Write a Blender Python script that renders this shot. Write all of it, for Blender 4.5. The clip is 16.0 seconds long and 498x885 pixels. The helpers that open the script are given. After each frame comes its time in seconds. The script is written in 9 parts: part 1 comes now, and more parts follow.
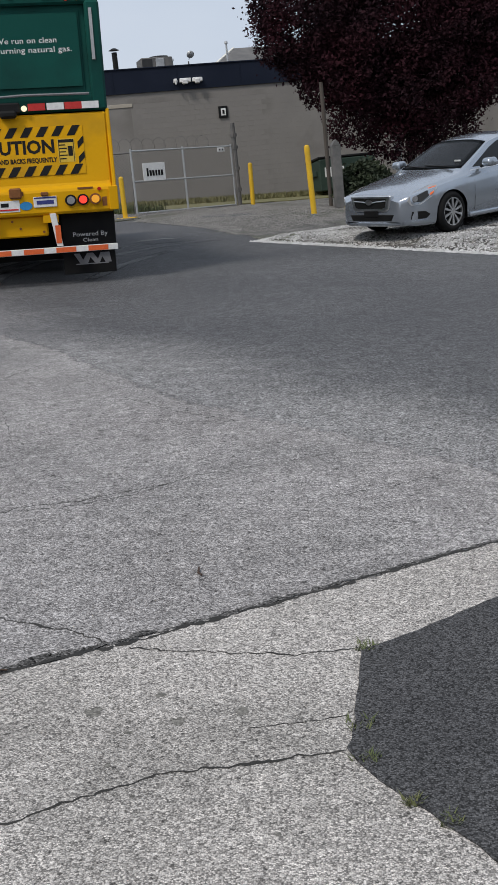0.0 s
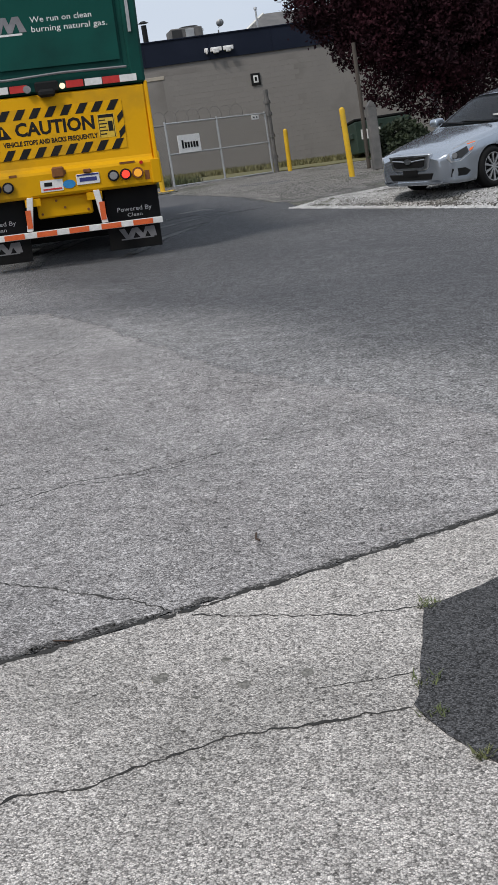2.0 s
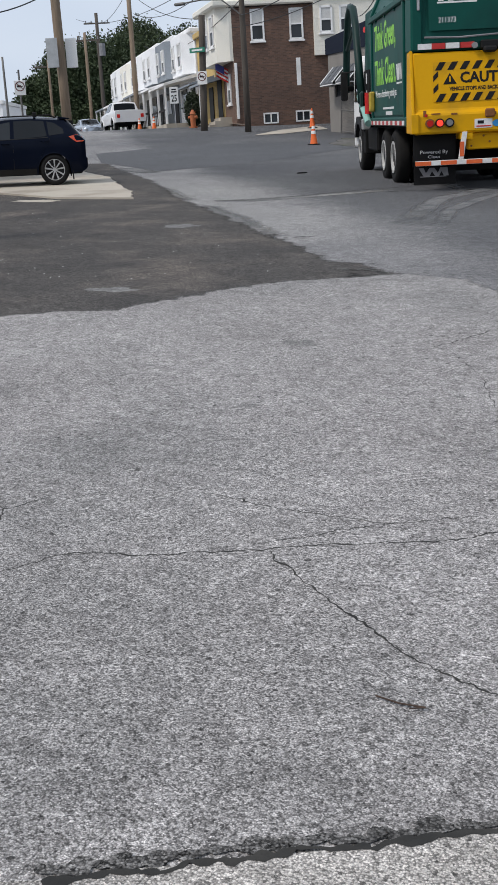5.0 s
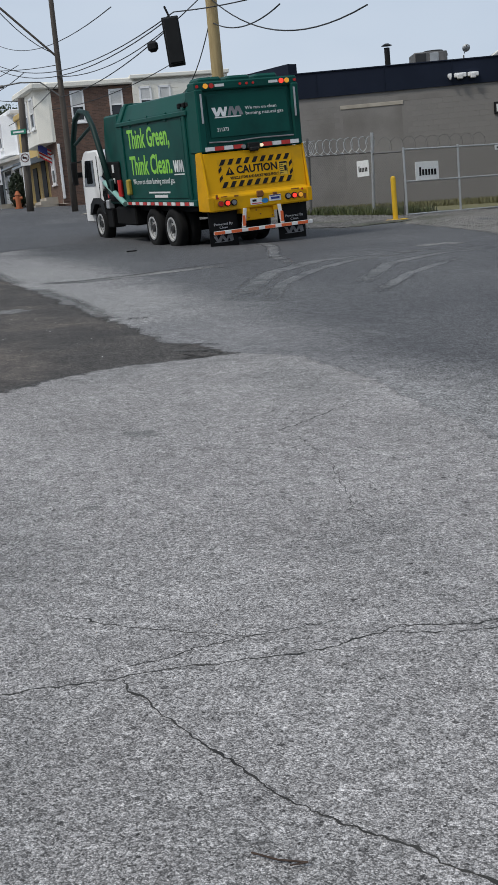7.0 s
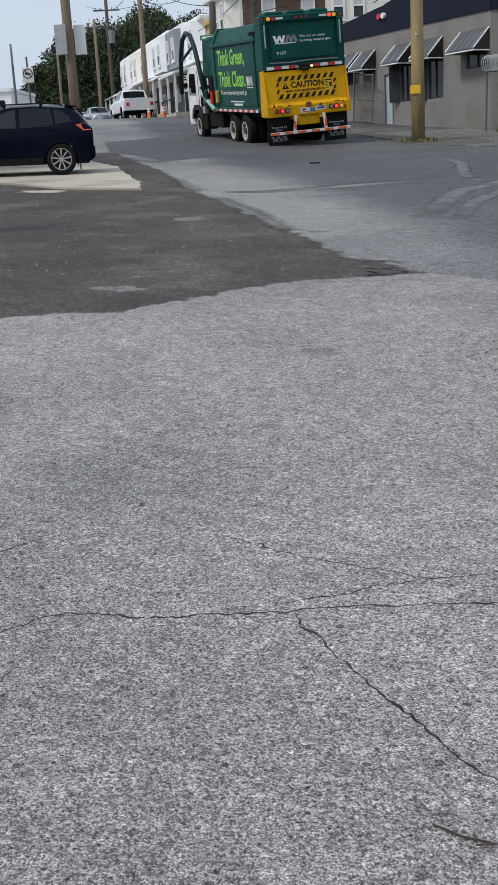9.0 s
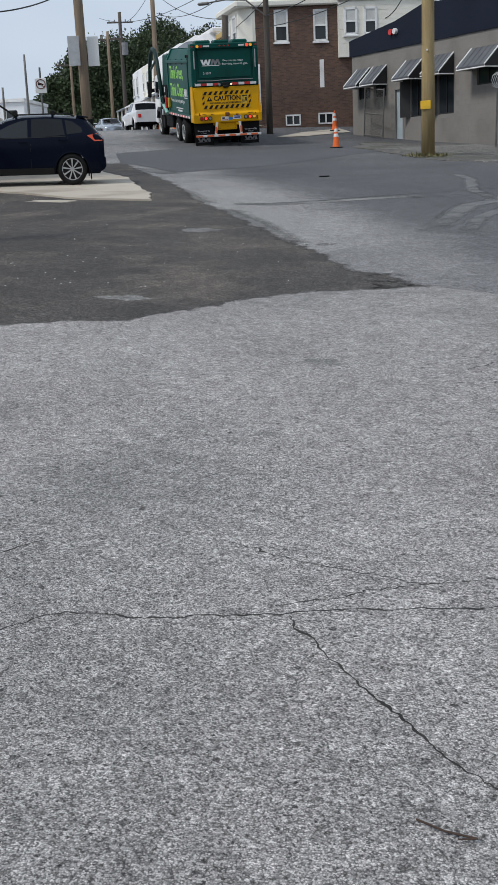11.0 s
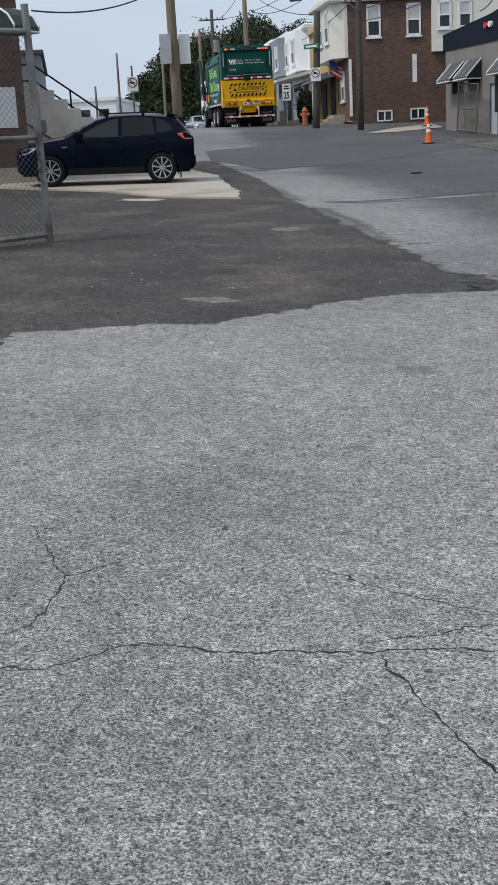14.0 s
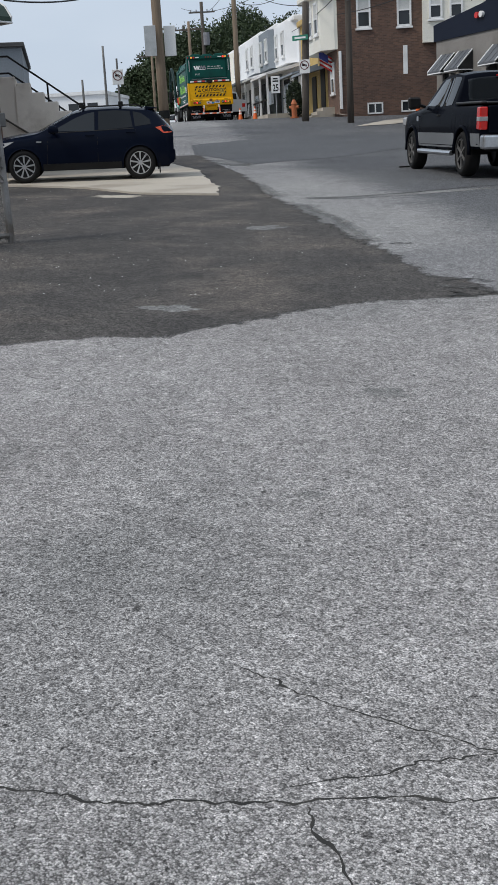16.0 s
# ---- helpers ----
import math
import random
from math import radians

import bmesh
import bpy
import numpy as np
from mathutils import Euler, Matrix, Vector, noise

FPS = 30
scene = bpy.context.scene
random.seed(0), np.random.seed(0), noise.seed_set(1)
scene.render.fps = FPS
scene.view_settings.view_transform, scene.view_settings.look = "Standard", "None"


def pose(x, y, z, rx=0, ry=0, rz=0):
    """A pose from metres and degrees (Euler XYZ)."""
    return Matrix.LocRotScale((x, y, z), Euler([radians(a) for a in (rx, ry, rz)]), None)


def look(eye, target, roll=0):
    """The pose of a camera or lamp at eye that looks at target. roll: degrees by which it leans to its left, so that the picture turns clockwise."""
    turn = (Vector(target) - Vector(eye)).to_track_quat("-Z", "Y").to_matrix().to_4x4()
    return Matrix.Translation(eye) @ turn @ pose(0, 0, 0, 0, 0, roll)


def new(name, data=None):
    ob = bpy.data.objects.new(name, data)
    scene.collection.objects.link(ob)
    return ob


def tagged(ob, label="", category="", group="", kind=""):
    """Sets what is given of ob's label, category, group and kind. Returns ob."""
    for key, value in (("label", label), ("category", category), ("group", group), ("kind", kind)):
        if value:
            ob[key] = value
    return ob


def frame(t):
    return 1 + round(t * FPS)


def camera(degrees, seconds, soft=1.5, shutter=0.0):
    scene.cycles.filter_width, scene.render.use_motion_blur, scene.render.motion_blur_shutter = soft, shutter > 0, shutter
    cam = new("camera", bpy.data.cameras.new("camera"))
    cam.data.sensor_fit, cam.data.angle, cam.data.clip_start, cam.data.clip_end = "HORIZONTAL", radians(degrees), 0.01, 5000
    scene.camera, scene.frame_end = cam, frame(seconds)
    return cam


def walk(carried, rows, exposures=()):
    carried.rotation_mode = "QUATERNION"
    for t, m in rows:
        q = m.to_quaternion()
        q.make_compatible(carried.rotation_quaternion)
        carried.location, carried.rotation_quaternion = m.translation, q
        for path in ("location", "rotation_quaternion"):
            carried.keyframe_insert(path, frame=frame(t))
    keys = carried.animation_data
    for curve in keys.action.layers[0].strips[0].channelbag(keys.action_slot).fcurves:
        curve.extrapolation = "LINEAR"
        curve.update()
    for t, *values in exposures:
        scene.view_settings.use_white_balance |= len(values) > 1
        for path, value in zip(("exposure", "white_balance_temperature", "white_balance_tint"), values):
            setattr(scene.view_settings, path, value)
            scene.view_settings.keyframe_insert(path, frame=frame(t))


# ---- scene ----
cam = camera(25.2, 16.0, soft=1.5)
PATH = [
    (0, (0.315, 1.962, 1.382), (-0.475, 11.719, -0.658), -5.9),
    (0.5, (0.304, 1.972, 1.371), (-0.616, 11.711, -0.704), -5.9),
    (1, (0.310, 1.973, 1.368), (-0.515, 11.714, -0.738), -6.9),
    (1.5, (0.315, 1.970, 1.353), (-0.325, 11.720, -0.777), -8.6),
    (2, (0.296, 1.959, 1.365), (-0.949, 11.624, -0.881), -9.1),
    (2.1, (0.299, 1.981, 1.355), (-1.346, 11.557, -1.010), -9.1),
    (2.2, (0.287, 2.017, 1.365), (-1.753, 11.489, -1.109), -8.8),
    (2.3, (0.249, 2.048, 1.387), (-2.111, 11.395, -1.273), -8.5),
    (2.5, (0.218, 2.065, 1.380), (-2.546, 11.215, -1.560), -7.6),
    (3, (0.090, 2.237, 1.443), (-3.405, 11.209, -1.257), -4.8),
    (3.5, (0.096, 2.345, 1.451), (-3.264, 11.360, -1.275), -4.3),
    (4, (0.046, 2.530, 1.449), (-3.897, 11.322, -1.225), -4.3),
    (4.2, (-0.073, 2.635, 1.425), (-4.248, 11.321, -1.245), -3.8),
    (6.3, (-0.560, 3.278, 1.513), (-4.209, 12.458, -0.292), -4.7),
    (6.5, (-0.538, 3.295, 1.506), (-3.791, 12.618, -0.329), -6.1),
    (7, (-0.555, 3.273, 1.520), (-3.429, 12.719, -0.334), -5.4),
    (7.5, (-0.661, 3.34, 1.515), (-4.254, 12.499, -0.690), -3.9),
    (8, (-0.719, 3.457, 1.482), (-4.503, 12.370, -1.017), -2.8),
    (8.5, (-0.706, 3.512, 1.484), (-4.716, 12.327, -1.011), -3.1),
    (9, (-0.733, 3.511, 1.480), (-4.957, 12.238, -0.969), -3.3),
    (9.5, (-0.734, 3.492, 1.471), (-5.034, 12.201, -0.908), -3.2),
    (11.8, (-0.639, 3.451, 1.488), (-4.983, 12.148, -0.856), -1.9),
    (12, (-0.632, 3.451, 1.502), (-5.022, 12.126, -0.838), -1.7),
    (12.5, (-0.590, 3.492, 1.501), (-5.100, 12.116, -0.799), -1.6),
    (13, (-0.583, 3.582, 1.492), (-5.803, 11.797, -0.803), -2.1),
    (13.5, (-0.694, 3.627, 1.496), (-6.135, 11.698, -0.799), -2.5),
    (14, (-0.794, 3.675, 1.495), (-5.763, 12.033, -0.840), -2.9),
    (14.5, (-0.798, 3.761, 1.481), (-5.044, 12.484, -0.945), -2.6),
    (15, (-0.755, 3.994, 1.486), (-5.520, 12.445, -0.939), -3.6),
    (15.5, (-0.871, 4.233, 1.488), (-5.723, 12.651, -0.877), -3.6),
    (16, (-0.974, 4.479, 1.505), (-5.904, 12.844, -0.885), -3.2),
]
walk(cam, [(t, look(eye, target, roll)) for t, eye, target, roll in PATH],
     exposures=[(0.0, -0.1, 6680, 12), (1.5, -0.08, 6680, 12), (2.0, -0.02, 6700, 12), (2.5, 0.13, 6720, 12.5), (3.0, 0.14, 6770, 13), (3.5, -0.1, 6780, 13), (4.0, 0.13, 6720, 13), (4.2, 0.13, 6700, 13), (6.5, -0.13, 6500, 10), (7.0, -0.15, 6500, 10), (7.5, -0.16, 6530, 10.5), (8.0, 0.18, 6560, 11), (8.5, 0.19, 6550, 11), (9.0, 0.0, 6520, 10), (9.5, -0.02, 6500, 10), (12.0, -0.07, 6500, 10), (16.0, -0.07, 6530, 10)])

# ---- world and light: a bright overcast day ----
SUN_AZ, SUN_EL = radians(215), radians(52)
world = bpy.data.worlds.new("overcast_sky")
scene.world = world
world.use_nodes = True
wt = world.node_tree
wt.nodes.clear()
w_out = wt.nodes.new("ShaderNodeOutputWorld")
w_bg = wt.nodes.new("ShaderNodeBackground")
w_mix = wt.nodes.new("ShaderNodeMix")
w_mix.data_type = "RGBA"
w_sky = wt.nodes.new("ShaderNodeTexSky")
w_sky.sky_type = "NISHITA"
w_sky.sun_disc = False
w_sky.sun_elevation, w_sky.sun_rotation = SUN_EL, SUN_AZ
w_sky.air_density, w_sky.dust_density, w_sky.ozone_density = 1.0, 3.0, 1.0
w_co = wt.nodes.new("ShaderNodeTexCoord")
w_map = wt.nodes.new("ShaderNodeMapping")
w_map.inputs["Scale"].default_value = (1.5, 1.5, 4.0)
w_noise = wt.nodes.new("ShaderNodeTexNoise")
w_noise.inputs["Scale"].default_value = 1.6
w_noise.inputs["Detail"].default_value = 4.0
w_ramp = wt.nodes.new("ShaderNodeValToRGB")
w_ramp.color_ramp.elements[0].position, w_ramp.color_ramp.elements[0].color = 0.3, (5.85, 6.95, 8.45, 1)
w_ramp.color_ramp.elements[1].position, w_ramp.color_ramp.elements[1].color = 0.75, (7.75, 8.6, 9.75, 1)
w_mix.inputs["Factor"].default_value = 0.85
wt.links.new(w_co.outputs["Generated"], w_map.inputs["Vector"])
wt.links.new(w_map.outputs[0], w_noise.inputs["Vector"])
wt.links.new(w_noise.outputs["Fac"], w_ramp.inputs["Fac"])
wt.links.new(w_sky.outputs[0], w_mix.inputs["A"])
wt.links.new(w_ramp.outputs[0], w_mix.inputs["B"])
wt.links.new(w_mix.outputs["Result"], w_bg.inputs["Color"])
w_bg.inputs["Strength"].default_value = 0.1
wt.links.new(w_bg.outputs[0], w_out.inputs["Surface"])
sun = new("sun", bpy.data.lights.new("sun", "SUN"))
sun.data.energy, sun.data.angle, sun.data.color = 2.0, radians(12), (1.0, 0.967, 0.915)
sun.matrix_world = look((math.sin(SUN_AZ) * 50, math.cos(SUN_AZ) * 50, math.tan(SUN_EL) * 50), (0, 0, 0))

# ---- materials ----
def surface(name, c1, c2, scale=3.0, rough=0.8, bump=0.15, fine=60.0, metal=0.0, speck=0.0, coat=0.0, dirt=None, dirt_scale=0.6,
            spec=0.5, stretch=(1, 1, 1), vary=0.0, mid=0.0, grit=None):
    """Two colours mixed by a coarse noise, a fine grain on top, an optional large stain, and relief from the grain."""
    m = bpy.data.materials.new(name)
    m.use_nodes = True
    nt = m.node_tree
    n, ln = nt.nodes, nt.links.new
    b = n["Principled BSDF"]
    co = n.new("ShaderNodeTexCoord")
    mp = n.new("ShaderNodeMapping")
    mp.inputs["Scale"].default_value = stretch
    ln(co.outputs["Object"], mp.inputs["Vector"])

    def noise_node(s, detail=4.0):
        t = n.new("ShaderNodeTexNoise")
        t.inputs["Scale"].default_value, t.inputs["Detail"].default_value = s, detail
        ln(mp.outputs[0], t.inputs["Vector"])
        return t

    def mix(kind, fac, a, bb):
        x = n.new("ShaderNodeMix")
        x.data_type, x.blend_type = "RGBA", kind
        for key, v in (("Factor", fac), ("A", a), ("B", bb)):
            if isinstance(v, (int, float, tuple)):
                x.inputs[key].default_value = v
            else:
                ln(v, x.inputs[key])
        return x.outputs["Result"]

    def ramp(src, lo, hi):
        r = n.new("ShaderNodeMapRange")
        r.inputs["From Min"].default_value, r.inputs["From Max"].default_value = lo, hi
        ln(src, r.inputs["Value"])
        return r.outputs[0]

    coarse, grain = noise_node(scale), noise_node(fine, 2.0)
    col = mix("MIX", ramp(coarse.outputs["Fac"], 0.3, 0.7), (*c1, 1), (*c2, 1))
    if dirt:
        col = mix("MIX", ramp(noise_node(dirt_scale, 6.0).outputs["Fac"], 0.5, 0.68), col, (*dirt, 1))
    if speck:
        v = n.new("ShaderNodeTexVoronoi")
        v.voronoi_dimensions = "2D"
        v.inputs["Scale"].default_value = fine * 1.2
        ln(mp.outputs[0], v.inputs["Vector"])
        g = n.new("ShaderNodeSeparateColor")
        ln(v.outputs["Color"], g.inputs[0])
        k = n.new("ShaderNodeMapRange")
        k.inputs["To Min"].default_value, k.inputs["To Max"].default_value = 1 - speck, 1 + speck
        ln(g.outputs[0], k.inputs["Value"])
        gap = n.new("ShaderNodeMapRange")
        gap.inputs["From Min"].default_value, gap.inputs["From Max"].default_value = 0.36, 0.66
        gap.inputs["To Min"].default_value, gap.inputs["To Max"].default_value = 1.0 + speck * 0.18, 1.0 - speck * 0.6
        ln(v.outputs["Distance"], gap.inputs["Value"])
        both = n.new("ShaderNodeMath")
        both.operation = "MULTIPLY"
        ln(k.outputs[0], both.inputs[0])
        ln(gap.outputs[0], both.inputs[1])
        cx = n.new("ShaderNodeCombineColor")
        for i in range(3):
            ln(both.outputs[0], cx.inputs[i])
        col = mix("MULTIPLY", 1.0, col, cx.outputs[0])
    k2 = n.new("ShaderNodeMapRange")
    grit = grit if grit is not None else (0.03 if spec < 0.25 and not speck or coat else 0.18)
    k2.inputs["To Min"].default_value, k2.inputs["To Max"].default_value = 1 - grit, 1 + grit
    ln(grain.outputs["Fac"], k2.inputs["Value"])
    cx2 = n.new("ShaderNodeCombineColor")
    for i in range(3):
        ln(k2.outputs[0], cx2.inputs[i])
    col = mix("MULTIPLY", 1.0, col, cx2.outputs[0])
    if mid:
        for sc, amount in ((fine * 0.45, mid), (fine * 0.2, mid * 0.55), (fine * 0.06, mid * 0.4)):
            k5 = n.new("ShaderNodeMapRange")
            k5.inputs["From Min"].default_value, k5.inputs["From Max"].default_value = 0.3, 0.7
            k5.inputs["To Min"].default_value, k5.inputs["To Max"].default_value = 1 - amount, 1 + amount
            ln(noise_node(sc, 3.0).outputs["Fac"], k5.inputs["Value"])
            cx5 = n.new("ShaderNodeCombineColor")
            for i in range(3):
                ln(k5.outputs[0], cx5.inputs[i])
            col = mix("MULTIPLY", 1.0, col, cx5.outputs[0])
    if vary:
        oi = n.new("ShaderNodeObjectInfo")
        k3 = n.new("ShaderNodeMapRange")
        k3.inputs["To Min"].default_value, k3.inputs["To Max"].default_value = 1 - vary, 1 + vary
        ln(oi.outputs["Random"], k3.inputs["Value"])
        cx3 = n.new("ShaderNodeCombineColor")
        for i in range(3):
            ln(k3.outputs[0], cx3.inputs[i])
        col = mix("MULTIPLY", 1.0, col, cx3.outputs[0])
    ln(col, b.inputs["Base Color"])
    k4 = n.new("ShaderNodeMapRange")
    k4.inputs["To Min"].default_value, k4.inputs["To Max"].default_value = max(0.02, rough - (0.03 if coat else 0.12)), min(1, rough + (0.03 if coat else 0.12))
    ln(coarse.outputs["Fac"], k4.inputs["Value"])
    ln(k4.outputs[0], b.inputs["Roughness"])
    b.inputs["Metallic"].default_value = metal
    b.inputs["Specular IOR Level"].default_value = spec
    b.inputs["Coat Weight"].default_value = coat
    b.inputs["Coat Roughness"].default_value = 0.06
    if bump:
        bp = n.new("ShaderNodeBump")
        bp.inputs["Strength"].default_value, bp.inputs["Distance"].default_value = bump, 0.01
        ln(grain.outputs["Fac"], bp.inputs["Height"])
        ln(bp.outputs[0], b.inputs["Normal"])
    return m


def dusted(m, origin, normal, reach, color, size=0.5, wobble=1.6, fine=90.0, curve=1.0):
    """Lays pale dust over a paving material, thickest along a line on the ground and thinning out over its reach."""
    nt = m.node_tree
    n, ln = nt.nodes, nt.links.new
    b = n["Principled BSDF"]
    old = b.inputs["Base Color"].links[0].from_socket
    co = n.new("ShaderNodeTexCoord")
    off = n.new("ShaderNodeVectorMath")
    off.operation = "SUBTRACT"
    off.inputs[1].default_value = (*origin, 0)
    ln(co.outputs["Object"], off.inputs[0])
    dot = n.new("ShaderNodeVectorMath")
    dot.operation = "DOT_PRODUCT"
    dot.inputs[1].default_value = (*normal, 0)
    ln(off.outputs["Vector"], dot.inputs[0])
    total = dot.outputs["Value"]
    for sc, amount in ((size, wobble), (size * 7, wobble * 0.55), (fine, 0.5)):
        t = n.new("ShaderNodeTexNoise")
        t.inputs["Scale"].default_value, t.inputs["Detail"].default_value = sc, 3.0
        ln(co.outputs["Object"], t.inputs["Vector"])
        k = n.new("ShaderNodeMapRange")
        k.clamp = False
        k.inputs["To Min"].default_value, k.inputs["To Max"].default_value = -amount, amount
        ln(t.outputs["Fac"], k.inputs["Value"])
        a = n.new("ShaderNodeMath")
        ln(total, a.inputs[0])
        ln(k.outputs[0], a.inputs[1])
        total = a.outputs[0]
    f = n.new("ShaderNodeMapRange")
    f.interpolation_type = "SMOOTHSTEP"
    f.inputs["From Min"].default_value, f.inputs["From Max"].default_value = -0.1 * reach, reach
    f.inputs["To Min"].default_value, f.inputs["To Max"].default_value = 1.0, 0.0
    ln(total, f.inputs["Value"])
    # dust keeps the stone pattern of the paving under it
    x = n.new("ShaderNodeMix")
    x.data_type, x.blend_type = "RGBA", "MULTIPLY"
    x.inputs["Factor"].default_value = 1.0
    ln(old, x.inputs["A"])
    x.inputs["B"].default_value = (*color, 1)
    x.clamp_result = False
    y = n.new("ShaderNodeMix")
    y.data_type = "RGBA"
    ln(f.outputs[0], y.inputs["Factor"])
    ln(old, y.inputs["A"])
    ln(x.outputs["Result"], y.inputs["B"])
    ln(y.outputs["Result"], b.inputs["Base Color"])
    return m


def pit_shaded(m, scale=26.0, share=0.5, depth=0.45):
    """Small pits where stones have come out of the paving, their shade painted dark."""
    nt = m.node_tree
    n, ln = nt.nodes, nt.links.new
    b = n["Principled BSDF"]
    old = b.inputs["Base Color"].links[0].from_socket
    co = n.new("ShaderNodeTexCoord")
    v = n.new("ShaderNodeTexVoronoi")
    v.voronoi_dimensions = "2D"
    v.inputs["Scale"].default_value = scale
    w = n.new("ShaderNodeTexNoise")
    w.inputs["Scale"].default_value = 120.0
    ln(co.outputs["Object"], w.inputs["Vector"])
    ad = n.new("ShaderNodeVectorMath")
    ad.operation = "MULTIPLY_ADD"
    ad.inputs[1].default_value = (0.014, 0.014, 0.0)
    ln(w.outputs["Color"], ad.inputs[0])
    ln(co.outputs["Object"], ad.inputs[2])
    ln(ad.outputs["Vector"], v.inputs["Vector"])
    s = n.new("ShaderNodeSeparateColor")
    ln(v.outputs["Color"], s.inputs[0])
    r = n.new("ShaderNodeMapRange")
    r.inputs["From Min"].default_value, r.inputs["From Max"].default_value = 1 - share, 1.0
    r.inputs["To Max"].default_value = 0.17
    ln(s.outputs[0], r.inputs["Value"])
    d = n.new("ShaderNodeMath")
    d.operation = "LESS_THAN"
    ln(v.outputs["Distance"], d.inputs[0])
    ln(r.outputs[0], d.inputs[1])
    x = n.new("ShaderNodeMix")
    x.data_type, x.blend_type = "RGBA", "MULTIPLY"
    ln(d.outputs[0], x.inputs["Factor"])
    ln(old, x.inputs["A"])
    x.inputs["B"].default_value = (depth, depth, depth, 1)
    ln(x.outputs["Result"], b.inputs["Base Color"])
    return m


def frayed(m, name, soft=0.14, rough=1.0):
    """A copy of a paving material that breaks up into crumbs where the mesh's cover runs out."""
    m = m.copy()
    m.name = name
    nt = m.node_tree
    n, ln = nt.nodes, nt.links.new
    out = next(q for q in n if q.bl_idname == "ShaderNodeOutputMaterial")
    at = n.new("ShaderNodeAttribute")
    at.attribute_name = "cover"
    total = at.outputs["Fac"]
    co = n.new("ShaderNodeTexCoord")
    for sc, amount in ((1.7, 0.9), (9.0, 0.7), (60.0, 0.6)):
        t = n.new("ShaderNodeTexNoise")
        t.inputs["Scale"].default_value, t.inputs["Detail"].default_value = sc, 3.0
        ln(co.outputs["Object"], t.inputs["Vector"])
        k = n.new("ShaderNodeMath")
        k.operation = "MULTIPLY_ADD"
        k.inputs[1].default_value, k.inputs[2].default_value = amount * rough, -0.5 * amount * rough
        ln(t.outputs["Fac"], k.inputs[0])
        a = n.new("ShaderNodeMath")
        ln(total, a.inputs[0])
        ln(k.outputs[0], a.inputs[1])
        total = a.outputs[0]
    r = n.new("ShaderNodeMapRange")
    r.inputs["From Min"].default_value, r.inputs["From Max"].default_value = 0.5 - soft, 0.5 + soft
    ln(total, r.inputs["Value"])
    tr = n.new("ShaderNodeBsdfTransparent")
    mx = n.new("ShaderNodeMixShader")
    ln(r.outputs[0], mx.inputs[0])
    ln(tr.outputs[0], mx.inputs[1])
    ln(n["Principled BSDF"].outputs[0], mx.inputs[2])
    ln(mx.outputs[0], out.inputs["Surface"])
    return m


def glass(name, tint=(0.02, 0.025, 0.03), rough=0.04):
    m = bpy.data.materials.new(name)
    m.use_nodes = True
    b = m.node_tree.nodes["Principled BSDF"]
    b.inputs["Base Color"].default_value = (*tint, 1)
    b.inputs["Roughness"].default_value = rough
    b.inputs["Specular IOR Level"].default_value = 0.35
    return m


def lamp(name, color, power):
    m = bpy.data.materials.new(name)
    m.use_nodes = True
    b = m.node_tree.nodes["Principled BSDF"]
    b.inputs["Base Color"].default_value = (*color, 1)
    b.inputs["Roughness"].default_value = 0.2
    b.inputs["Emission Color"].default_value = (*color, 1)
    b.inputs["Emission Strength"].default_value = power
    return m


M_LOT = pit_shaded(surface("worn_asphalt", (0.286, 0.273, 0.266), (0.362, 0.348, 0.34), 0.9, 0.92, 0.8, 165, speck=0.64, dirt=(0.235, 0.23, 0.225), dirt_scale=0.5, spec=0.2, mid=0.42), 30.0, 0.5, 0.36)
pit_shaded(M_LOT, 13.0, 0.18, 0.42)
M_APRON = pit_shaded(surface("bleached_asphalt", (0.395, 0.372, 0.345), (0.475, 0.448, 0.42), 1.2, 0.92, 0.8, 165, speck=0.62, mid=0.28, dirt=(0.285, 0.272, 0.252), dirt_scale=0.8, spec=0.25), 24.0, 0.45, 0.4)
M_ROAD = dusted(surface("road_asphalt", (0.082, 0.083, 0.088), (0.12, 0.121, 0.125), 0.35, 0.88, 0.35, 110, speck=0.75, mid=0.36, dirt=(0.13, 0.131, 0.133), dirt_scale=0.16, spec=0.22), (1.07, 7.21), (0.816, 0.577), 1.35, (2.2, 2.14, 2.04), 0.5, 0.7)
M_EDGE = surface("road_edge_asphalt", (0.15, 0.15, 0.147), (0.23, 0.225, 0.215), 0.5, 0.9, 0.4, 80, speck=0.6, mid=0.25, dirt=(0.12, 0.12, 0.12), dirt_scale=0.35, spec=0.3)
M_PATCH = surface("dark_asphalt", (0.05, 0.046, 0.043), (0.083, 0.076, 0.07), 0.9, 0.9, 0.5, 100, speck=0.85, mid=0.42, dirt=(0.118, 0.102, 0.089), dirt_scale=1.1, spec=0.3)
M_SEAL = surface("fresh_asphalt", (0.06, 0.06, 0.062), (0.085, 0.085, 0.086), 0.8, 0.85, 0.8, 150, speck=0.8, mid=0.16, spec=0.3)
M_CRACK = surface("crack_dirt", (0.012, 0.012, 0.011), (0.04, 0.038, 0.034), 6, 0.95, 0.3, 70)
M_CONC = surface("concrete", (0.41, 0.365, 0.3), (0.48, 0.435, 0.365), 0.8, 0.9, 0.25, 70, dirt=(0.31, 0.27, 0.22), dirt_scale=0.9)
M_GRAVEL = surface("gravel_bed", (0.085, 0.08, 0.072), (0.15, 0.143, 0.132), 0.8, 0.95, 0.9, 24, speck=0.9, mid=0.4, dirt=(0.075, 0.078, 0.05), dirt_scale=0.5)
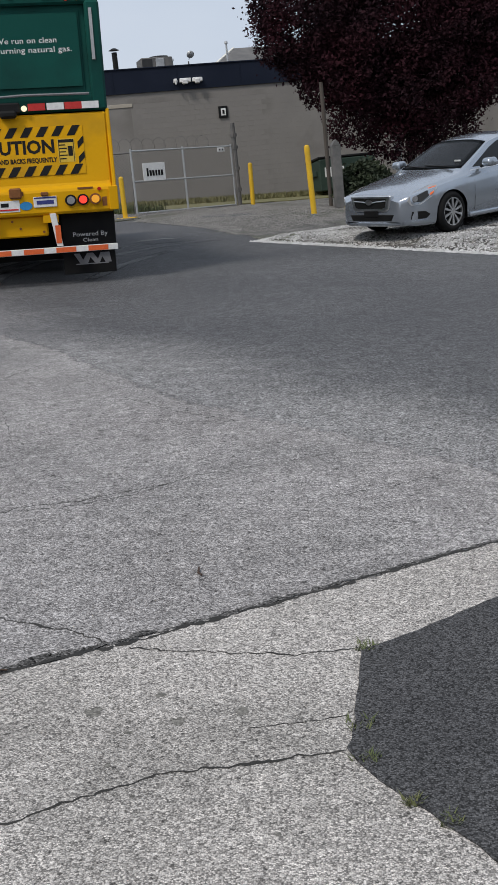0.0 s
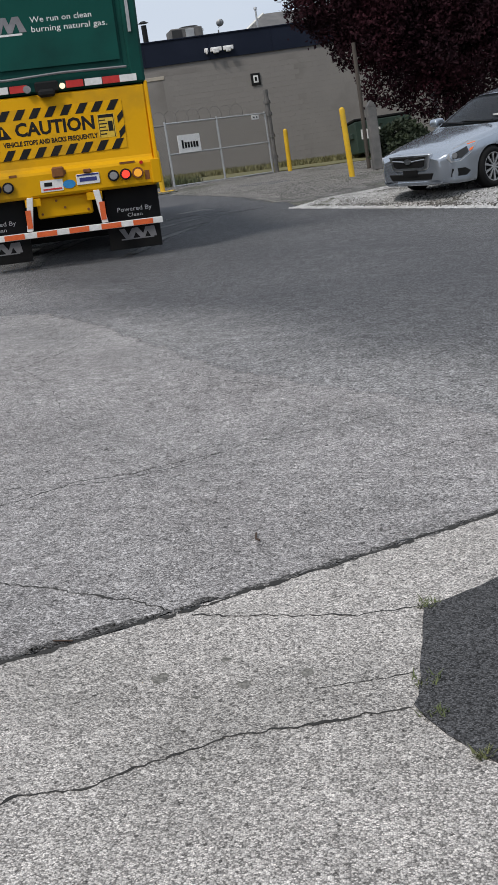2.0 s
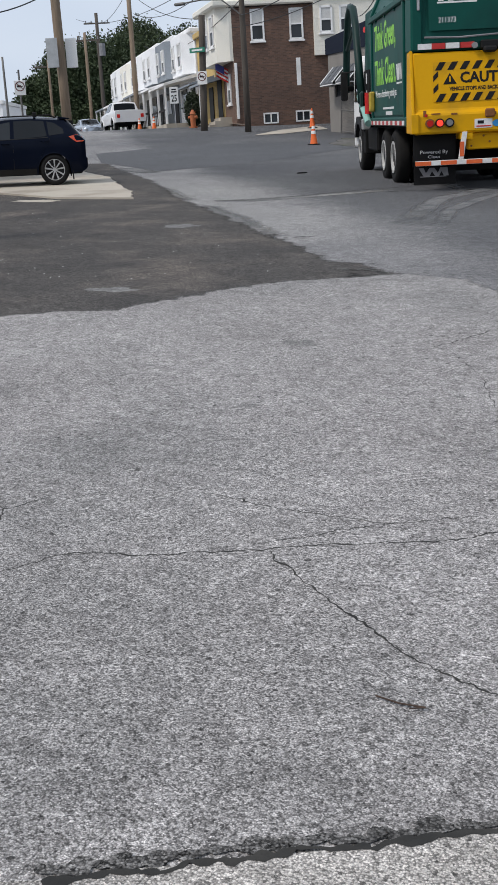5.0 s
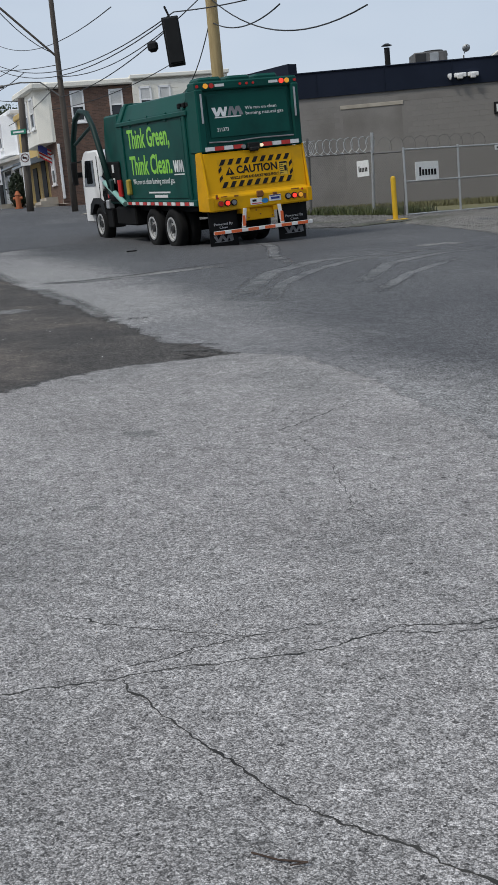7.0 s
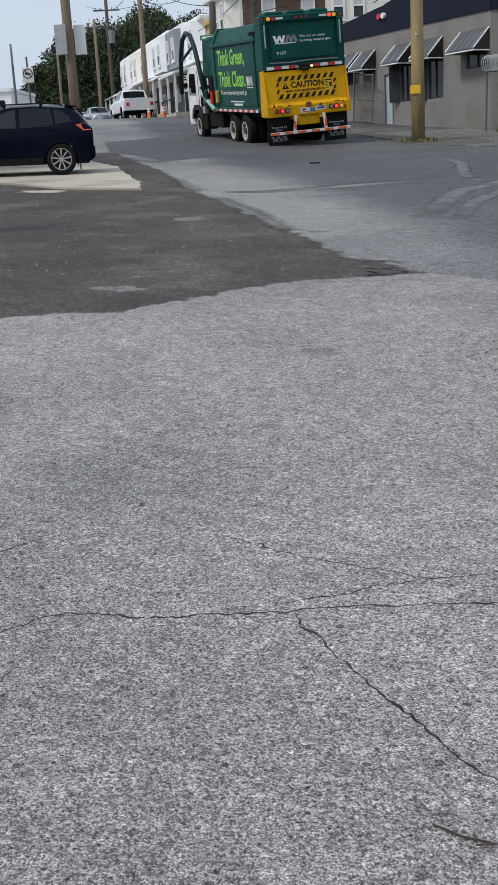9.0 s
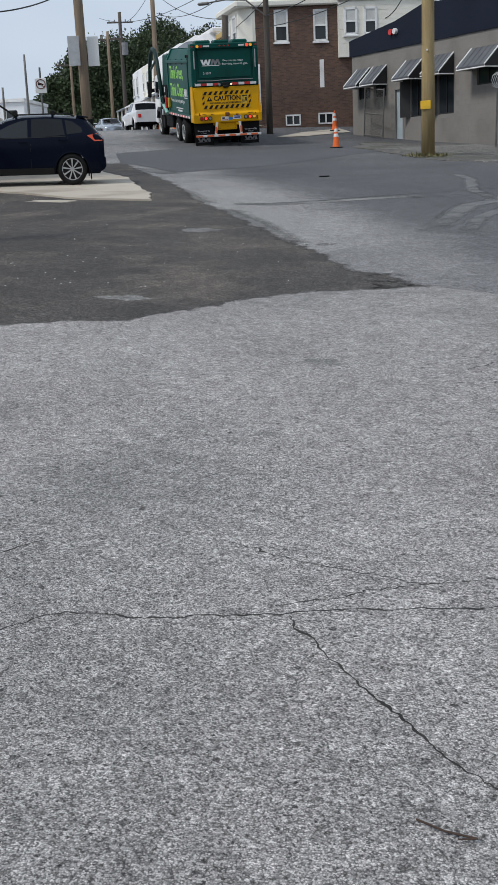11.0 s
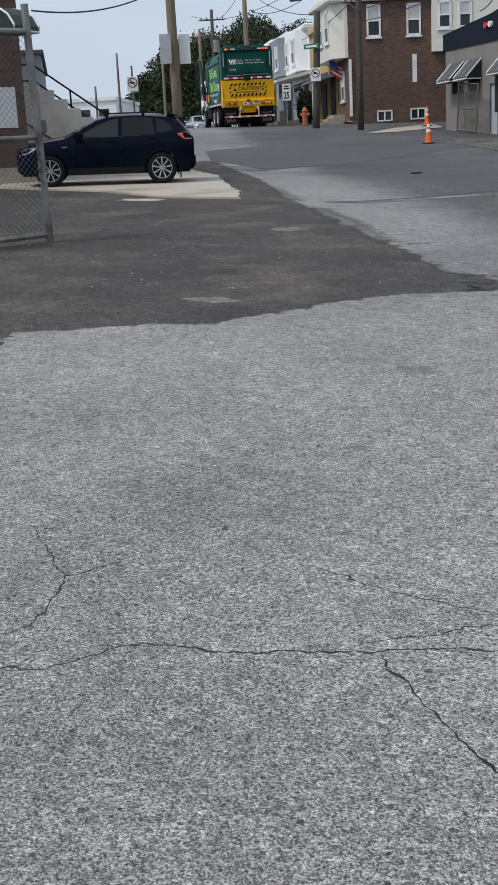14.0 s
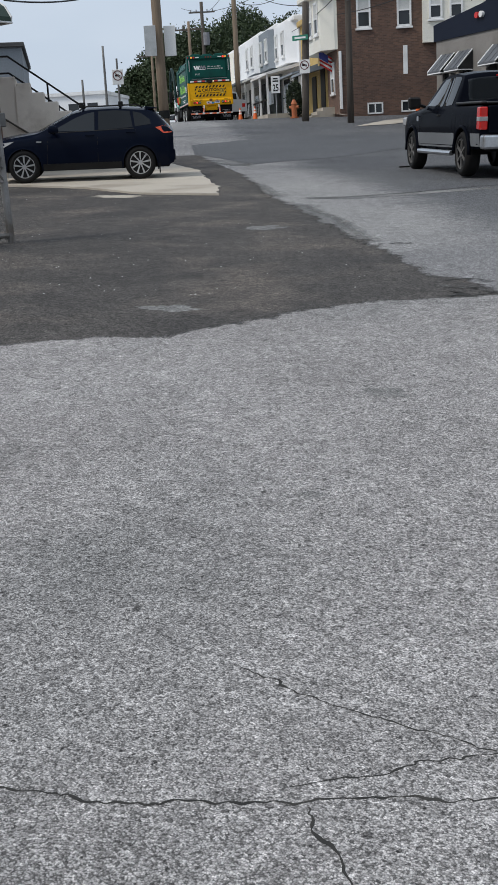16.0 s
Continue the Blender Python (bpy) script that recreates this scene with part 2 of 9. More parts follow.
M_STONE = surface("gravel_stone", (0.3, 0.3, 0.29), (0.52, 0.51, 0.5), 3.0, 0.9, 0.3, 40, vary=0.3)
M_GRASS = surface("dry_grass", (0.12, 0.12, 0.045), (0.2, 0.18, 0.09), 3.0, 0.95, 0.5, 40)
M_WEED = surface("weed_leaf", (0.07, 0.1, 0.03), (0.14, 0.15, 0.06), 8.0, 0.8, 0.1, 40)
M_EARTH = surface("verge_earth", (0.1, 0.095, 0.08), (0.16, 0.15, 0.13), 0.3, 0.95, 0.5, 30)
M_BLOCK = surface("painted_grey_block", (0.215, 0.2, 0.185), (0.25, 0.235, 0.215), 0.7, 0.85, 0.2, 45, dirt=(0.175, 0.16, 0.145), dirt_scale=0.5, vary=0.025)
M_BLOCKJ = surface("painted_block_joint", (0.205, 0.19, 0.176), (0.235, 0.22, 0.203), 1.0, 0.9, 0.2, 45)
M_PARAPET = surface("navy_parapet_metal", (0.008, 0.012, 0.024), (0.013, 0.018, 0.033), 0.8, 0.6, 0.05, 30, spec=0.15)
M_BRICK = surface("brown_brick", (0.1, 0.06, 0.045), (0.145, 0.086, 0.061), 2.0, 0.9, 0.3, 40, vary=0.25, dirt=(0.1, 0.062, 0.047), dirt_scale=0.5)
M_MORTAR = surface("brick_mortar", (0.13, 0.09, 0.07), (0.17, 0.125, 0.1), 2.0, 0.95, 0.3, 50)
M_CREAM = surface("cream_siding", (0.77, 0.74, 0.65), (0.82, 0.8, 0.72), 0.8, 0.7, 0.08, 30)
M_WHITE = surface("white_paint", (0.78, 0.78, 0.77), (0.84, 0.84, 0.83), 1.0, 0.6, 0.06, 40, dirt=(0.6, 0.59, 0.57), dirt_scale=0.8)
M_WHITEST = surface("white_stucco", (0.78, 0.79, 0.8), (0.85, 0.86, 0.87), 0.6, 0.8, 0.1, 30)
M_YELLOWH = surface("ochre_siding", (0.5, 0.34, 0.11), (0.57, 0.4, 0.15), 0.8, 0.7, 0.08, 30)
M_GREYSID = surface("blue_grey_siding", (0.2, 0.23, 0.26), (0.25, 0.28, 0.31), 0.6, 0.7, 0.08, 20)
M_ROOF = surface("dark_roofing", (0.06, 0.06, 0.062), (0.1, 0.1, 0.1), 1.0, 0.9, 0.3, 30)
M_SHINGLE = surface("grey_shingles", (0.1, 0.1, 0.098), (0.16, 0.155, 0.15), 2.0, 0.9, 0.4, 20)
M_WGLASS = glass("window_glass", (0.03, 0.035, 0.04), 0.06)
M_BLIND = surface("window_blind", (0.5, 0.5, 0.48), (0.6, 0.6, 0.58), 2, 0.7, 0.05, 20)
M_BLACKW = surface("black_shutter", (0.012, 0.012, 0.013), (0.022, 0.022, 0.022), 2, 0.6, 0.05, 30)
M_AWN = surface("grey_awning_metal", (0.075, 0.08, 0.088), (0.11, 0.115, 0.125), 2, 0.5, 0.05, 30)
M_DOORB = surface("pale_blue_door", (0.35, 0.41, 0.46), (0.42, 0.48, 0.52), 1.5, 0.55, 0.05, 30)
M_POLE = surface("weathered_pole_wood", (0.17, 0.125, 0.085), (0.25, 0.19, 0.135), 2.0, 0.9, 0.5, 25, stretch=(6, 6, 0.6))
M_POLENEW = surface("new_pole_wood", (0.33, 0.245, 0.115), (0.42, 0.32, 0.16), 2.0, 0.85, 0.5, 25, stretch=(6, 6, 0.6), dirt=(0.24, 0.17, 0.08), dirt_scale=0.8)
M_POLED = surface("tarred_pole_wood", (0.06, 0.05, 0.042), (0.1, 0.085, 0.07), 2.0, 0.9, 0.5, 25, stretch=(6, 6, 0.6))
M_GALV = surface("galvanised_steel", (0.42, 0.43, 0.43), (0.52, 0.53, 0.53), 5, 0.5, 0.05, 60, metal=0.6)
M_GALVM = surface("dull_galvanised_steel", (0.22, 0.215, 0.205), (0.32, 0.31, 0.3), 5, 0.6, 0.05, 60, metal=0.4, dirt=(0.14, 0.12, 0.1), dirt_scale=3.0)
M_GALVD = surface("weathered_steel", (0.12, 0.12, 0.115), (0.2, 0.19, 0.18), 5, 0.65, 0.05, 60, metal=0.4)
M_WIRE = surface("black_cable", (0.015, 0.015, 0.016), (0.025, 0.025, 0.025), 5, 0.7, 0.0, 40)
M_YEL = surface("bollard_yellow", (0.68, 0.4, 0.012), (0.75, 0.46, 0.02), 2, 0.55, 0.08, 40, dirt=(0.5, 0.31, 0.03), dirt_scale=1.5)
M_BLACK = surface("black_paint", (0.008, 0.008, 0.008), (0.014, 0.014, 0.014), 3, 0.55, 0.04, 40, spec=0.2)
M_SIGNW = surface("sign_white", (0.74, 0.74, 0.72), (0.8, 0.8, 0.78), 2, 0.5, 0.02, 30)
M_RINGD = surface("faded_red_ring", (0.1, 0.02, 0.02), (0.14, 0.035, 0.03), 3, 0.5, 0.02, 30)
M_SIGNG = surface("sign_green", (0.01, 0.16, 0.1), (0.015, 0.2, 0.13), 2, 0.45, 0.02, 30)
M_RED = surface("signal_red", (0.55, 0.02, 0.02), (0.62, 0.03, 0.025), 3, 0.4, 0.02, 30)
M_ORANGE = surface("cone_orange", (0.8, 0.13, 0.02), (0.85, 0.17, 0.03), 3, 0.5, 0.03, 30)
M_BARK = surface("tree_bark", (0.1, 0.085, 0.075), (0.17, 0.15, 0.135), 4, 0.95, 0.8, 20, stretch=(3, 3, 0.7))
M_PURPLE = surface("purple_leaf", (0.014, 0.005, 0.008), (0.04, 0.009, 0.014), 0.8, 0.85, 0.05, 8, spec=0.2)
M_LEAF = surface("green_leaf", (0.022, 0.04, 0.014), (0.05, 0.075, 0.026), 0.5, 0.7, 0.05, 3)
M_HEDGE = surface("shrub_leaf", (0.015, 0.026, 0.012), (0.035, 0.05, 0.02), 2, 0.7, 0.05, 8)
# lorry
M_GREEN = surface("lorry_green_paint", (0.006, 0.062, 0.05), (0.009, 0.08, 0.064), 0.6, 0.45, 0.02, 25, spec=0.08, dirt=(0.008, 0.05, 0.042), dirt_scale=0.9)
M_ARM = surface("dark_green_arm", (0.004, 0.02, 0.017), (0.008, 0.035, 0.03), 2, 0.5, 0.05, 30, spec=0.2)
M_GREENL = surface("pale_green_rail", (0.2, 0.42, 0.36), (0.27, 0.5, 0.43), 2, 0.45, 0.02, 30)
M_TYEL = surface("lorry_yellow_paint", (0.68, 0.345, 0.004), (0.74, 0.385, 0.007), 0.9, 0.5, 0.03, 25, spec=0.12, dirt=(0.5, 0.27, 0.015), dirt_scale=1.2)
M_RUSTYEL = surface("grimy_yellow", (0.42, 0.3, 0.03), (0.5, 0.36, 0.05), 3, 0.7, 0.05, 30, dirt=(0.12, 0.1, 0.03), dirt_scale=4.0)
M_RUST = surface("rust_stain", (0.16, 0.06, 0.02), (0.25, 0.1, 0.03), 6, 0.9, 0.2, 30)
M_TYRE = surface("tyre_rubber", (0.008, 0.008, 0.008), (0.016, 0.0155, 0.015), 4, 0.85, 0.3, 30, spec=0.2)
M_RIM = surface("white_wheel_rim", (0.5, 0.5, 0.49), (0.62, 0.62, 0.6), 4, 0.45, 0.05, 30, metal=0.3)
M_CHASSIS = surface("black_chassis", (0.006, 0.006, 0.006), (0.012, 0.012, 0.012), 3, 0.8, 0.1, 30, spec=0.15)
M_FLAP = surface("black_rubber_flap", (0.006, 0.006, 0.007), (0.012, 0.012, 0.012), 3, 0.7, 0.1, 20, spec=0.15)
M_FLAPTXT = surface("pale_print", (0.5, 0.5, 0.5), (0.6, 0.6, 0.6), 3, 0.6, 0.0, 30)
M_GREYTXT = surface("grey_print", (0.16, 0.16, 0.17), (0.24, 0.24, 0.25), 3, 0.6, 0.0, 30)
M_LIME = surface("lime_print", (0.24, 0.62, 0.05), (0.3, 0.68, 0.07), 3, 0.5, 0.0, 30)
M_GOLD = surface("gold_print", (0.62, 0.4, 0.03), (0.68, 0.45, 0.04), 3, 0.5, 0.0, 30)
M_REFLW = surface("reflector_white", (0.72, 0.72, 0.7), (0.8, 0.8, 0.78), 5, 0.4, 0.0, 30)
M_REFLR = surface("reflector_red", (0.5, 0.025, 0.02), (0.56, 0.035, 0.03), 5, 0.4, 0.0, 30)
M_REFLO = surface("reflector_orange", (0.72, 0.12, 0.03), (0.78, 0.15, 0.04), 5, 0.4, 0.0, 30)
L_RED = lamp("brake_light", (1.0, 0.05, 0.03), 1.1)
L_REDD = lamp("tail_light_dim", (0.4, 0.015, 0.012), 0.15)
L_AMBER = lamp("indicator_light", (0.9, 0.4, 0.04), 0.35)
L_WHITE = lamp("work_light", (1.0, 0.84, 0.58), 0.7)
M_LENS = surface("clear_lens", (0.22, 0.22, 0.22), (0.36, 0.36, 0.36), 8, 0.15, 0.0, 40)
# cars
M_SILVER = surface("silver_car_paint", (0.36, 0.4, 0.45), (0.4, 0.44, 0.49), 1.0, 0.2, 0.0, 40, metal=0.7, coat=0.6)
M_NAVY = surface("dark_blue_car_paint", (0.004, 0.006, 0.014), (0.005, 0.008, 0.017), 1.0, 0.14, 0.0, 40, spec=0.06, grit=0.02)
M_BLKCAR = surface("black_car_paint", (0.004, 0.005, 0.008), (0.006, 0.007, 0.011), 1.0, 0.14, 0.0, 40, spec=0.004, grit=0.02)
M_GREYCAR = surface("grey_cladding", (0.2, 0.21, 0.22), (0.25, 0.26, 0.27), 1.0, 0.45, 0.0, 40, metal=0.4)
M_WHTCAR = surface("white_car_paint", (0.7, 0.7, 0.7), (0.76, 0.76, 0.76), 1.0, 0.3, 0.0, 40, coat=0.6)
M_CARGLASS = glass("car_glass", (0.008, 0.01, 0.012), 0.03)
M_CARGLASS.node_tree.nodes["Principled BSDF"].inputs["Specular IOR Level"].default_value = 0.3
M_CHROME = surface("chrome_trim", (0.6, 0.61, 0.62), (0.68, 0.69, 0.7), 4, 0.32, 0.0, 30, metal=1.0)
M_ALLOY = surface("alloy_wheel", (0.5, 0.51, 0.52), (0.6, 0.61, 0.62), 4, 0.3, 0.0, 30, metal=0.8)
M_DKPLAST = surface("dark_plastic", (0.018, 0.018, 0.019), (0.03, 0.03, 0.03), 4, 0.6, 0.05, 50)
M_DUMP = surface("dark_green_steel", (0.015, 0.035, 0.025), (0.025, 0.05, 0.035), 2, 0.6, 0.05, 20)
M_FLAGB = surface("flag_blue", (0.03, 0.04, 0.18), (0.04, 0.05, 0.22), 4, 0.8, 0.0, 30)

# ---- building helpers ----
def ground_z(x, y):
    """The lie of the land: one even slope, a shallow dip in the street, a steeper pull up it, then a crest."""
    p = -0.046 * x + 0.0402 * y - 0.2306
    u = min(1.0, max(0.0, (p - 2.2) / 1.1))
    q = min(p, 3.5) + 0.55 * min(0.8, max(0.0, p - 3.5)) + 0.04 * max(0.0, p - 4.3)
    q = max(q, -2.0) + 0.1 * min(0.0, q + 2.0)
    dip = 0.14 * math.exp(-((x + 10.5) ** 2 + (y - 32.5) ** 2) / 22.0)
    return q + 0.48 * u * u * (3 - 2 * u) - dip


def mesh_of(name, bm, material, smooth=False):
    me = bpy.data.meshes.new(name)
    bm.normal_update()
    bm.to_mesh(me)
    bm.free()
    if material:
        me.materials.append(material)
    if smooth:
        me.polygons.foreach_set("use_smooth", [True] * len(me.polygons))
    return me


def part(name, bm, material, parent=None, label="", smooth=False, m=None):
    """One mesh object under a thing or a part."""
    ob = new(name, mesh_of(name, bm, material, smooth))
    if parent:
        ob.parent = parent
    if m is not None:
        ob.matrix_basis = m
    return tagged(ob, label)


def thing(name, label, category, m=None, group="", kind=""):
    ob = new(name)
    ob.empty_display_size = 0.2
    if m is not None:
        ob.matrix_basis = m
    return tagged(ob, label, category, group, kind)


def box(x0, x1, y0, y1, z0, z1, bevel=0.0, bm=None, m=None, seg=1):
    own = bmesh.new()
    bmesh.ops.create_cube(own, size=1.0)
    for v in own.verts:
        v.co = Vector(((x0 + x1) / 2 + v.co.x * (x1 - x0), (y0 + y1) / 2 + v.co.y * (y1 - y0), (z0 + z1) / 2 + v.co.z * (z1 - z0)))
    if bevel:
        bmesh.ops.bevel(own, geom=own.edges[:], offset=bevel, segments=seg, affect="EDGES", profile=0.5)
    return merge(bm, own, m)


def merge(bm, own, m=None):
    if m is not None:
        bmesh.ops.transform(own, matrix=m, verts=own.verts)
    if bm is None:
        return own
    tmp = bpy.data.meshes.new("tmp")
    own.to_mesh(tmp)
    own.free()
    bm.from_mesh(tmp)
    bpy.data.meshes.remove(tmp)
    return bm


def rod(a, b, r, r2=None, seg=10, bm=None):
    """A round bar from a to b."""
    a, b = Vector(a), Vector(b)
    own = bmesh.new()
    bmesh.ops.create_cone(own, cap_ends=True, segments=seg, radius1=r, radius2=r if r2 is None else r2, depth=(b - a).length)
    q = (b - a).to_track_quat("Z", "Y").to_matrix().to_4x4()
    bmesh.ops.transform(own, matrix=Matrix.Translation((a + b) / 2) @ q, verts=own.verts)
    return merge(bm, own)


def prism(points, y0, y1, axis="x", bevel=0.0, bm=None, seg=1):
    """A closed outline pushed along an axis. axis x: points are (y, z); y: (x, z); z: (x, y)."""
    own = bmesh.new()
    def put(p, d):
        return {"x": (d, p[0], p[1]), "y": (p[0], d, p[1]), "z": (p[0], p[1], d)}[axis]
    lo = [own.verts.new(put(p, y0)) for p in points]
    hi = [own.verts.new(put(p, y1)) for p in points]
    own.faces.new(lo)
    own.faces.new(hi)
    for i in range(len(points)):
        j = (i + 1) % len(points)
        own.faces.new((lo[i], lo[j], hi[j], hi[i]))
    bmesh.ops.recalc_face_normals(own, faces=own.faces)
    if bevel:
        bmesh.ops.bevel(own, geom=own.edges[:], offset=bevel, segments=seg, affect="EDGES", profile=0.5)
    return merge(bm, own)


def tube(points, r, seg=6, bm=None):
    """A bent round bar through points."""
    own = bmesh.new()
    pts = [Vector(p) for p in points]
    rings = []
    for i, p in enumerate(pts):
        d = (pts[min(i + 1, len(pts) - 1)] - pts[max(i - 1, 0)]).normalized()
        side = d.cross(Vector((0, 0, 1)))
        side = side.normalized() if side.length > 1e-3 else Vector((1, 0, 0))
        up = side.cross(d)
        rings.append([own.verts.new(p + r * (math.cos(a) * side + math.sin(a) * up)) for a in [2 * math.pi * k / seg for k in range(seg)]])
    for a, b in zip(rings, rings[1:]):
        for k in range(seg):
            own.faces.new((a[k], a[(k + 1) % seg], b[(k + 1) % seg], b[k]))
    own.faces.new(rings[0][::-1])
    own.faces.new(rings[-1])
    return merge(bm, own)


def writing(name, text, size, material, parent, m, width=None, label="", thick=0.002, bold=0.0):
    """Letters of the built-in font as a mesh, centred; width stretches or squeezes them to a length."""
    cu = bpy.data.curves.new(name, "FONT")
    cu.body, cu.size, cu.extrude, cu.align_x, cu.align_y, cu.offset = text, size, thick, "CENTER", "CENTER", bold
    cu.resolution_u = 2
    tmp = bpy.data.objects.new(name, cu)
    scene.collection.objects.link(tmp)
    bpy.context.view_layer.update()
    me = bpy.data.meshes.new_from_object(tmp.evaluated_get(bpy.context.evaluated_depsgraph_get()))
    w = max(v.co.x for v in me.vertices) - min(v.co.x for v in me.vertices)
    bpy.data.objects.remove(tmp)
    bpy.data.curves.remove(cu)
    if width:
        for v in me.vertices:
            v.co.x *= width / w
    me.materials.clear()
    me.materials.append(material)
    ob = new(name, me)
    ob.parent, ob.matrix_basis = parent, m
    return tagged(ob, label)


def heading(dx, dy):
    """Degrees about z that turn +y to (dx, dy)."""
    return math.degrees(math.atan2(-dx, dy))


def on_slope(x, y, head, length, width):
    """The pose of a vehicle whose wheels stand on the land."""
    a = radians(head)
    f, r = Vector((-math.sin(a), math.cos(a), 0)), Vector((math.cos(a), math.sin(a), 0))
    z = [ground_z(*(Vector((x, y, 0)) + f * u + r * v).to_2d()) for u, v in ((length * 0.2, 0), (length * 0.85, 0), (length * 0.5, -width / 2), (length * 0.5, width / 2))]
    pitch = math.atan2(z[1] - z[0], length * 0.65)
    bank = math.atan2(z[3] - z[2], width)
    fw = (f + Vector((0, 0, math.tan(pitch)))).normalized()
    rt = (r + Vector((0, 0, math.tan(bank)))).normalized()
    up = rt.cross(fw).normalized()
    rt = fw.cross(up)
    m = Matrix((rt, fw, up)).transposed().to_4x4()
    mid = (z[0] + z[1]) / 2
    m.translation = Vector((x, y, mid - math.tan(pitch) * length * 0.525))
    return m


# ---- ground, road and paving ----
def sheet(name, x0, x1, y0, y1, step, dz, material, label, category="ground", relief=0.0):
    bm = bmesh.new()
    nx, ny = int((x1 - x0) / step), int((y1 - y0) / step)
    rows = [[bm.verts.new((x0 + i * step, y0 + j * step,
                           ground_z(x0 + i * step, y0 + j * step) + dz + relief * noise.noise((i * step * 0.4, j * step * 0.4, 0))))
             for i in range(nx + 1)] for j in range(ny + 1)]
    for j in range(ny):
        for i in range(nx):
            bm.faces.new((rows[j][i], rows[j][i + 1], rows[j + 1][i + 1], rows[j + 1][i]))
    return tagged(part(name, bm, material, smooth=True), label, category, kind="structure")


def wander(points, step, rough, seed, closed=False, low=1.0):
    """Points along a line, with the small wavering of a broken edge."""
    out = []
    pts = list(points) + ([points[0]] if closed else [])
    for (xa, ya), (xb, yb) in zip(pts, pts[1:]):
        d = math.hypot(xb - xa, yb - ya)
        n = max(1, min(160, int(d / step)))
        for k in range(n):
            f = k / n
            x, y = xa + (xb - xa) * f, ya + (yb - ya) * f
            a = low * noise.noise((x * 2.3, y * 2.3, seed)) + 0.9 * noise.noise((x * 9, y * 9, seed + 5))
            b = low * noise.noise((x * 2.3, y * 2.3, seed + 9)) + 0.9 * noise.noise((x * 9, y * 9, seed + 14))
            a += 0.8 * noise.noise((x * 31, y * 31, seed + 3))
            b += 0.8 * noise.noise((x * 31, y * 31, seed + 17))
            out.append((x + rough * a, y + rough * b))
    if not closed:
        out.append(pts[-1])
    return out


def region(name, points, dz, material, label, category, step=0.25, rough=0.06, seed=1, kind="structure", deep=0.05):
    """A paved area with a broken edge and a real step at it, lying on the slope."""
    bm = bmesh.new()
    edge = wander(points, step, rough, seed, closed=True)
    top = [bm.verts.new((x, y, ground_z(x, y) + dz)) for x, y in edge]
    low = [bm.verts.new((x, y, ground_z(x, y) + dz - deep)) for x, y in edge]
    f = bm.faces.new(top)
    for i in range(len(top)):
        j = (i + 1) % len(top)
        bm.faces.new((top[i], low[i], low[j], top[j]))
    bmesh.ops.triangulate(bm, faces=[f])
    bmesh.ops.recalc_face_normals(bm, faces=bm.faces)
    return tagged(part(name, bm, material), label, category, kind=kind)


def frayed_region(name, points, dz, material, label, category, reach=0.5, step=0.12, rough=0.05, seed=1, kind="structure"):
    """A worn skin of paving whose rim runs out in crumbs over the paving below it."""
    edge = wander(points, step, rough, seed, closed=True)
    n = len(edge)
    area = sum(edge[i][0] * edge[(i + 1) % n][1] - edge[(i + 1) % n][0] * edge[i][1] for i in range(n))
    turn = 1 if area > 0 else -1
    bm = bmesh.new()
    layer = bm.verts.layers.float.new("cover")
    inner, outer = [], []
    for i, (x, y) in enumerate(edge):
        a, b = edge[i - 4], edge[(i + 4) % n]
        d = Vector((b[0] - a[0], b[1] - a[1])).normalized()
        ox, oy = d.y * turn, -d.x * turn
        px, py, qx, qy = x - ox * reach / 2, y - oy * reach / 2, x + ox * reach / 2, y + oy * reach / 2
        v, w = bm.verts.new((px, py, ground_z(px, py) + dz)), bm.verts.new((qx, qy, ground_z(qx, qy) + dz))
        v[layer], w[layer] = 1.6, -0.6
        inner.append(v)
        outer.append(w)
    f = bm.faces.new(inner)
    for i in range(n):
        j = (i + 1) % n
        bm.faces.new((inner[i], outer[i], outer[j], inner[j]))
    bmesh.ops.triangulate(bm, faces=[f])
    bmesh.ops.recalc_face_normals(bm, faces=bm.faces)
    if sum(q.normal.z * q.calc_area() for q in bm.faces) < 0:
        bmesh.ops.reverse_faces(bm, faces=bm.faces)
    return tagged(part(name, bm, material), label, category, kind=kind)


def band(name, front, back, n, dz, material, label, category, seed=3, rough=0.15):
    """A strip of paving between two lines, following the land."""
    bm = bmesh.new()
    def along(line, f):
        u = f * (len(line) - 1)
        i = min(int(u), len(line) - 2)
        return tuple(a + (b - a) * (u - i) for a, b in zip(line[i], line[i + 1]))
    rows = []
    for j in range(7):
        row = []
        for i in range(n + 1):
            a, b = along(front, i / n), along(back, i / n)
            x, y = a[0] + (b[0] - a[0]) * j / 6, a[1] + (b[1] - a[1]) * j / 6
            if j in (0, 6):
                x += rough * noise.noise((x, y, seed))
                y += rough * noise.noise((x, y, seed + 7))
            row.append(bm.verts.new((x, y, ground_z(x, y) + dz)))
        rows.append(row)
    for a, b in zip(rows, rows[1:]):
        for i in range(n):
            bm.faces.new((a[i], a[i + 1], b[i + 1], b[i]))
    bmesh.ops.recalc_face_normals(bm, faces=bm.faces)
    return tagged(part(name, bm, material), label, category, kind="structure")


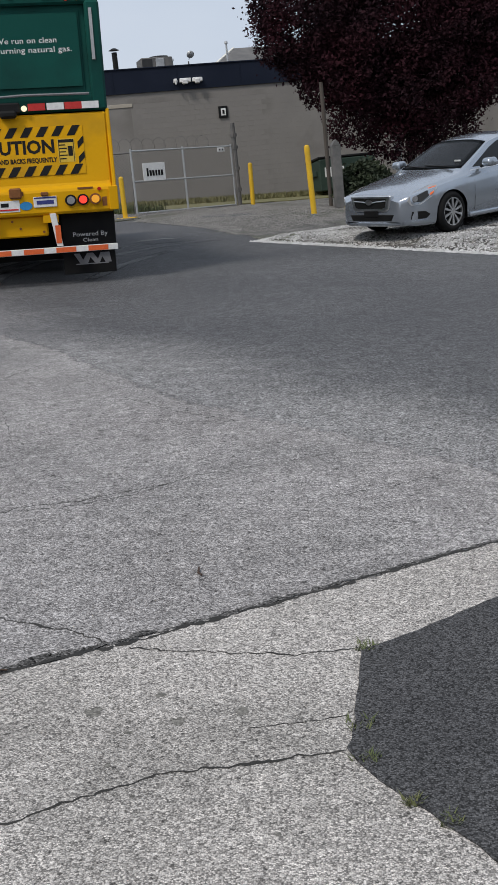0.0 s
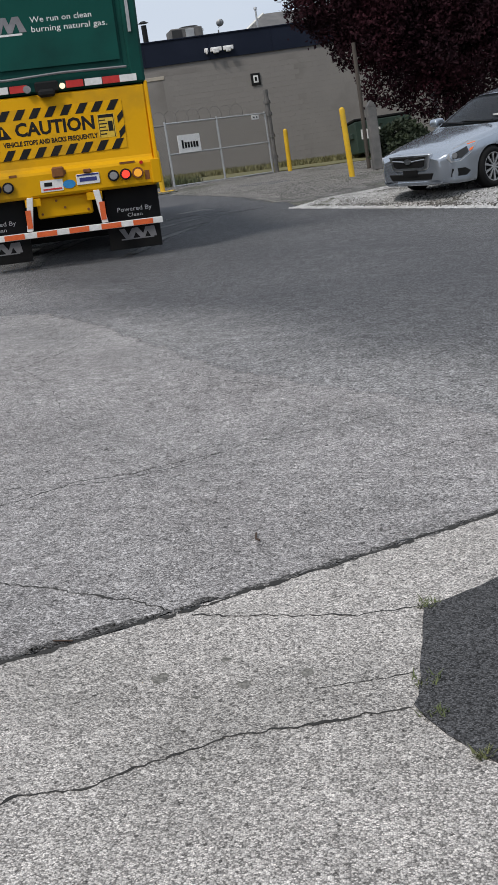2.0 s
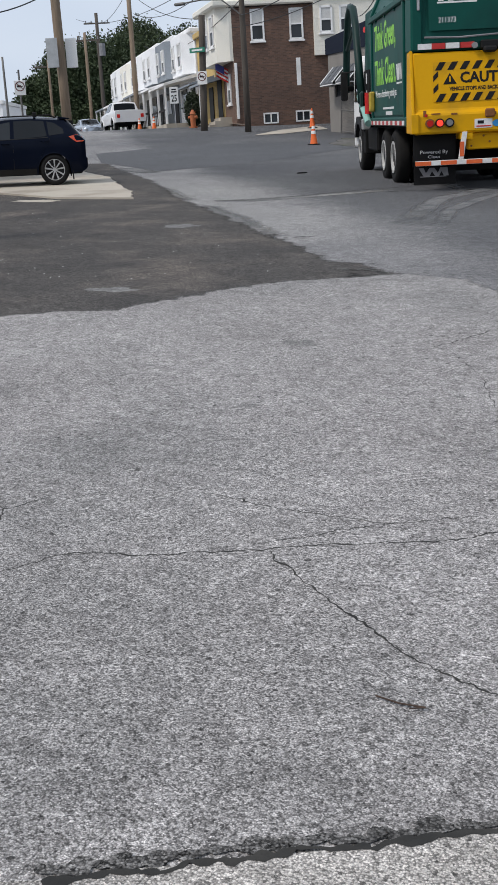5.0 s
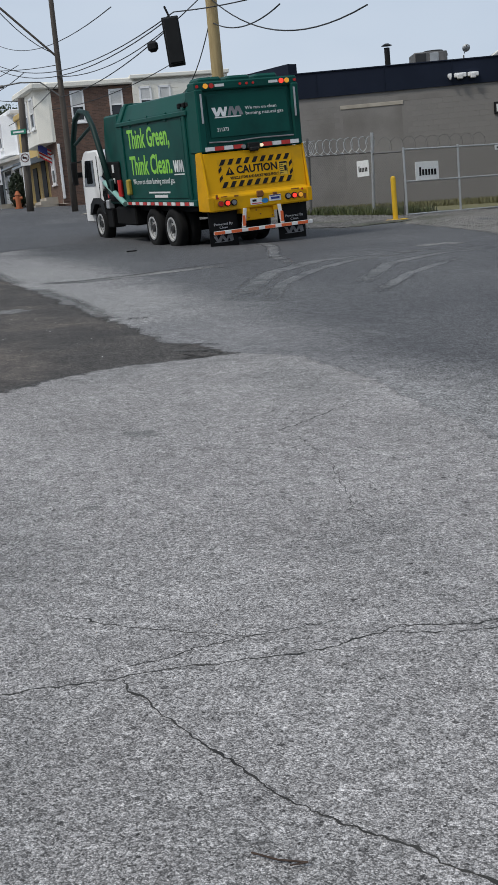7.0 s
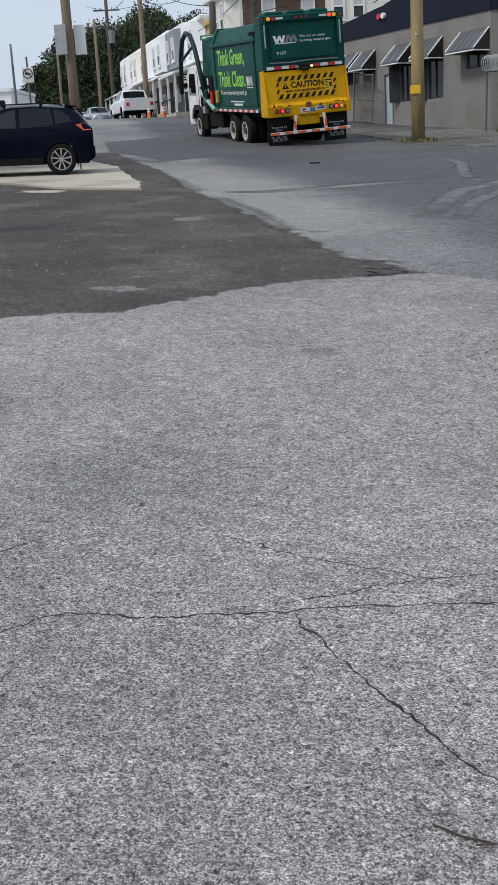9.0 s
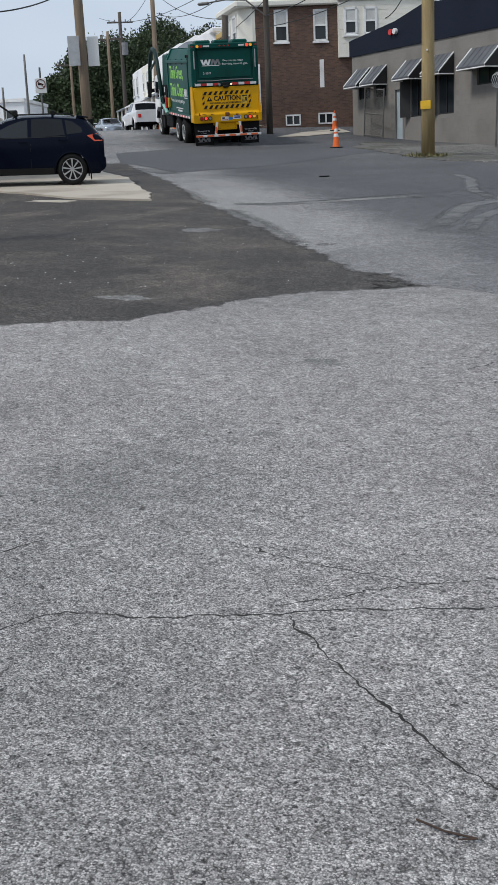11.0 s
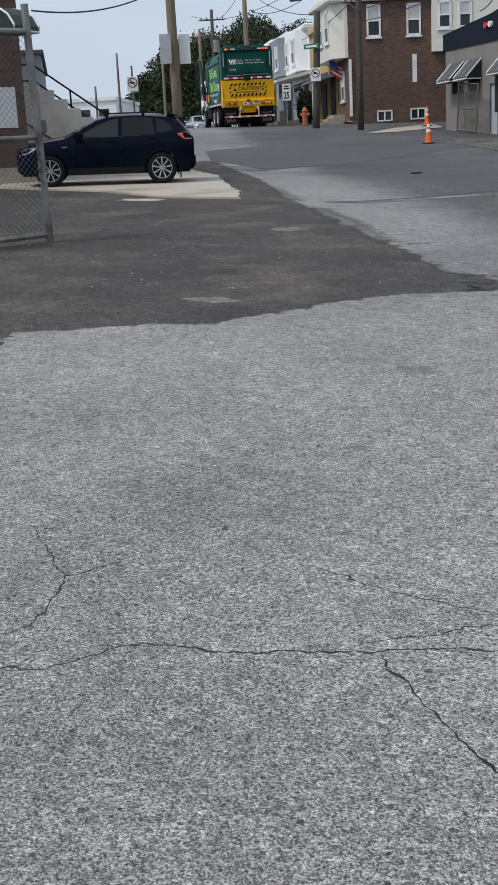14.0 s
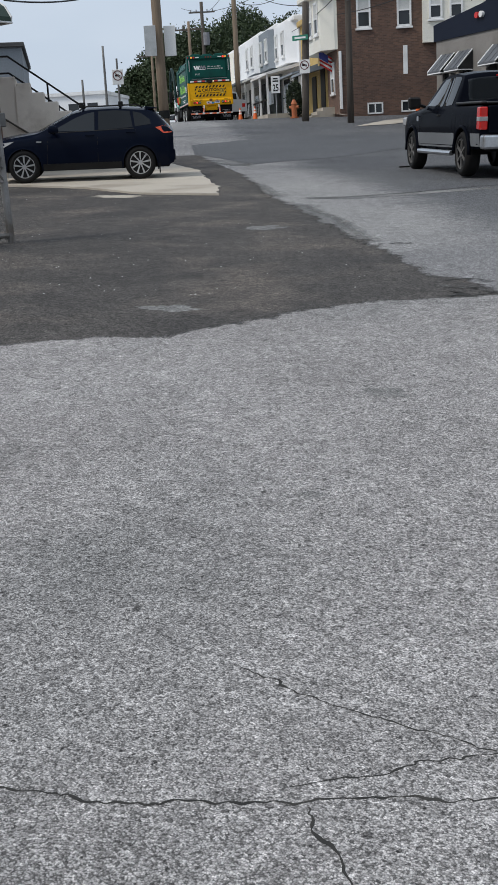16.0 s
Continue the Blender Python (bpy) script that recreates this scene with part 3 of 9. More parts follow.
sheet("ground", -400, 400, -200, 600, 10, -0.3, M_EARTH, "bare earth and verge round the street")
sheet("road", -75, 45, -15, 115, 1.0, 0.0095, M_ROAD, "dark grey worn asphalt road with tyre marks, dusted pale beside the forecourt", "road")
M_LOTF = frayed(M_LOT, "frayed_worn_asphalt")
M_PATCHF = frayed(M_PATCH, "frayed_dark_asphalt")
frayed_region("lot", [(1.07, 7.21), (0.62, 7.82), (0.32, 8.12), (-0.25, 8.72), (-1.04, 9.75), (-1.81, 11.08), (-2.75, 12.61), (-3.4, 12.85), (-3.97, 12.54),
               (-4.40, 12.15), (-4.77, 11.66), (-4.96, 11.02), (-5.13, 10.56), (-5.49, 10.43), (-6.05, 9.94), (-9, 8.2), (-12, 4), (-12, -8), (9, -8), (9, 2.5), (3, 5.6)],
       0.018, M_LOTF, "light grey cracked asphalt forecourt with exposed stone", "pavement", 0.5, 0.12, 0.05, 2)
region("apron", [(-0.47, 5.37), (-0.03, 5.64), (0.49, 5.97), (0.91, 6.24), (2.2, 7.0), (5, 4), (6, -7), (-8, -7), (-6, 2.2), (-1.57, 4.71), (-1.0, 5.06)],
       0.023, M_APRON, "pale bleached asphalt apron, cracked and spotted", "pavement", 0.1, 0.012, 4)
region("patch_by_apron", [(0.82, 5.67), (0.56, 5.45), (0.34, 5.28), (0.29, 4.77), (0.27, 4.67), (0.35, 4.51), (0.45, 4.37), (0.62, 4.15), (1.0, 3.6), (3, 2.2), (4.5, 4.0), (2.6, 6.5)],
       0.028, M_SEAL, "fresh dark asphalt patch beside the apron", "pavement", 0.05, 0.012, 6)
frayed_region("patch_by_joint", [(-1.31, 4.27), (-1.17, 4.15), (-1.09, 4.08), (-1.09, 3.9), (-1.4, 3.3), (-3.0, 2.9), (-3.0, 4.1), (-1.6, 4.4)],
       0.0265, M_PATCHF, "dark asphalt patch with weeds at its edge", "pavement", 0.14, 0.05, 0.012, 8)
frayed_region("dark_lot", [(-3.45, 12.8), (-4.04, 13.39), (-4.43, 13.52), (-5.12, 14.45), (-5.96, 15.54), (-7.46, 17.49), (-10.05, 20.85), (-12.96, 25.17), (-15.92, 28.91), (-18.6, 32.4),
                    (-24, 30), (-28, 20), (-16, 5), (-9, 7.0), (-6.05, 9.7), (-5.0, 10.4), (-4.6, 11.6)],
       0.0165, M_PATCHF, "dark brown-grey rough asphalt yard with loose grit", "pavement", 0.75, 0.12, 0.06, 10)
M_RSEAL = surface("resurfaced_asphalt", (0.076, 0.078, 0.083), (0.105, 0.107, 0.112), 0.5, 0.85, 0.4, 85, speck=0.6, mid=0.25, spec=0.3)
band("road_patch", [(-18.97, 32.83), (-14.76, 28.85), (-14.1, 33.0), (-13.7, 38.0), (-13.4, 42.5)], [(-22.5, 38.2), (-22.0, 41.0), (-20.5, 44.0), (-18.0, 45.2), (-16.0, 47.5)],
     40, 0.016, M_RSEAL, "darker resurfaced band across the street", "road")
region("driveway_pad", [(-17.6, 21.9), (-14.14, 21.34), (-12.27, 20.39), (-10.68, 20.37), (-11.5, 21.8), (-12.44, 23.01), (-14.58, 25.99), (-17.02, 28.54), (-22, 30), (-25, 24)],
       0.05, M_CONC, "pale concrete driveway pad, cracked", "pavement", 0.3, 0.05, 14, deep=0.12)
EDGE_A, EDGE_D, EDGE_N = Vector((-0.82, 23.39)), Vector((0.593, -0.805)), Vector((0.805, 0.593))


def ease(u):
    u = min(1.0, max(0.0, u))
    return u * u * (3 - 2 * u)


def yard_z(x, y):
    """The gravel yard stands on a low bank above the road."""
    v = Vector((x, y)) - EDGE_A
    s, d = v.dot(EDGE_D), v.dot(EDGE_N)
    return ground_z(x, y) + 0.02 + (0.16 * ease(d / 0.7) + 0.2 * ease((d - 0.7) / 4)) * (1 - ease((d - 5) / 9)) * ease((s + 1.2) / 2.2)


bm = bmesh.new()
rows = []
for j in range(60):
    row = []
    for i in range(90):
        s, d = -6 + i * 0.4, 0.12 * j if j < 20 else 2.4 + (j - 20) * 0.6
        p = EDGE_A + EDGE_D * s + EDGE_N * (d + (0.18 * noise.noise((s * 1.3, 0, 3)) + 0.07 * noise.noise((s * 6, 0, 5)) if j == 0 else 0))
        if s < 0:
            p = p + Vector((0.0, -0.45 * s)) + EDGE_N * (-0.35 * s)
        row.append(bm.verts.new((p.x, p.y, yard_z(p.x, p.y) - (0.05 if j == 0 else 0.0) + 0.02 * noise.noise((p.x * 1.5, p.y * 1.5, 2)))))
    rows.append(row)
for a, b in zip(rows, rows[1:]):
    for i in range(89):
        bm.faces.new((a[i], a[i + 1], b[i + 1], b[i]))
bmesh.ops.recalc_face_normals(bm, faces=bm.faces)
if sum(f.normal.z for f in bm.faces) < 0:
    bmesh.ops.reverse_faces(bm, faces=bm.faces)
tagged(part("gravel_yard", bm, M_GRAVEL, smooth=True), "grey gravel yard on a low bank, strewn with stones", "gravel", kind="structure")
region("gravel_verge", [(-5.0, 35.6), (-6.2, 34.2), (-10.5, 36.2), (-13, 39.8), (-15.6, 43.6), (-16.5, 48), (-11, 45.8), (-6.5, 40)],
       0.03, M_GRAVEL, "gravel verge at the foot of the fence", "gravel", 0.3, 0.2, 18)
M_DRIVE = frayed(surface("gravel_drive", (0.13, 0.123, 0.112), (0.2, 0.19, 0.175), 0.9, 0.95, 0.9, 30, speck=0.8, mid=0.4, dirt=(0.1, 0.1, 0.075), dirt_scale=0.5), "frayed_gravel_drive")
frayed_region("gravel_drive", [(-5.0, 34.2), (-3.6, 31.6), (-2.5, 29.0), (-1.4, 25.6), (-0.6, 25.0), (0.6, 27.5), (1.0, 31.0), (1.8, 38.0), (1.6, 47.0), (-2.0, 41.8), (-4.2, 39.2), (-5.4, 37.6)],
              0.0165, M_DRIVE, "grey gravel drive running to the yard gate", "gravel", 0.8, 0.3, 0.1, 23)
region("grass_verge", [(-5.0, 40.2), (-1.9, 42), (3.0, 44), (9, 48), (9, 52), (-2, 48.8), (-10.3, 46.1), (-9.5, 43.8), (-6.8, 41)],
       0.045, M_GRASS, "patchy dry grass along the warehouse wall", "grass", 0.4, 0.2, 20)
band("pavement", [(-24.2, 55.2), (-28.6, 60.4), (-35, 68), (-44, 79), (-60, 98)], [(-25.6, 57.1), (-30.0, 62.5), (-36.4, 70.1), (-45.5, 81), (-61.6, 100)],
     60, 0.14, M_CONC, "pale concrete pavement in front of the houses", "pavement", rough=0.02)
band("pavement_apron", [(-20.3, 50.5), (-19.9, 52.5), (-19.6, 54.2)], [(-21.2, 49.1), (-21.6, 53.0), (-21.1, 56.7)],
     20, 0.03, M_CONC, "concrete apron beside the brick house", "pavement", rough=0.1)


def crack(points, width, seed, dz=0.0188, material=None, label="dark dirt-filled crack in the asphalt", rough=0.02):
    bm = bmesh.new()
    line = wander(points, 0.01, rough, seed, low=0.25)
    prev = None
    for i, (x, y) in enumerate(line):
        j = min(i + 1, len(line) - 1)
        k = max(i - 1, 0)
        d = Vector((line[j][0] - line[k][0], line[j][1] - line[k][1], 0)).normalized()
        s = Vector((-d.y, d.x, 0))
        w = width * (0.2 + 1.5 * abs(noise.noise((x * 17, y * 17, seed))) + 0.5 * abs(noise.noise((x * 60, y * 60, seed)))) * (0.3 if i in (0, len(line) - 1) else 1)
        pair = [bm.verts.new((x + q * s.x, y + q * s.y, ground_z(x + q * s.x, y + q * s.y) + dz)) for q in (w, -w)]
        if prev:
            bm.faces.new((prev[0], prev[1], pair[1], pair[0]))
        prev = pair
    bmesh.ops.recalc_face_normals(bm, faces=bm.faces)
    for f in bm.faces:
        if f.normal.z < 0:
            f.normal_flip()
    tagged(part("crack", bm, material or M_CRACK), label, "crack", "cracks", "structure")


M_CRUMB = pit_shaded(surface("crumbled_asphalt", (0.07, 0.068, 0.065), (0.16, 0.155, 0.15), 14, 0.95, 0.9, 130, speck=0.8, mid=0.3, spec=0.2), 40.0, 0.9, 0.25)
CRACKS = [
    ([(-1.75, 4.6), (-1.37, 4.84), (-1.0, 5.06), (-0.59, 5.31), (-0.47, 5.36)], 0.016), ([(-0.47, 5.36), (-0.25, 5.49), (-0.03, 5.64), (0.49, 5.97), (0.91, 6.24), (1.6, 6.7)], 0.012),
    ([(0.33, 5.3), (0.12, 5.26), (-0.14, 5.29), (-0.42, 5.35)], 0.006),
    ([(0.26, 4.67), (0.1, 4.62), (-0.19, 4.58), (-0.45, 4.44), (-0.57, 4.36), (-0.69, 4.35), (-0.94, 4.2), (-1.1, 4.08)], 0.009),
    ([(-1.28, 6.89), (-0.97, 6.94), (-0.65, 7.1), (-0.43, 7.38), (-0.04, 7.53), (0.29, 7.72)], 0.005),
    ([(-2.02, 6.4), (-1.67, 6.09), (-1.31, 5.81), (-0.93, 5.64), (-0.59, 5.47), (-0.48, 5.37)], 0.007),
    ([(-2.67, 6.15), (-2.43, 6.21), (-2.26, 6.3), (-2.02, 6.42), (-1.83, 6.53), (-1.43, 6.71), (-1.19, 6.96), (-0.95, 7.01), (-0.54, 7.26)], 0.0065),
    ([(-2.46, 6.89), (-2.2, 6.82), (-1.94, 6.81), (-1.71, 6.79)], 0.004), ([(-2.07, 6.45), (-1.9, 6.63), (-1.71, 6.79), (-1.4, 6.98)], 0.0045),
    ([(-2.37, 9.85), (-2.2, 10.29), (-2.0, 10.89)], 0.008),
    ([(0.0, 4.79), (0.15, 4.83), (0.28, 4.86)], 0.003),
    ([(-3.15, 5.88), (-3.05, 6.08), (-3.12, 6.31), (-3.19, 6.44), (-3.4, 6.59), (-3.58, 6.73)], 0.005), ([(-3.19, 6.44), (-3.1, 6.64)], 0.004),
    ([(-2.3, 9.9), (-1.9, 9.2), (-1.6, 8.3), (-1.2, 7.9)], 0.004), ([(-1.1, 9.4), (-0.7, 8.9), (-0.2, 8.5)], 0.005), ([(0.2, 6.9), (0.6, 7.1), (0.9, 7.3)], 0.004),
    ([(-3.3, 5.6), (-3.07, 5.77), (-2.83, 5.9), (-2.74, 6.06), (-2.67, 6.15)], 0.006),
]
for i, (pts, w) in enumerate(CRACKS):
    crack(pts, w if i < 2 else w * 0.75, 30 + i * 3, 0.0242 if i < 4 or i == 10 else 0.0188)
# the joint of the apron is crumbled into dark grit on its upper side
crack([(-1.78, 4.63), (-1.39, 4.87), (-1.02, 5.09), (-0.61, 5.335), (-0.49, 5.385)], 0.03, 91, 0.0236, M_CRUMB, "crumbled dark grit along the apron's joint", 0.03)
crack([(-0.49, 5.385), (-0.27, 5.51), (-0.04, 5.655), (0.48, 5.985), (0.9, 6.255), (1.6, 6.71)], 0.018, 94, 0.0236, M_CRUMB, "crumbled dark grit along the apron's joint", 0.03)


def stain(x, y, r, seed, material, dz, label, stretch=1.0):
    bm = bmesh.new()
    ring = []
    for k in range(60):
        a = 2 * math.pi * k / 60
        q = r * (0.75 + 0.5 * noise.noise((math.cos(a) * 1.3, math.sin(a) * 1.3, seed)) + 0.25 * noise.noise((math.cos(a) * 4, math.sin(a) * 4, seed)) + 0.12 * noise.noise((math.cos(a) * 11, math.sin(a) * 11, seed)))
        ring.append(bm.verts.new((x + q * stretch * math.cos(a), y + q * math.sin(a), ground_z(x + q * stretch * math.cos(a), y + q * math.sin(a)) + dz)))
    bm.faces.new(ring)
    tagged(part("stain", bm, material), label, "stain", "stains", "structure")


M_SPOT = surface("faded_spot", (0.16, 0.157, 0.152), (0.22, 0.215, 0.208), 10, 0.9, 0.5, 130, speck=0.7)
M_OIL = surface("oil_spot", (0.12, 0.115, 0.1), (0.2, 0.19, 0.17), 30, 0.8, 0.3, 95, speck=0.4)
for i, (x, y, r) in enumerate([(-0.45, 4.91, 0.035), (-0.2, 4.85, 0.03), (-0.02, 4.9, 0.028), (-0.27, 5.01, 0.02), (-0.33, 4.79, 0.014), (-0.38, 5.2, 0.012), (-0.36, 4.62, 0.012),
                               (-0.27, 4.47, 0.01), (-0.42, 5.0, 0.008), (0.1, 4.3, 0.01)]):
    stain(x, y, r, i * 3.1, M_OIL, 0.0238, "dark oil spot on the pale asphalt")
for i, (x, y, r) in enumerate([(-3.25, 9.76, 0.12), (-3.9, 8.9, 0.03), (-2.9, 8.2, 0.05), (-1.9, 8.7, 0.04)]):
    stain(x, y, r, 40 + i * 3.1, M_SPOT, 0.0188, "dark spot on the worn asphalt", 1.4)
stain(-6.5, 9.45, 0.35, 61, M_PATCH, 0.0188, "dark oil-stained patch on the worn asphalt", 1.3)
stain(-5.7, 11.45, 0.17, 71, M_EDGE, 0.0174, "pale scraped patch in the dark asphalt", 1.6)
crack([(-4.2, 13.3), (-4.1, 13.42), (-3.98, 13.45), (-3.85, 13.4)], 0.018, 141, 0.0192, None, "broken edge of a pothole", 0.03)
crack([(-3.95, 12.6), (-3.86, 12.72), (-3.78, 12.66), (-3.68, 12.76)], 0.035, 143, 0.0196, None, "broken edge of a pothole", 0.06)
crack([(-4.1, 12.95), (-3.9, 13.05), (-3.75, 12.95), (-3.6, 12.85)], 0.05, 145, 0.0192, M_CRUMB, "crumbled asphalt in a pothole", 0.08)
stain(-12.4, 20.0, 0.25, 77, M_CONC, 0.0174, "pale chipped concrete sliver", 3.0)
stain(-7.6, 16.4, 0.3, 79, M_EDGE, 0.0174, "pale scraped patch in the dark asphalt", 1.0)


def skid(points, width, seed, dz=0.0106, material=None, label="pale dusty tyre mark on the road"):
    """A smear that thins out to both sides and ends."""
    bm = bmesh.new()
    layer = bm.verts.layers.float.new("cover")
    line = wander(points, 0.2, 0.03, seed)
    prev = None
    for i, (x, y) in enumerate(line):
        j, k = min(i + 1, len(line) - 1), max(i - 1, 0)
        d = Vector((line[j][0] - line[k][0], line[j][1] - line[k][1], 0)).normalized()
        fade = math.sin(math.pi * (i + 0.5) / len(line)) ** 0.5
        row = []
        for q, c in ((-1.0, -0.4), (-0.35, 1.05), (0.35, 1.05), (1.0, -0.4)):
            px, py = x - d.y * width * q * 1.5, y + d.x * width * q * 1.5
            v = bm.verts.new((px, py, ground_z(px, py) + dz))
            v[layer] = c * fade if c > 0 else c
            row.append(v)
        if prev:
            for c in range(3):
                bm.faces.new((prev[c], prev[c + 1], row[c + 1], row[c]))
        prev = row
    bmesh.ops.recalc_face_normals(bm, faces=bm.faces)
    if sum(f.normal.z for f in bm.faces) < 0:
        bmesh.ops.reverse_faces(bm, faces=bm.faces)
    tagged(part("tyre_mark", bm, material or M_TYMARK), label, "tyre mark", "tyre marks", "structure")


M_TYMARK = frayed(surface("dusty_mark", (0.15, 0.152, 0.154), (0.185, 0.186, 0.185), 1.2, 0.88, 0.35, 110, speck=0.65, mid=0.3, dirt=(0.1, 0.103, 0.108), dirt_scale=2.2, spec=0.25), "frayed_dust", 0.5, 0.8)
M_PALED = frayed(M_EDGE, "frayed_road_edge", 0.45, 1.0)
# dust laid by turning wheels
skid([(-4.69, 16.96), (-5.1, 19.5), (-5.24, 20.8), (-4.93, 22.72), (-3.92, 23.94), (-2.2, 24.8)], 0.2, 3)
skid([(-4.23, 16.9), (-4.6, 18.95), (-4.56, 21.06), (-4.29, 22.52), (-3.3, 24.0)], 0.14, 5)
skid([(-3.41, 18.72), (-3.48, 21.75), (-2.84, 23.44), (-1.6, 24.6)], 0.16, 7)
skid([(-5.0, 21.8), (-6.0, 24.0), (-6.9, 27.3), (-7.8, 29.5), (-9.2, 31.5)], 0.14, 8)
skid([(-3.0, 17.5), (-2.9, 20.0), (-2.4, 22.4)], 0.12, 9)
# pale scraped streaks and a seam across the street
for i, (pts, w) in enumerate([([(-18.7, 32.2), (-17.8, 32.2), (-16.9, 31.6), (-15.9, 30.4)], 0.3), ([(-17.3, 30.2), (-15.9, 29.5), (-14.6, 28.2)], 0.35), ([(-19.6, 39.2), (-19.4, 40.4), (-18.0, 40.3)], 0.3),
                              ([(-3.5, 25.3), (-3.0, 25.9), (-2.6, 25.6)], 0.22), ([(-9.0, 20.2), (-8.3, 20.3), (-7.4, 21.4), (-6.6, 22.5)], 0.22), ([(-17.5, 38.6), (-16.2, 37.3), (-14.9, 36.9)], 0.25),
                              ([(-12.9, 24.2), (-11.3, 22.2), (-9.6, 20.0)], 0.4), ([(-8.9, 19.3), (-7.4, 17.2), (-6.0, 15.3)], 0.4)]):
    skid(pts, w, 20 + i, 0.0112, M_PALED, "pale scraped streak on the road")
crack([(-8.6, 20.4), (-8.2, 20.75), (-7.8, 21.2), (-7.5, 21.75), (-7.1, 22.5), (-6.6, 23.1), (-5.6, 24.6)], 0.03, 131, 0.0125, None, "dark seam across the road", 0.05)
crack([(-6.55, 22.0), (-6.3, 22.2), (-6.05, 22.4)], 0.025, 133, 0.0125, None, "dark seam across the road", 0.05)
crack([(-5.9, 15.35), (-5.75, 15.3), (-5.55, 15.45), (-5.35, 15.5)], 0.022, 135, 0.0176, None, "broken edge of the asphalt", 0.04)

# loose stones on the gravel, joined
def stones(name, count, spots, r0, r1, label, material=M_STONE, lift=0.03):
    verts, faces = [], []
    rnd = random.Random(len(name) + count)
    for _ in range(count):
        x, y = spots(rnd)
        r = rnd.uniform(r0, r1)
        z = (yard_z(x, y) - 0.02 if name in ("white_gravel", "grey_gravel") else ground_z(x, y)) + lift + r * 0.3
        k = len(verts)
        a = rnd.random() * 6.28
        for dx, dy, dz in ((1, 0, 0), (0, 1, 0), (-1, 0, 0), (0, -1, 0), (0.1, 0.1, 0.7)):
            q = rnd.uniform(0.7, 1.3) * r
            verts.append((x + q * (dx * math.cos(a) - dy * math.sin(a)), y + q * (dx * math.sin(a) + dy * math.cos(a)), z + q * dz))
        faces += [(k, k + 1, k + 4), (k + 1, k + 2, k + 4), (k + 2, k + 3, k + 4), (k + 3, k, k + 4)]
    me = bpy.data.meshes.new(name)
    me.from_pydata(verts, [], faces)
    me.materials.append(material)
    return tagged(new(name, me), label, "gravel", kind="stuff")


def on_edge(line, spread):
    def pick(rnd):
        i = rnd.randrange(len(line) - 1)
        f = rnd.random()
        g = rnd.random() ** 1.4 * spread - 0.1
        return (line[i][0] + (line[i + 1][0] - line[i][0]) * f + g * 0.805, line[i][1] + (line[i + 1][1] - line[i][1]) * f + g * 0.593)
    return pick


M_WSTONE = surface("white_gravel_stone", (0.34, 0.34, 0.33), (0.62, 0.62, 0.61), 6.0, 0.9, 0.3, 40)
stones("white_gravel", 15000, on_edge([(-0.95, 23.6), (0.25, 21.95), (2.0, 19.55), (4.2, 16.6)], 2.0), 0.012, 0.03, "white crushed gravel along the edge of the road", M_WSTONE, 0.005)
stones("grey_gravel", 26000, on_edge([(-0.6, 23.6), (0.6, 22.0), (2.4, 19.6), (5.0, 16.0)], 13.0), 0.013, 0.03, "grey loose gravel of the yard", M_STONE, 0.012)
M_DSTONE = surface("dull_gravel_stone", (0.13, 0.125, 0.115), (0.25, 0.24, 0.225), 3.0, 0.9, 0.3, 40)
stones("drive_gravel", 6000, lambda r: (lambda f, g: (-5.0 + 4.2 * f + g * 3.0, 34.2 - 8.5 * f + g * 7.0))(r.random(), r.random()), 0.012, 0.032, "loose stones on the gravel drive", M_DSTONE, 0.017)
stones("verge_gravel", 5000, lambda r: (lambda f, g: (-5.6 - 8.5 * f + g * 2.5, 35.4 + 6.5 * f + g * 4.0))(r.random(), r.random()), 0.014, 0.036, "loose stones on the gravel verge", M_DSTONE, 0.03)
stones("grit", 320, lambda r: (lambda f, g: (-4.4 - 8.0 * f - g * 5, 13.0 + 9.5 * f - g * 4))(r.random(), r.random()), 0.004, 0.011, "pale grit scattered on the dark asphalt", M_STONE, 0.0165)


def tuft(x, y, r, n, seed, dz=0.02, h=0.06, material=None):
    rnd = random.Random(seed)
    verts, faces = [], []
    z = ground_z(x, y) + dz
    for _ in range(n):
        a, q = rnd.random() * 6.28, r * rnd.random() ** 0.5
        px, py = x + q * math.cos(a), y + q * math.sin(a)
        b, l = rnd.random() * 6.28, h * rnd.uniform(0.4, 1.0)
        w = 0.12 * l
        k = len(verts)
        verts += [(px - w * math.sin(b), py + w * math.cos(b), z), (px + w * math.sin(b), py - w * math.cos(b), z),
                  (px + 0.8 * l * math.cos(b) , py + 0.8 * l * math.sin(b), z + l * rnd.uniform(0.3, 1.0))]
        faces.append((k, k + 1, k + 2))
    me = bpy.data.meshes.new("weed_tuft")
    me.from_pydata(verts, [], faces)
    me.materials.append(material or M_WEED)
    return tagged(new("weed_tuft", me), "small green weeds growing from a joint", "weed", "weeds")


for i, (x, y, r) in enumerate([(0.345, 5.3, 0.035), (0.31, 4.8, 0.04), (0.32, 4.62, 0.035), (0.5, 4.34, 0.03), (-1.19, 4.11, 0.06), (-1.28, 4.24, 0.05), (0.42, 4.42, 0.02)]):
    tuft(x, y, r, 70, i + 5, h=0.035)


for i, (x, y, r) in enumerate([(-1.3, 4.22, 0.07), (-1.16, 4.12, 0.07), (-1.22, 4.05, 0.06), (-1.4, 4.25, 0.06), (-1.12, 4.0, 0.05)]):
    tuft(x, y, r * 0.8, 55, i + 35, h=0.032, material=M_WEED if i == 1 else M_GRASS)


M_TWIG = surface("dry_twig", (0.04, 0.025, 0.018), (0.08, 0.05, 0.035), 20, 0.9, 0.2, 60)


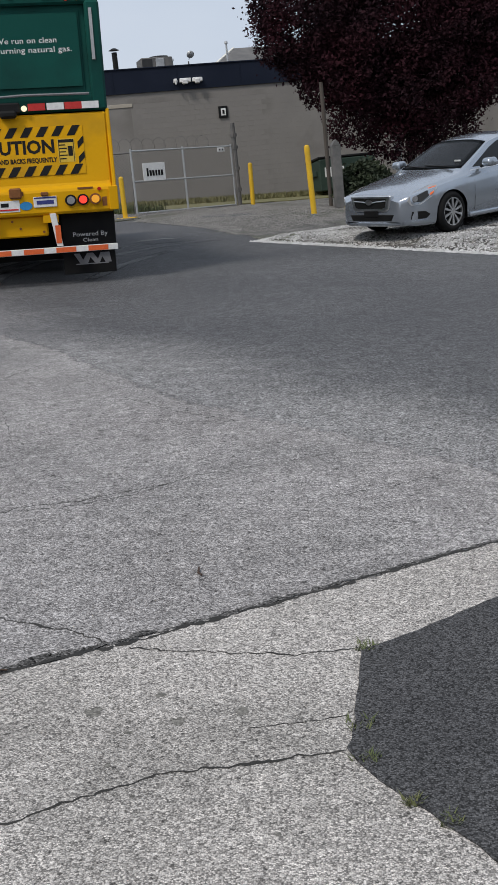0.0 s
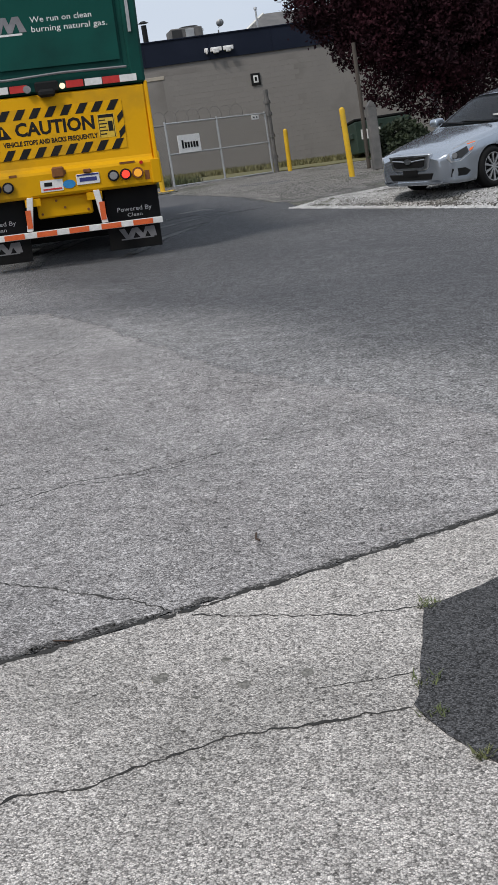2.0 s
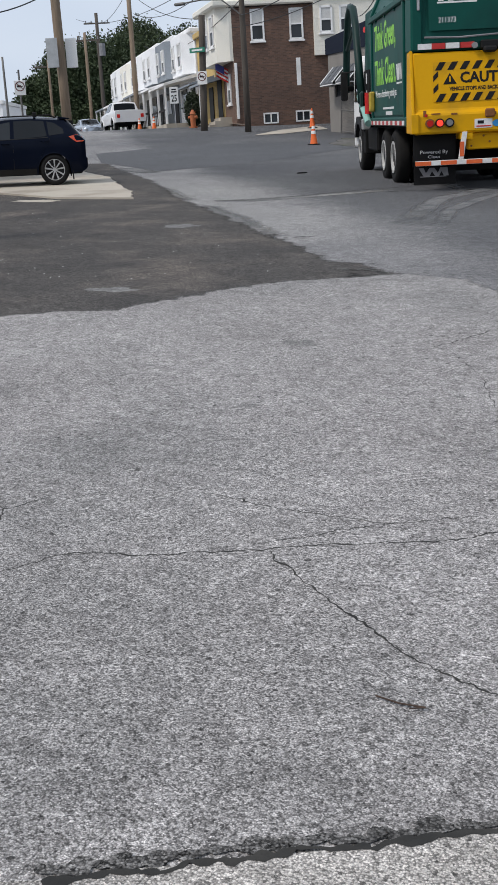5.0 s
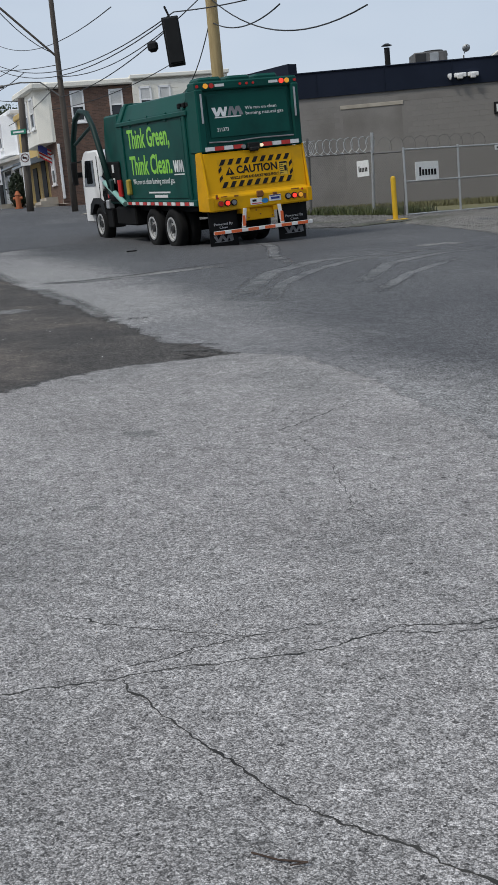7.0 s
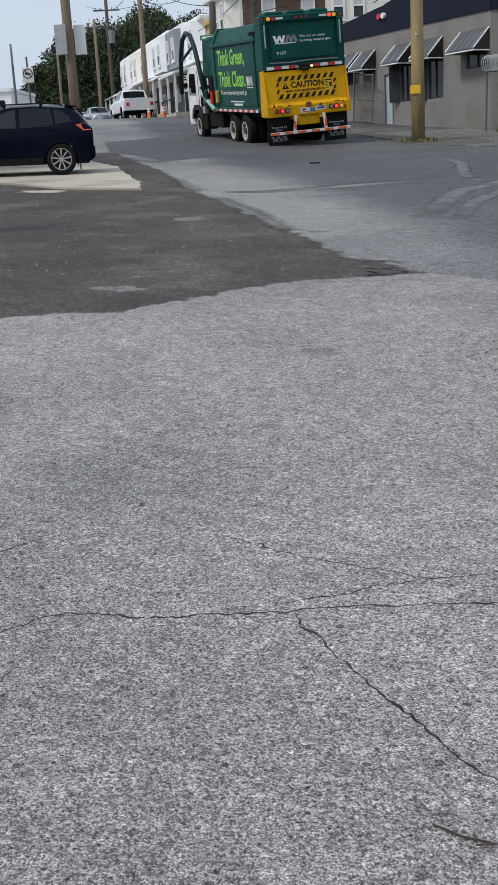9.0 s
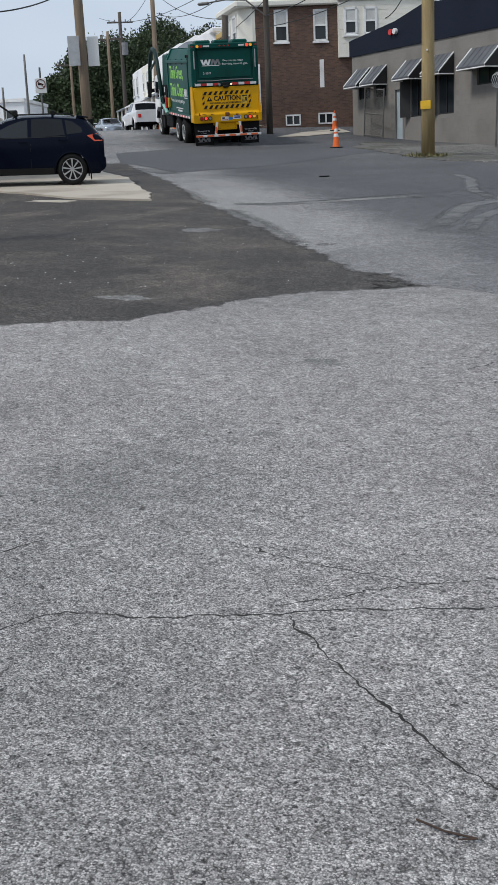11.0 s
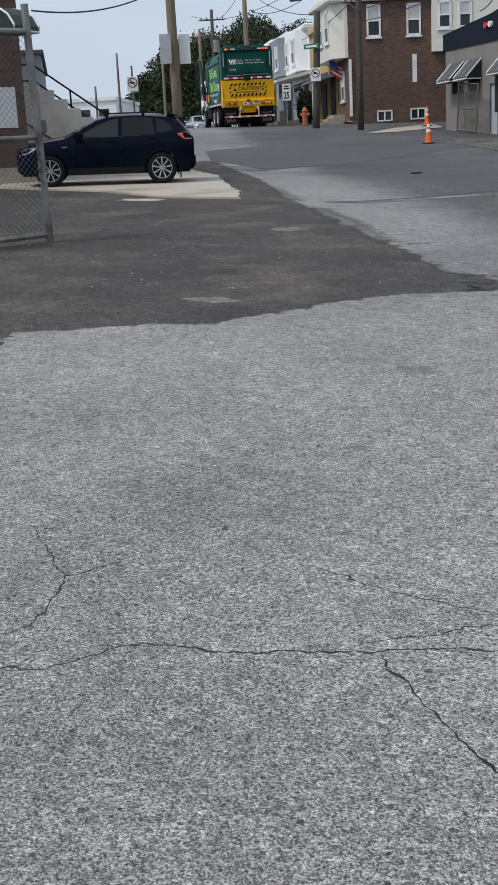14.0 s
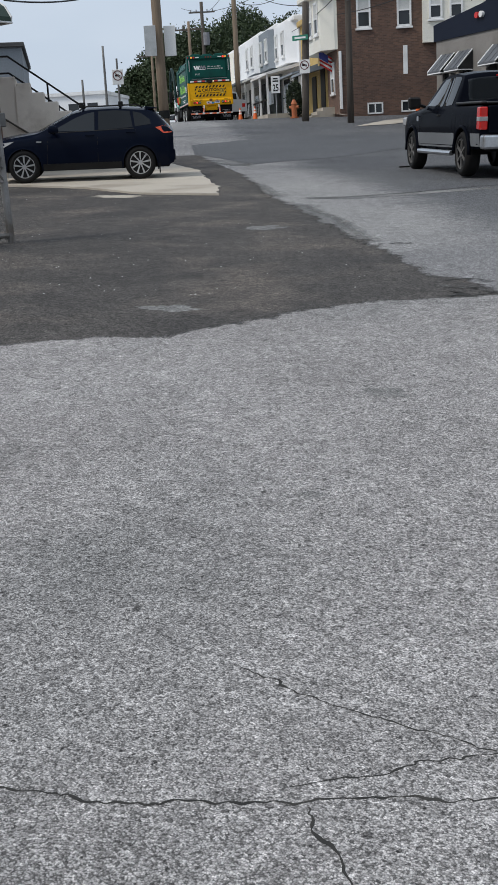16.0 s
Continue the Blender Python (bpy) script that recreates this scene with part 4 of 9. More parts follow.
def twig(points, r, seed):
    line = wander(points, 0.04, 0.012, seed)
    bm = tube([(x, y, ground_z(x, y) + 0.026 + 0.008 * abs(noise.noise((x * 8, y * 8, 1)))) for x, y in line], r, 5)
    tagged(part("twig", bm, M_TWIG), "thin dry brown twig lying on the asphalt", "twig", "twigs")


twig([(-1.34, 5.56), (-1.27, 5.545), (-1.2, 5.545)], 0.0028, 2)
twig([(-1.24, 5.52), (-1.2, 5.545)], 0.002, 3)
twig([(-0.26, 6.05), (-0.24, 5.97)], 0.0045, 4)
twig([(-0.85, 5.2), (-0.78, 5.19)], 0.003, 6)

# ---- the warehouse ----
def facing(px, py, qx, qy, z=0.0):
    """A frame on a wall's foot line: x runs from p to q, -y points out to the street when q is to the right of p."""
    return pose(px, py, z, 0, 0, math.degrees(math.atan2(qy - py, qx - px)))


def blocks_mesh(length, z0, z1, holes, bw=0.4, bh=0.2):
    """Courses of blocks, each proud of the joints; holes are (u0, u1, z0, z1)."""
    verts, faces = [], []
    g, d = 0.0015, 0.003
    rows = int((z1 - z0) / bh)
    for r in range(rows):
        off = 0 if r % 2 else bw / 2
        for c in range(-1, int(length / bw) + 1):
            a, b = max(0, c * bw + off), min(length, (c + 1) * bw + off)
            lo, hi = z0 + r * bh, z0 + (r + 1) * bh
            if b - a < 0.05 or any(a < h[1] and b > h[0] and lo < h[3] and hi > h[2] for h in holes):
                continue
            k = len(verts)
            for y, e in ((0, 0), (-d, g)):
                verts += [(a + e + g / 2, y, lo + e + g / 2), (b - e - g / 2, y, lo + e + g / 2), (b - e - g / 2, y, hi - e - g / 2), (a + e + g / 2, y, hi - e - g / 2)]
            faces += [(k + 4, k + 5, k + 6, k + 7), (k, k + 1, k + 5, k + 4), (k + 1, k + 2, k + 6, k + 5), (k + 2, k + 3, k + 7, k + 6), (k + 3, k, k + 4, k + 7)]
    me = bpy.data.meshes.new("block_courses")
    me.from_pydata(verts, [], faces)
    return me


WA, WB = 10.15, 31.0
ware = thing("warehouse", "grey painted block warehouse with a navy metal parapet", "building", kind="structure")
wall_a = thing("wall_street", "", "")
wall_a.parent, wall_a.matrix_basis = ware, facing(-18.8, 52.4, -10.7, 46.3)
wall_b = thing("wall_yard", "", "")
wall_b.parent, wall_b.matrix_basis = ware, facing(-10.7, 46.3, 18.8, 55.95)
# distance along the street wall runs from the far corner, so u = WA - distance from the near corner
HOLES_A = [(0.5, 1.4, 4.45, 5.15), (1.85, 2.6, 4.45, 5.15), (3.3, 3.88, 2.3, 4.67), (4.4, 5.25, 3.47, 5.05), (6.25, 7.28, 3.45, 4.95), (8.7, 9.9, 4.37, 5.02)]
def wall_core(parent, length, holes, z0, z1, thick, material):
    """A thick wall cut round its openings."""
    xs = sorted({0.0, length, *[h[0] for h in holes], *[h[1] for h in holes]})
    zs = sorted({z0, z1, *[h[2] for h in holes], *[h[3] for h in holes]})
    bm = bmesh.new()
    for a, b in zip(xs, xs[1:]):
        for lo, hi in zip(zs, zs[1:]):
            if not any(a >= h[0] - 1e-4 and b <= h[1] + 1e-4 and lo >= h[2] - 1e-4 and hi <= h[3] + 1e-4 for h in holes):
                box(a, b, 0, thick, lo, hi, bm=bm)
    bmesh.ops.remove_doubles(bm, verts=bm.verts, dist=1e-4)
    return part("core", bm, material, parent)
wall_core(wall_a, WA, HOLES_A, 0.8, 6.3, 0.3, M_BLOCKJ)
wall_core(wall_b, WB, [], 0.3, 6.3, 0.3, M_BLOCKJ)
for par, ln_, hs, lo in ((wall_a, WA, HOLES_A, 1.9), (wall_b, 21.0, [(1.9, 4.24, 1.0, 5.9), (4.4, 9.6, 1.3, 5.9)], 0.9)):
    me = blocks_mesh(ln_, lo, 6.3, hs)
    me.materials.append(M_BLOCK)
    ob = new("block_courses", me)
    ob.parent = par
    tagged(ob, kind="stuff")
# filled-in bay with a pale lintel
part("infill_panel", box(1.92, 4.22, -0.004, 0.05, 1.0, 5.78), M_BLOCK, wall_b, "smooth rendered infill panel")
part("lintel", box(1.86, 4.28, -0.03, 0.05, 5.78, 5.92, 0.01), M_CONC, wall_b, "pale concrete lintel")
part("parapet", prism([(-0.12, 6.3), (WA + 0.05, 6.3), (WA + 0.05, 7.62), (7.6, 7.66), (5.4, 7.78), (3.4, 7.36), (0, 6.98), (-0.12, 6.96)], -0.06, 0.36, "y"), M_PARAPET, wall_a)
part("parapet", box(-0.05, WB, -0.06, 0.36, 6.3, 7.2), M_PARAPET, wall_b)
part("coping", box(-0.05, WB, -0.1, 0.4, 7.2, 7.25, 0.01), M_PARAPET, wall_b)
for k in range(12):
    part("seam", box(k * 2.6 + 1.0, k * 2.6 + 1.03, -0.075, -0.06, 6.3, 7.2), M_PARAPET, wall_b)
part("roof", prism([(-18.6, 52.6), (-10.6, 46.6), (18.7, 56.2), (12, 76), (-15, 68)], 6.4, 6.6, "z"), M_ROOF, ware)
part("flank_wall", prism([(-18.8, 52.4), (-18.5, 52.6), (-14.7, 68.1), (-15.0, 68.1)], 1.5, 6.95, "z"), M_BLOCK, ware)
# window leaves, door and vent
for h in HOLES_A:
    if h[2] < 3:
        part("door", box(h[0] + 0.03, h[1] - 0.03, 0.05, 0.1, h[2], h[3] - 0.03, 0.01), M_DOORB, wall_a, "pale blue steel door")
        part("door_frame", box(h[0] - 0.05, h[0] + 0.03, -0.03, 0.12, h[2], h[3], bm=box(h[1] - 0.03, h[1] + 0.05, -0.03, 0.12, h[2], h[3], bm=box(h[0] - 0.05, h[1] + 0.05, -0.03, 0.12, h[3] - 0.03, h[3] + 0.06))), M_BLOCK, wall_a)
    else:
        part("window", box(h[0], h[1], 0.08, 0.12, h[2], h[3]), M_WGLASS, wall_a)
        part("window_bars", box(h[0], h[1], 0.04, 0.07, h[2], h[2] + 0.05, bm=box((h[0] + h[1]) / 2 - 0.03, (h[0] + h[1]) / 2 + 0.03, 0.04, 0.07, h[2], h[3])), M_BLACKW, wall_a)
        if h[2] < 4:
            part("open_shutter", box(-0.02, 0.02, -0.42, 0, h[2], h[3], m=pose(h[0] - 0.02, -0.02, 0, 0, 0, -50)), M_BLACKW, wall_a, "black shutter standing open")


def awning(u0, u1, z0, z1, out):
    a = thing("awning", "grey metal awning with white edge piping over a window", "awning", wall_a.matrix_basis.copy(), "awnings on the warehouse")
    bm = bmesh.new()
    q = [bm.verts.new(p) for p in ((u0, -0.03, z1), (u1, -0.03, z1), (u1, -out, z0), (u0, -out, z0))]
    r = [bm.verts.new(p) for p in ((u0, -0.03, z1 - 0.03), (u1, -0.03, z1 - 0.03), (u1, -out, z0 - 0.1), (u0, -out, z0 - 0.1))]
    bm.faces.new(q)
    bm.faces.new(r)
    for i in range(4):
        bm.faces.new((q[i], q[(i + 1) % 4], r[(i + 1) % 4], r[i]))
    bmesh.ops.recalc_face_normals(bm, faces=bm.faces)
    part("cover", bm, M_AWN, a)
    n = max(3, int((u1 - u0) / 0.3))
    for k in range(n + 1):
        u = u0 + (u1 - u0) * k / n
        part("rib", rod((u, -0.03, z1 + 0.012), (u, -out, z0 + 0.012), 0.012, seg=5), M_AWN, a)
    for u in (u0, u1):
        part("piping", tube([(u, -0.03, z1), (u, -out, z0), (u, -out, z0 - 0.1), (u, -0.03, z0 - 0.1)], 0.026, 6), M_WHITE, a)
        # black sheet standing for the shade in the awning's open side
        part("gusset", prism([(-0.03, z1), (-out, z0), (-out, z0 - 0.08), (-0.03, z0 - 0.08)], u - 0.01, u + 0.01), M_BLACKW, a)
    part("front_piping", rod((u0, -out, z0 - 0.1), (u1, -out, z0 - 0.1), 0.026, seg=6), M_WHITE, a)


for u0, u1 in ((0.45, 1.42), (1.72, 2.72), (4.15, 5.3), (6.1, 7.3), (8.4, 10.05)):
    awning(u0, u1, 5.02, 5.72, 0.75)

vent = thing("wall_vent", "square white-framed vent on the warehouse wall", "vent", wall_b.matrix_basis @ pose(7.95, -0.012, 5.32))
part("frame", box(-0.19, 0.19, -0.05, 0, -0.23, 0.23, 0.01), M_BLACK, vent)
part("grille", box(-0.1, 0.1, -0.065, -0.05, -0.14, 0.14, 0.005), M_WHITE, vent)
part("opening", box(-0.045, 0.045, -0.07, -0.065, -0.08, 0.08), M_BLACK, vent)
for u, w in ((6.1, 0.14), (6.5, 0.45), (7.0, 0.4)):
    f = thing("wall_light", "white floodlight fixed to the parapet", "light", wall_b.matrix_basis @ pose(u, -0.06, 6.62), "floodlights on the parapet")
    part("box", box(-w / 2, w / 2, -0.16, 0, -0.06, 0.1, 0.02), M_WHITE, f)
    part("head", box(-w / 3, w / 6, -0.28, -0.14, -0.14, 0.05, 0.03), M_WHITE, f)
for u in (3.2, 3.5):
    f = thing("alarm_bell", "small red and white alarm on the parapet", "alarm", wall_a.matrix_basis @ pose(u, -0.06, 6.95), "alarms on the parapet")
    part("case", rod((0, 0, 0), (0, -0.12, 0), 0.12, seg=12), M_RED if u < 3.4 else M_WHITE, f)

# on the roof
def on_b(u, back=1.5):
    m = wall_b.matrix_basis @ Vector((u, back, 0))
    return m.x, m.y
x, y = on_b(4.05)
flue = thing("flue_pipe", "black metal flue pipe with a cap on the roof", "flue", pose(x, y, 6.6))
part("pipe", rod((0, 0, 0), (0, 0, 1.5), 0.11, seg=12), M_BLACK, flue)
part("flashing", rod((0, 0, 0), (0, 0, 0.75), 0.28, 0.14, 12), M_BLACK, flue)
part("cap", rod((0, 0, 1.58), (0, 0, 1.66), 0.22, 0.08, 12), M_BLACK, flue)
x, y = on_b(5.65)
ac = thing("rooftop_unit", "grey rooftop air conditioning unit", "air conditioner", pose(x, y, 6.6, 0, 0, 20))
part("casing", box(-0.65, 0.65, -0.5, 0.5, 0, 1.15, 0.03), M_GALVD, ac)
part("side_panel", box(-0.62, -0.2, -0.53, -0.5, 0.35, 1.1, 0.01), M_DKPLAST, ac)
part("side_panel", box(-0.05, 0.3, -0.53, -0.5, 0.35, 1.1, 0.01), M_GALV, ac)
part("fan_guard", rod((0.2, 0, 1.15), (0.2, 0, 1.22), 0.4, seg=16), M_DKPLAST, ac)
for u, h in ((6.6, 1.15), (9.0, 1.7)):
    x, y = on_b(u, 2.5)
    v = thing("vent_pipe", "thin grey vent pipe on the roof", "pipe", pose(x, y, 6.6), "vent pipes on the roof")
    part("pipe", rod((0, 0, 0), (0, 0, h), 0.04, seg=8), M_GALV, v)
    part("cap", rod((0, 0, h), (0, 0, h + 0.1), 0.08, 0.06, 8), M_GALV, v)
x, y = on_b(7.3, 2.5)
dish = thing("satellite_dish", "grey satellite dish on a mast", "satellite dish", pose(x, y, 6.6, 0, 0, 200))
part("mast", rod((0, 0, 0), (0, 0, 1.1), 0.03, seg=8), M_GALVD, dish)
bm = bmesh.new()
bmesh.ops.create_uvsphere(bm, u_segments=16, v_segments=8, radius=0.42)
for v in [v for v in bm.verts if v.co.z > -0.3]:
    bm.verts.remove(v)
bmesh.ops.solidify(bm, geom=bm.faces[:], thickness=0.02)
part("reflector", bm, M_GALV, dish, m=pose(0, 0.1, 1.5, 60, 0, 0), smooth=True)
part("arm", rod((0, 0.1, 1.15), (0.0, 0.55, 1.4), 0.015, seg=6), M_GALVD, dish)
hip = thing("shingled_roof", "grey shingled hip roof behind the parapet", "roof", pose(0, 0, 0), kind="structure")
bm = bmesh.new()
a = [Vector((*on_b(u, b), z)) for u, b, z in ((7.2, 4, 6.6), (24, 4, 6.6), (24, 14, 6.6), (7.2, 14, 6.6), (11.0, 9, 9.0), (20.5, 9, 9.0))]
v = [bm.verts.new(p) for p in a]
for f in ((0, 1, 5, 4), (1, 2, 5), (2, 3, 4, 5), (3, 0, 4)):
    bm.faces.new([v[i] for i in f])
part("slopes", bm, M_SHINGLE, hip)
part("ridge_trim", rod(a[0], a[4], 0.06, seg=6), M_CREAM, hip)

tan = thing("tan_building", "pale tan block building beyond the tree", "building", wall_b.matrix_basis @ pose(21.0, -1.2, 0), kind="structure")
part("wall", box(0, 14, 0, 8, 0.3, 11.5), M_BLOCK, tan)
me = blocks_mesh(14, 0.4, 11.4, [])
me.materials.append(surface("tan_block", (0.27, 0.25, 0.225), (0.32, 0.3, 0.27), 0.7, 0.85, 0.2, 45))
tb = new("block_courses", me)
tb.parent = tan
tagged(tb, kind="stuff")
sg = thing("notice_board", "red and white notice on the wall", "sign", tan.matrix_basis @ pose(0.75, -0.02, 5.2))
part("panel", box(-0.3, 0.3, -0.03, 0, -0.45, 0.45), M_SIGNW, sg)
part("red_field", box(-0.26, 0.26, -0.036, -0.03, 0.0, 0.4), M_RED, sg)

# ---- rowhouses ----
def brick_wall(name):
    m = M_BRICK.copy()
    m.name = name
    nt = m.node_tree
    b = nt.nodes["Principled BSDF"]
    src = b.inputs["Base Color"].links[0].from_socket
    br = nt.nodes.new("ShaderNodeTexBrick")
    br.inputs["Scale"].default_value = 1.0
    br.inputs["Brick Width"].default_value, br.inputs["Row Height"].default_value, br.inputs["Mortar Size"].default_value = 0.21, 0.075, 0.006
    br.inputs["Color1"].default_value, br.inputs["Color2"].default_value, br.inputs["Mortar"].default_value = (1.25, 1.2, 1.15, 1), (0.7, 0.72, 0.75, 1), (1.15, 1.35, 1.5, 1)
    co = nt.nodes.new("ShaderNodeTexCoord")
    mp = nt.nodes.new("ShaderNodeMapping")
    mp.inputs["Rotation"].default_value = (radians(90), 0, 0)
    nt.links.new(co.outputs["Object"], mp.inputs["Vector"])
    nt.links.new(mp.outputs[0], br.inputs["Vector"])
    mx = nt.nodes.new("ShaderNodeMix")
    mx.data_type, mx.blend_type = "RGBA", "MULTIPLY"
    mx.inputs["Factor"].default_value = 1.0
    nt.links.new(src, mx.inputs["A"])
    nt.links.new(br.outputs["Color"], mx.inputs["B"])
    nt.links.new(mx.outputs["Result"], b.inputs["Base Color"])
    return m


M_BRICKW = brick_wall("brown_brickwork")


def sash(parent, u0, u1, z0, z1, frame_mat=None, y=0.0, blind=0.5, name="window"):
    """A sash window let into a wall whose face is y: frame, two panes, blind, sill."""
    f = frame_mat or M_WHITE
    w = box(u0, u0 + 0.09, y - 0.05, y + 0.06, z0, z1)
    box(u1 - 0.09, u1, y - 0.05, y + 0.06, z0, z1, bm=w)
    box(u0, u1, y - 0.05, y + 0.06, z1 - 0.1, z1, bm=w)
    box(u0, u1, y - 0.05, y + 0.06, z0, z0 + 0.1, bm=w)
    ob = part(name, w, f, parent)
    zm = (z0 + z1) / 2
    part("pane", box(u0 + 0.08, u1 - 0.08, y + 0.0, y + 0.02, z0 + 0.08, zm), M_WGLASS, ob)
    part("pane", box(u0 + 0.08, u1 - 0.08, y - 0.02, y + 0.0, zm, z1 - 0.08), M_BLIND if blind else M_WGLASS, ob)
    part("meeting_rail", box(u0 + 0.08, u1 - 0.08, y - 0.045, y + 0.02, zm - 0.035, zm + 0.035), f, ob)
    part("sill", box(u0 - 0.06, u1 + 0.06, y - 0.1, y + 0.02, z0 - 0.09, z0, 0.01), f, ob)
    return ob


brick = thing("brick_house", "brown brick corner rowhouse with a cream upper bay", "house", facing(-25.7, 57.2, -21.5, 59.5), kind="structure")
BH = [(0.95, 1.65, 7.85, 9.4), (2.93, 3.64, 7.83, 9.36), (1.38, 2.16, 3.78, 4.33), (3.06, 3.85, 3.8, 4.36)]
core = wall_core(brick, 9.0, BH, 2.2, 9.55, 0.3, M_BRICKW)
core.name = "side_wall"
sash(brick, *BH[0])
sash(brick, *BH[1])
for u0, u1, z0, z1 in BH[2:]:
    b = part("basement_window", box(u0, u1, -0.03, 0.05, z0, z0 + 0.07, bm=box(u0, u1, -0.03, 0.05, z1 - 0.07, z1, bm=box(u0, u0 + 0.07, -0.03, 0.05, z0, z1, bm=box(u1 - 0.07, u1, -0.03, 0.05, z0, z1, bm=box((u0 + u1) / 2 - 0.03, (u0 + u1) / 2 + 0.03, -0.03, 0.05, z0, z1))))), M_WHITE, brick)
    part("pane", box(u0, u1, 0.05, 0.07, z0, z1), M_WGLASS, b)
part("repair_strip", box(3.2, 3.42, -0.02, 0.02, 5.6, 6.95, 0.01), M_WHITE, brick, "white patched strip in the brickwork")
part("corner_downpipe", box(0.02, 0.16, -0.1, 0.0, 4.1, 6.85, 0.02), M_WHITE, brick)
part("cornice", box(-0.25, 9.1, -0.25, 0.5, 9.55, 9.85, 0.06), M_CREAM, brick)
part("roof", box(-0.2, 9.0, 0.0, 14, 9.5, 9.7), M_ROOF, brick)
# front on the street, cream bay above and porch below
FT = facing(-28.45, 60.5, -25.7, 57.2)
front = thing("front_wall", "", "")
front.parent = brick
front.matrix_basis = brick.matrix_basis.inverted() @ FT
FL = math.hypot(2.75, 3.3)
wall_core(front, FL, [], 2.4, 9.5, 0.3, M_CREAM)
part("upper_bay", prism([(FL - 4.2, 0), (FL - 3.7, -0.75), (FL - 0.5, -0.75), (FL - 0.02, -0.15), (FL - 0.02, 0)], 6.95, 9.6, "z"), M_CREAM, front)
sash(front, FL - 3.0, FL - 2.1, 7.75, 9.3, y=-0.76)
sash(front, FL - 1.6, FL - 0.8, 7.75, 9.3, y=-0.76)
part("bay_cornice", box(FL - 4.4, FL + 0.1, -1.0, 0, 9.55, 9.9, 0.08), M_CREAM, front)
part("brick_front", box(FL - 2.2, FL - 0.02, -0.02, 0.0, 3.4, 6.95), M_BRICKW, front)
sash(front, FL - 1.4, FL - 0.7, 4.9, 6.4, y=-0.03)
part("ochre_front", box(FL - 4.2, FL - 2.2, -0.02, 0.0, 3.4, 6.95), M_YELLOWH, front)
part("front_door", box(FL - 3.6, FL - 2.7, -0.06, -0.02, 4.3, 6.3), M_BLACKW, front)
part("porch_roof", prism([(0, 6.5), (-1.5, 6.1), (-1.5, 5.98), (0, 6.3)], FL - 4.2, FL - 1.9, "x"), M_GREYSID, front)
for u in (FL - 4.1, FL - 2.0):
    part("porch_post", box(u - 0.06, u + 0.06, -1.45, -1.33, 3.6, 6.0), M_WHITE, front)
for k in range(4):
    part("front_step", box(FL - 2.3, FL - 0.9, -0.35 - 0.3 * (4 - k), -0.02, 3.55 + k * 0.18, 3.73 + k * 0.18), M_CONC, front)
# cream rear wing above the warehouse yard
wing = thing("rear_wing", "cream sided upper wing with two windows", "house", facing(-25.7, 57.2, -21.5, 59.5) @ pose(4.16, 0, 0), kind="structure")
part("wall", box(0, 5.0, -0.25, 3.0, 7.0, 9.75), M_CREAM, wing)
for k in range(12):
    part("siding_board", box(0, 5.0, -0.262, -0.25, 7.0 + k * 0.22, 7.2 + k * 0.22), M_CREAM, wing)
sash(wing, 0.3, 0.95, 8.05, 9.35, y=-0.27)
sash(wing, 1.3, 1.95, 8.05, 9.35, y=-0.27)
part("roof_edge", box(-0.1, 5.1, -0.4, 3.1, 9.75, 9.95, 0.03), M_CREAM, wing)
part("lower_wall", box(0.7, 5.0, 0.3, 3.0, 2.5, 7.0), M_BRICKW, wing)


def rowhouse(m, wall_mat, z0, w, porch_mat):
    h = thing("rowhouse", "white two-storey rowhouse with a porch and bay windows", "house", m, "white rowhouses", "structure")
    part("wall", box(0, w - 0.02, 0, 9, z0 - 1.0, z0 + 5.2), wall_mat, h)
    part("cornice", box(-0.02, w, -0.3, 0.3, z0 + 5.1, z0 + 5.4, 0.06), M_WHITE, h)
    part("upper_bay", prism([(0.5, 0), (1.0, -0.6), (w - 1.0, -0.6), (w - 0.5, 0)], z0 + 2.9, z0 + 5.15, "z"), wall_mat, h)
    sash(h, 1.2, 2.0, z0 + 3.3, z0 + 4.7, y=-0.62)
    sash(h, w - 2.0, w - 1.2, z0 + 3.3, z0 + 4.7, y=-0.62)
    part("porch_roof", prism([(0, z0 + 2.85), (-2.0, z0 + 2.35), (-2.0, z0 + 2.23), (0, z0 + 2.65)], 0.0, w - 0.02, "x"), porch_mat, h)
    for u in (0.15, w / 2, w - 0.2):
        part("porch_post", box(u - 0.05, u + 0.05, -1.95, -1.85, z0, z0 + 2.27), M_WHITE, h)
    part("porch_floor", box(0, w - 0.02, -2.0, 0, z0 - 0.6, z0 + 0.1), M_CONC, h)
    part("porch_rail", box(0.15, w - 0.2, -1.93, -1.88, z0 + 0.85, z0 + 0.95), M_BLACK, h)
    for k in range(8):
        part("baluster", box(0.3 + k * (w - 0.6) / 8, 0.34 + k * (w - 0.6) / 8, -1.92, -1.89, z0 + 0.1, z0 + 0.9), M_BLACK, h)
    part("front_door", box(w - 1.5, w - 0.6, -0.05, 0, z0 + 0.1, z0 + 2.2), M_BLACKW, h)
    part("front_window", box(0.6, 2.2, -0.05, 0, z0 + 0.9, z0 + 2.2), M_WGLASS, h)


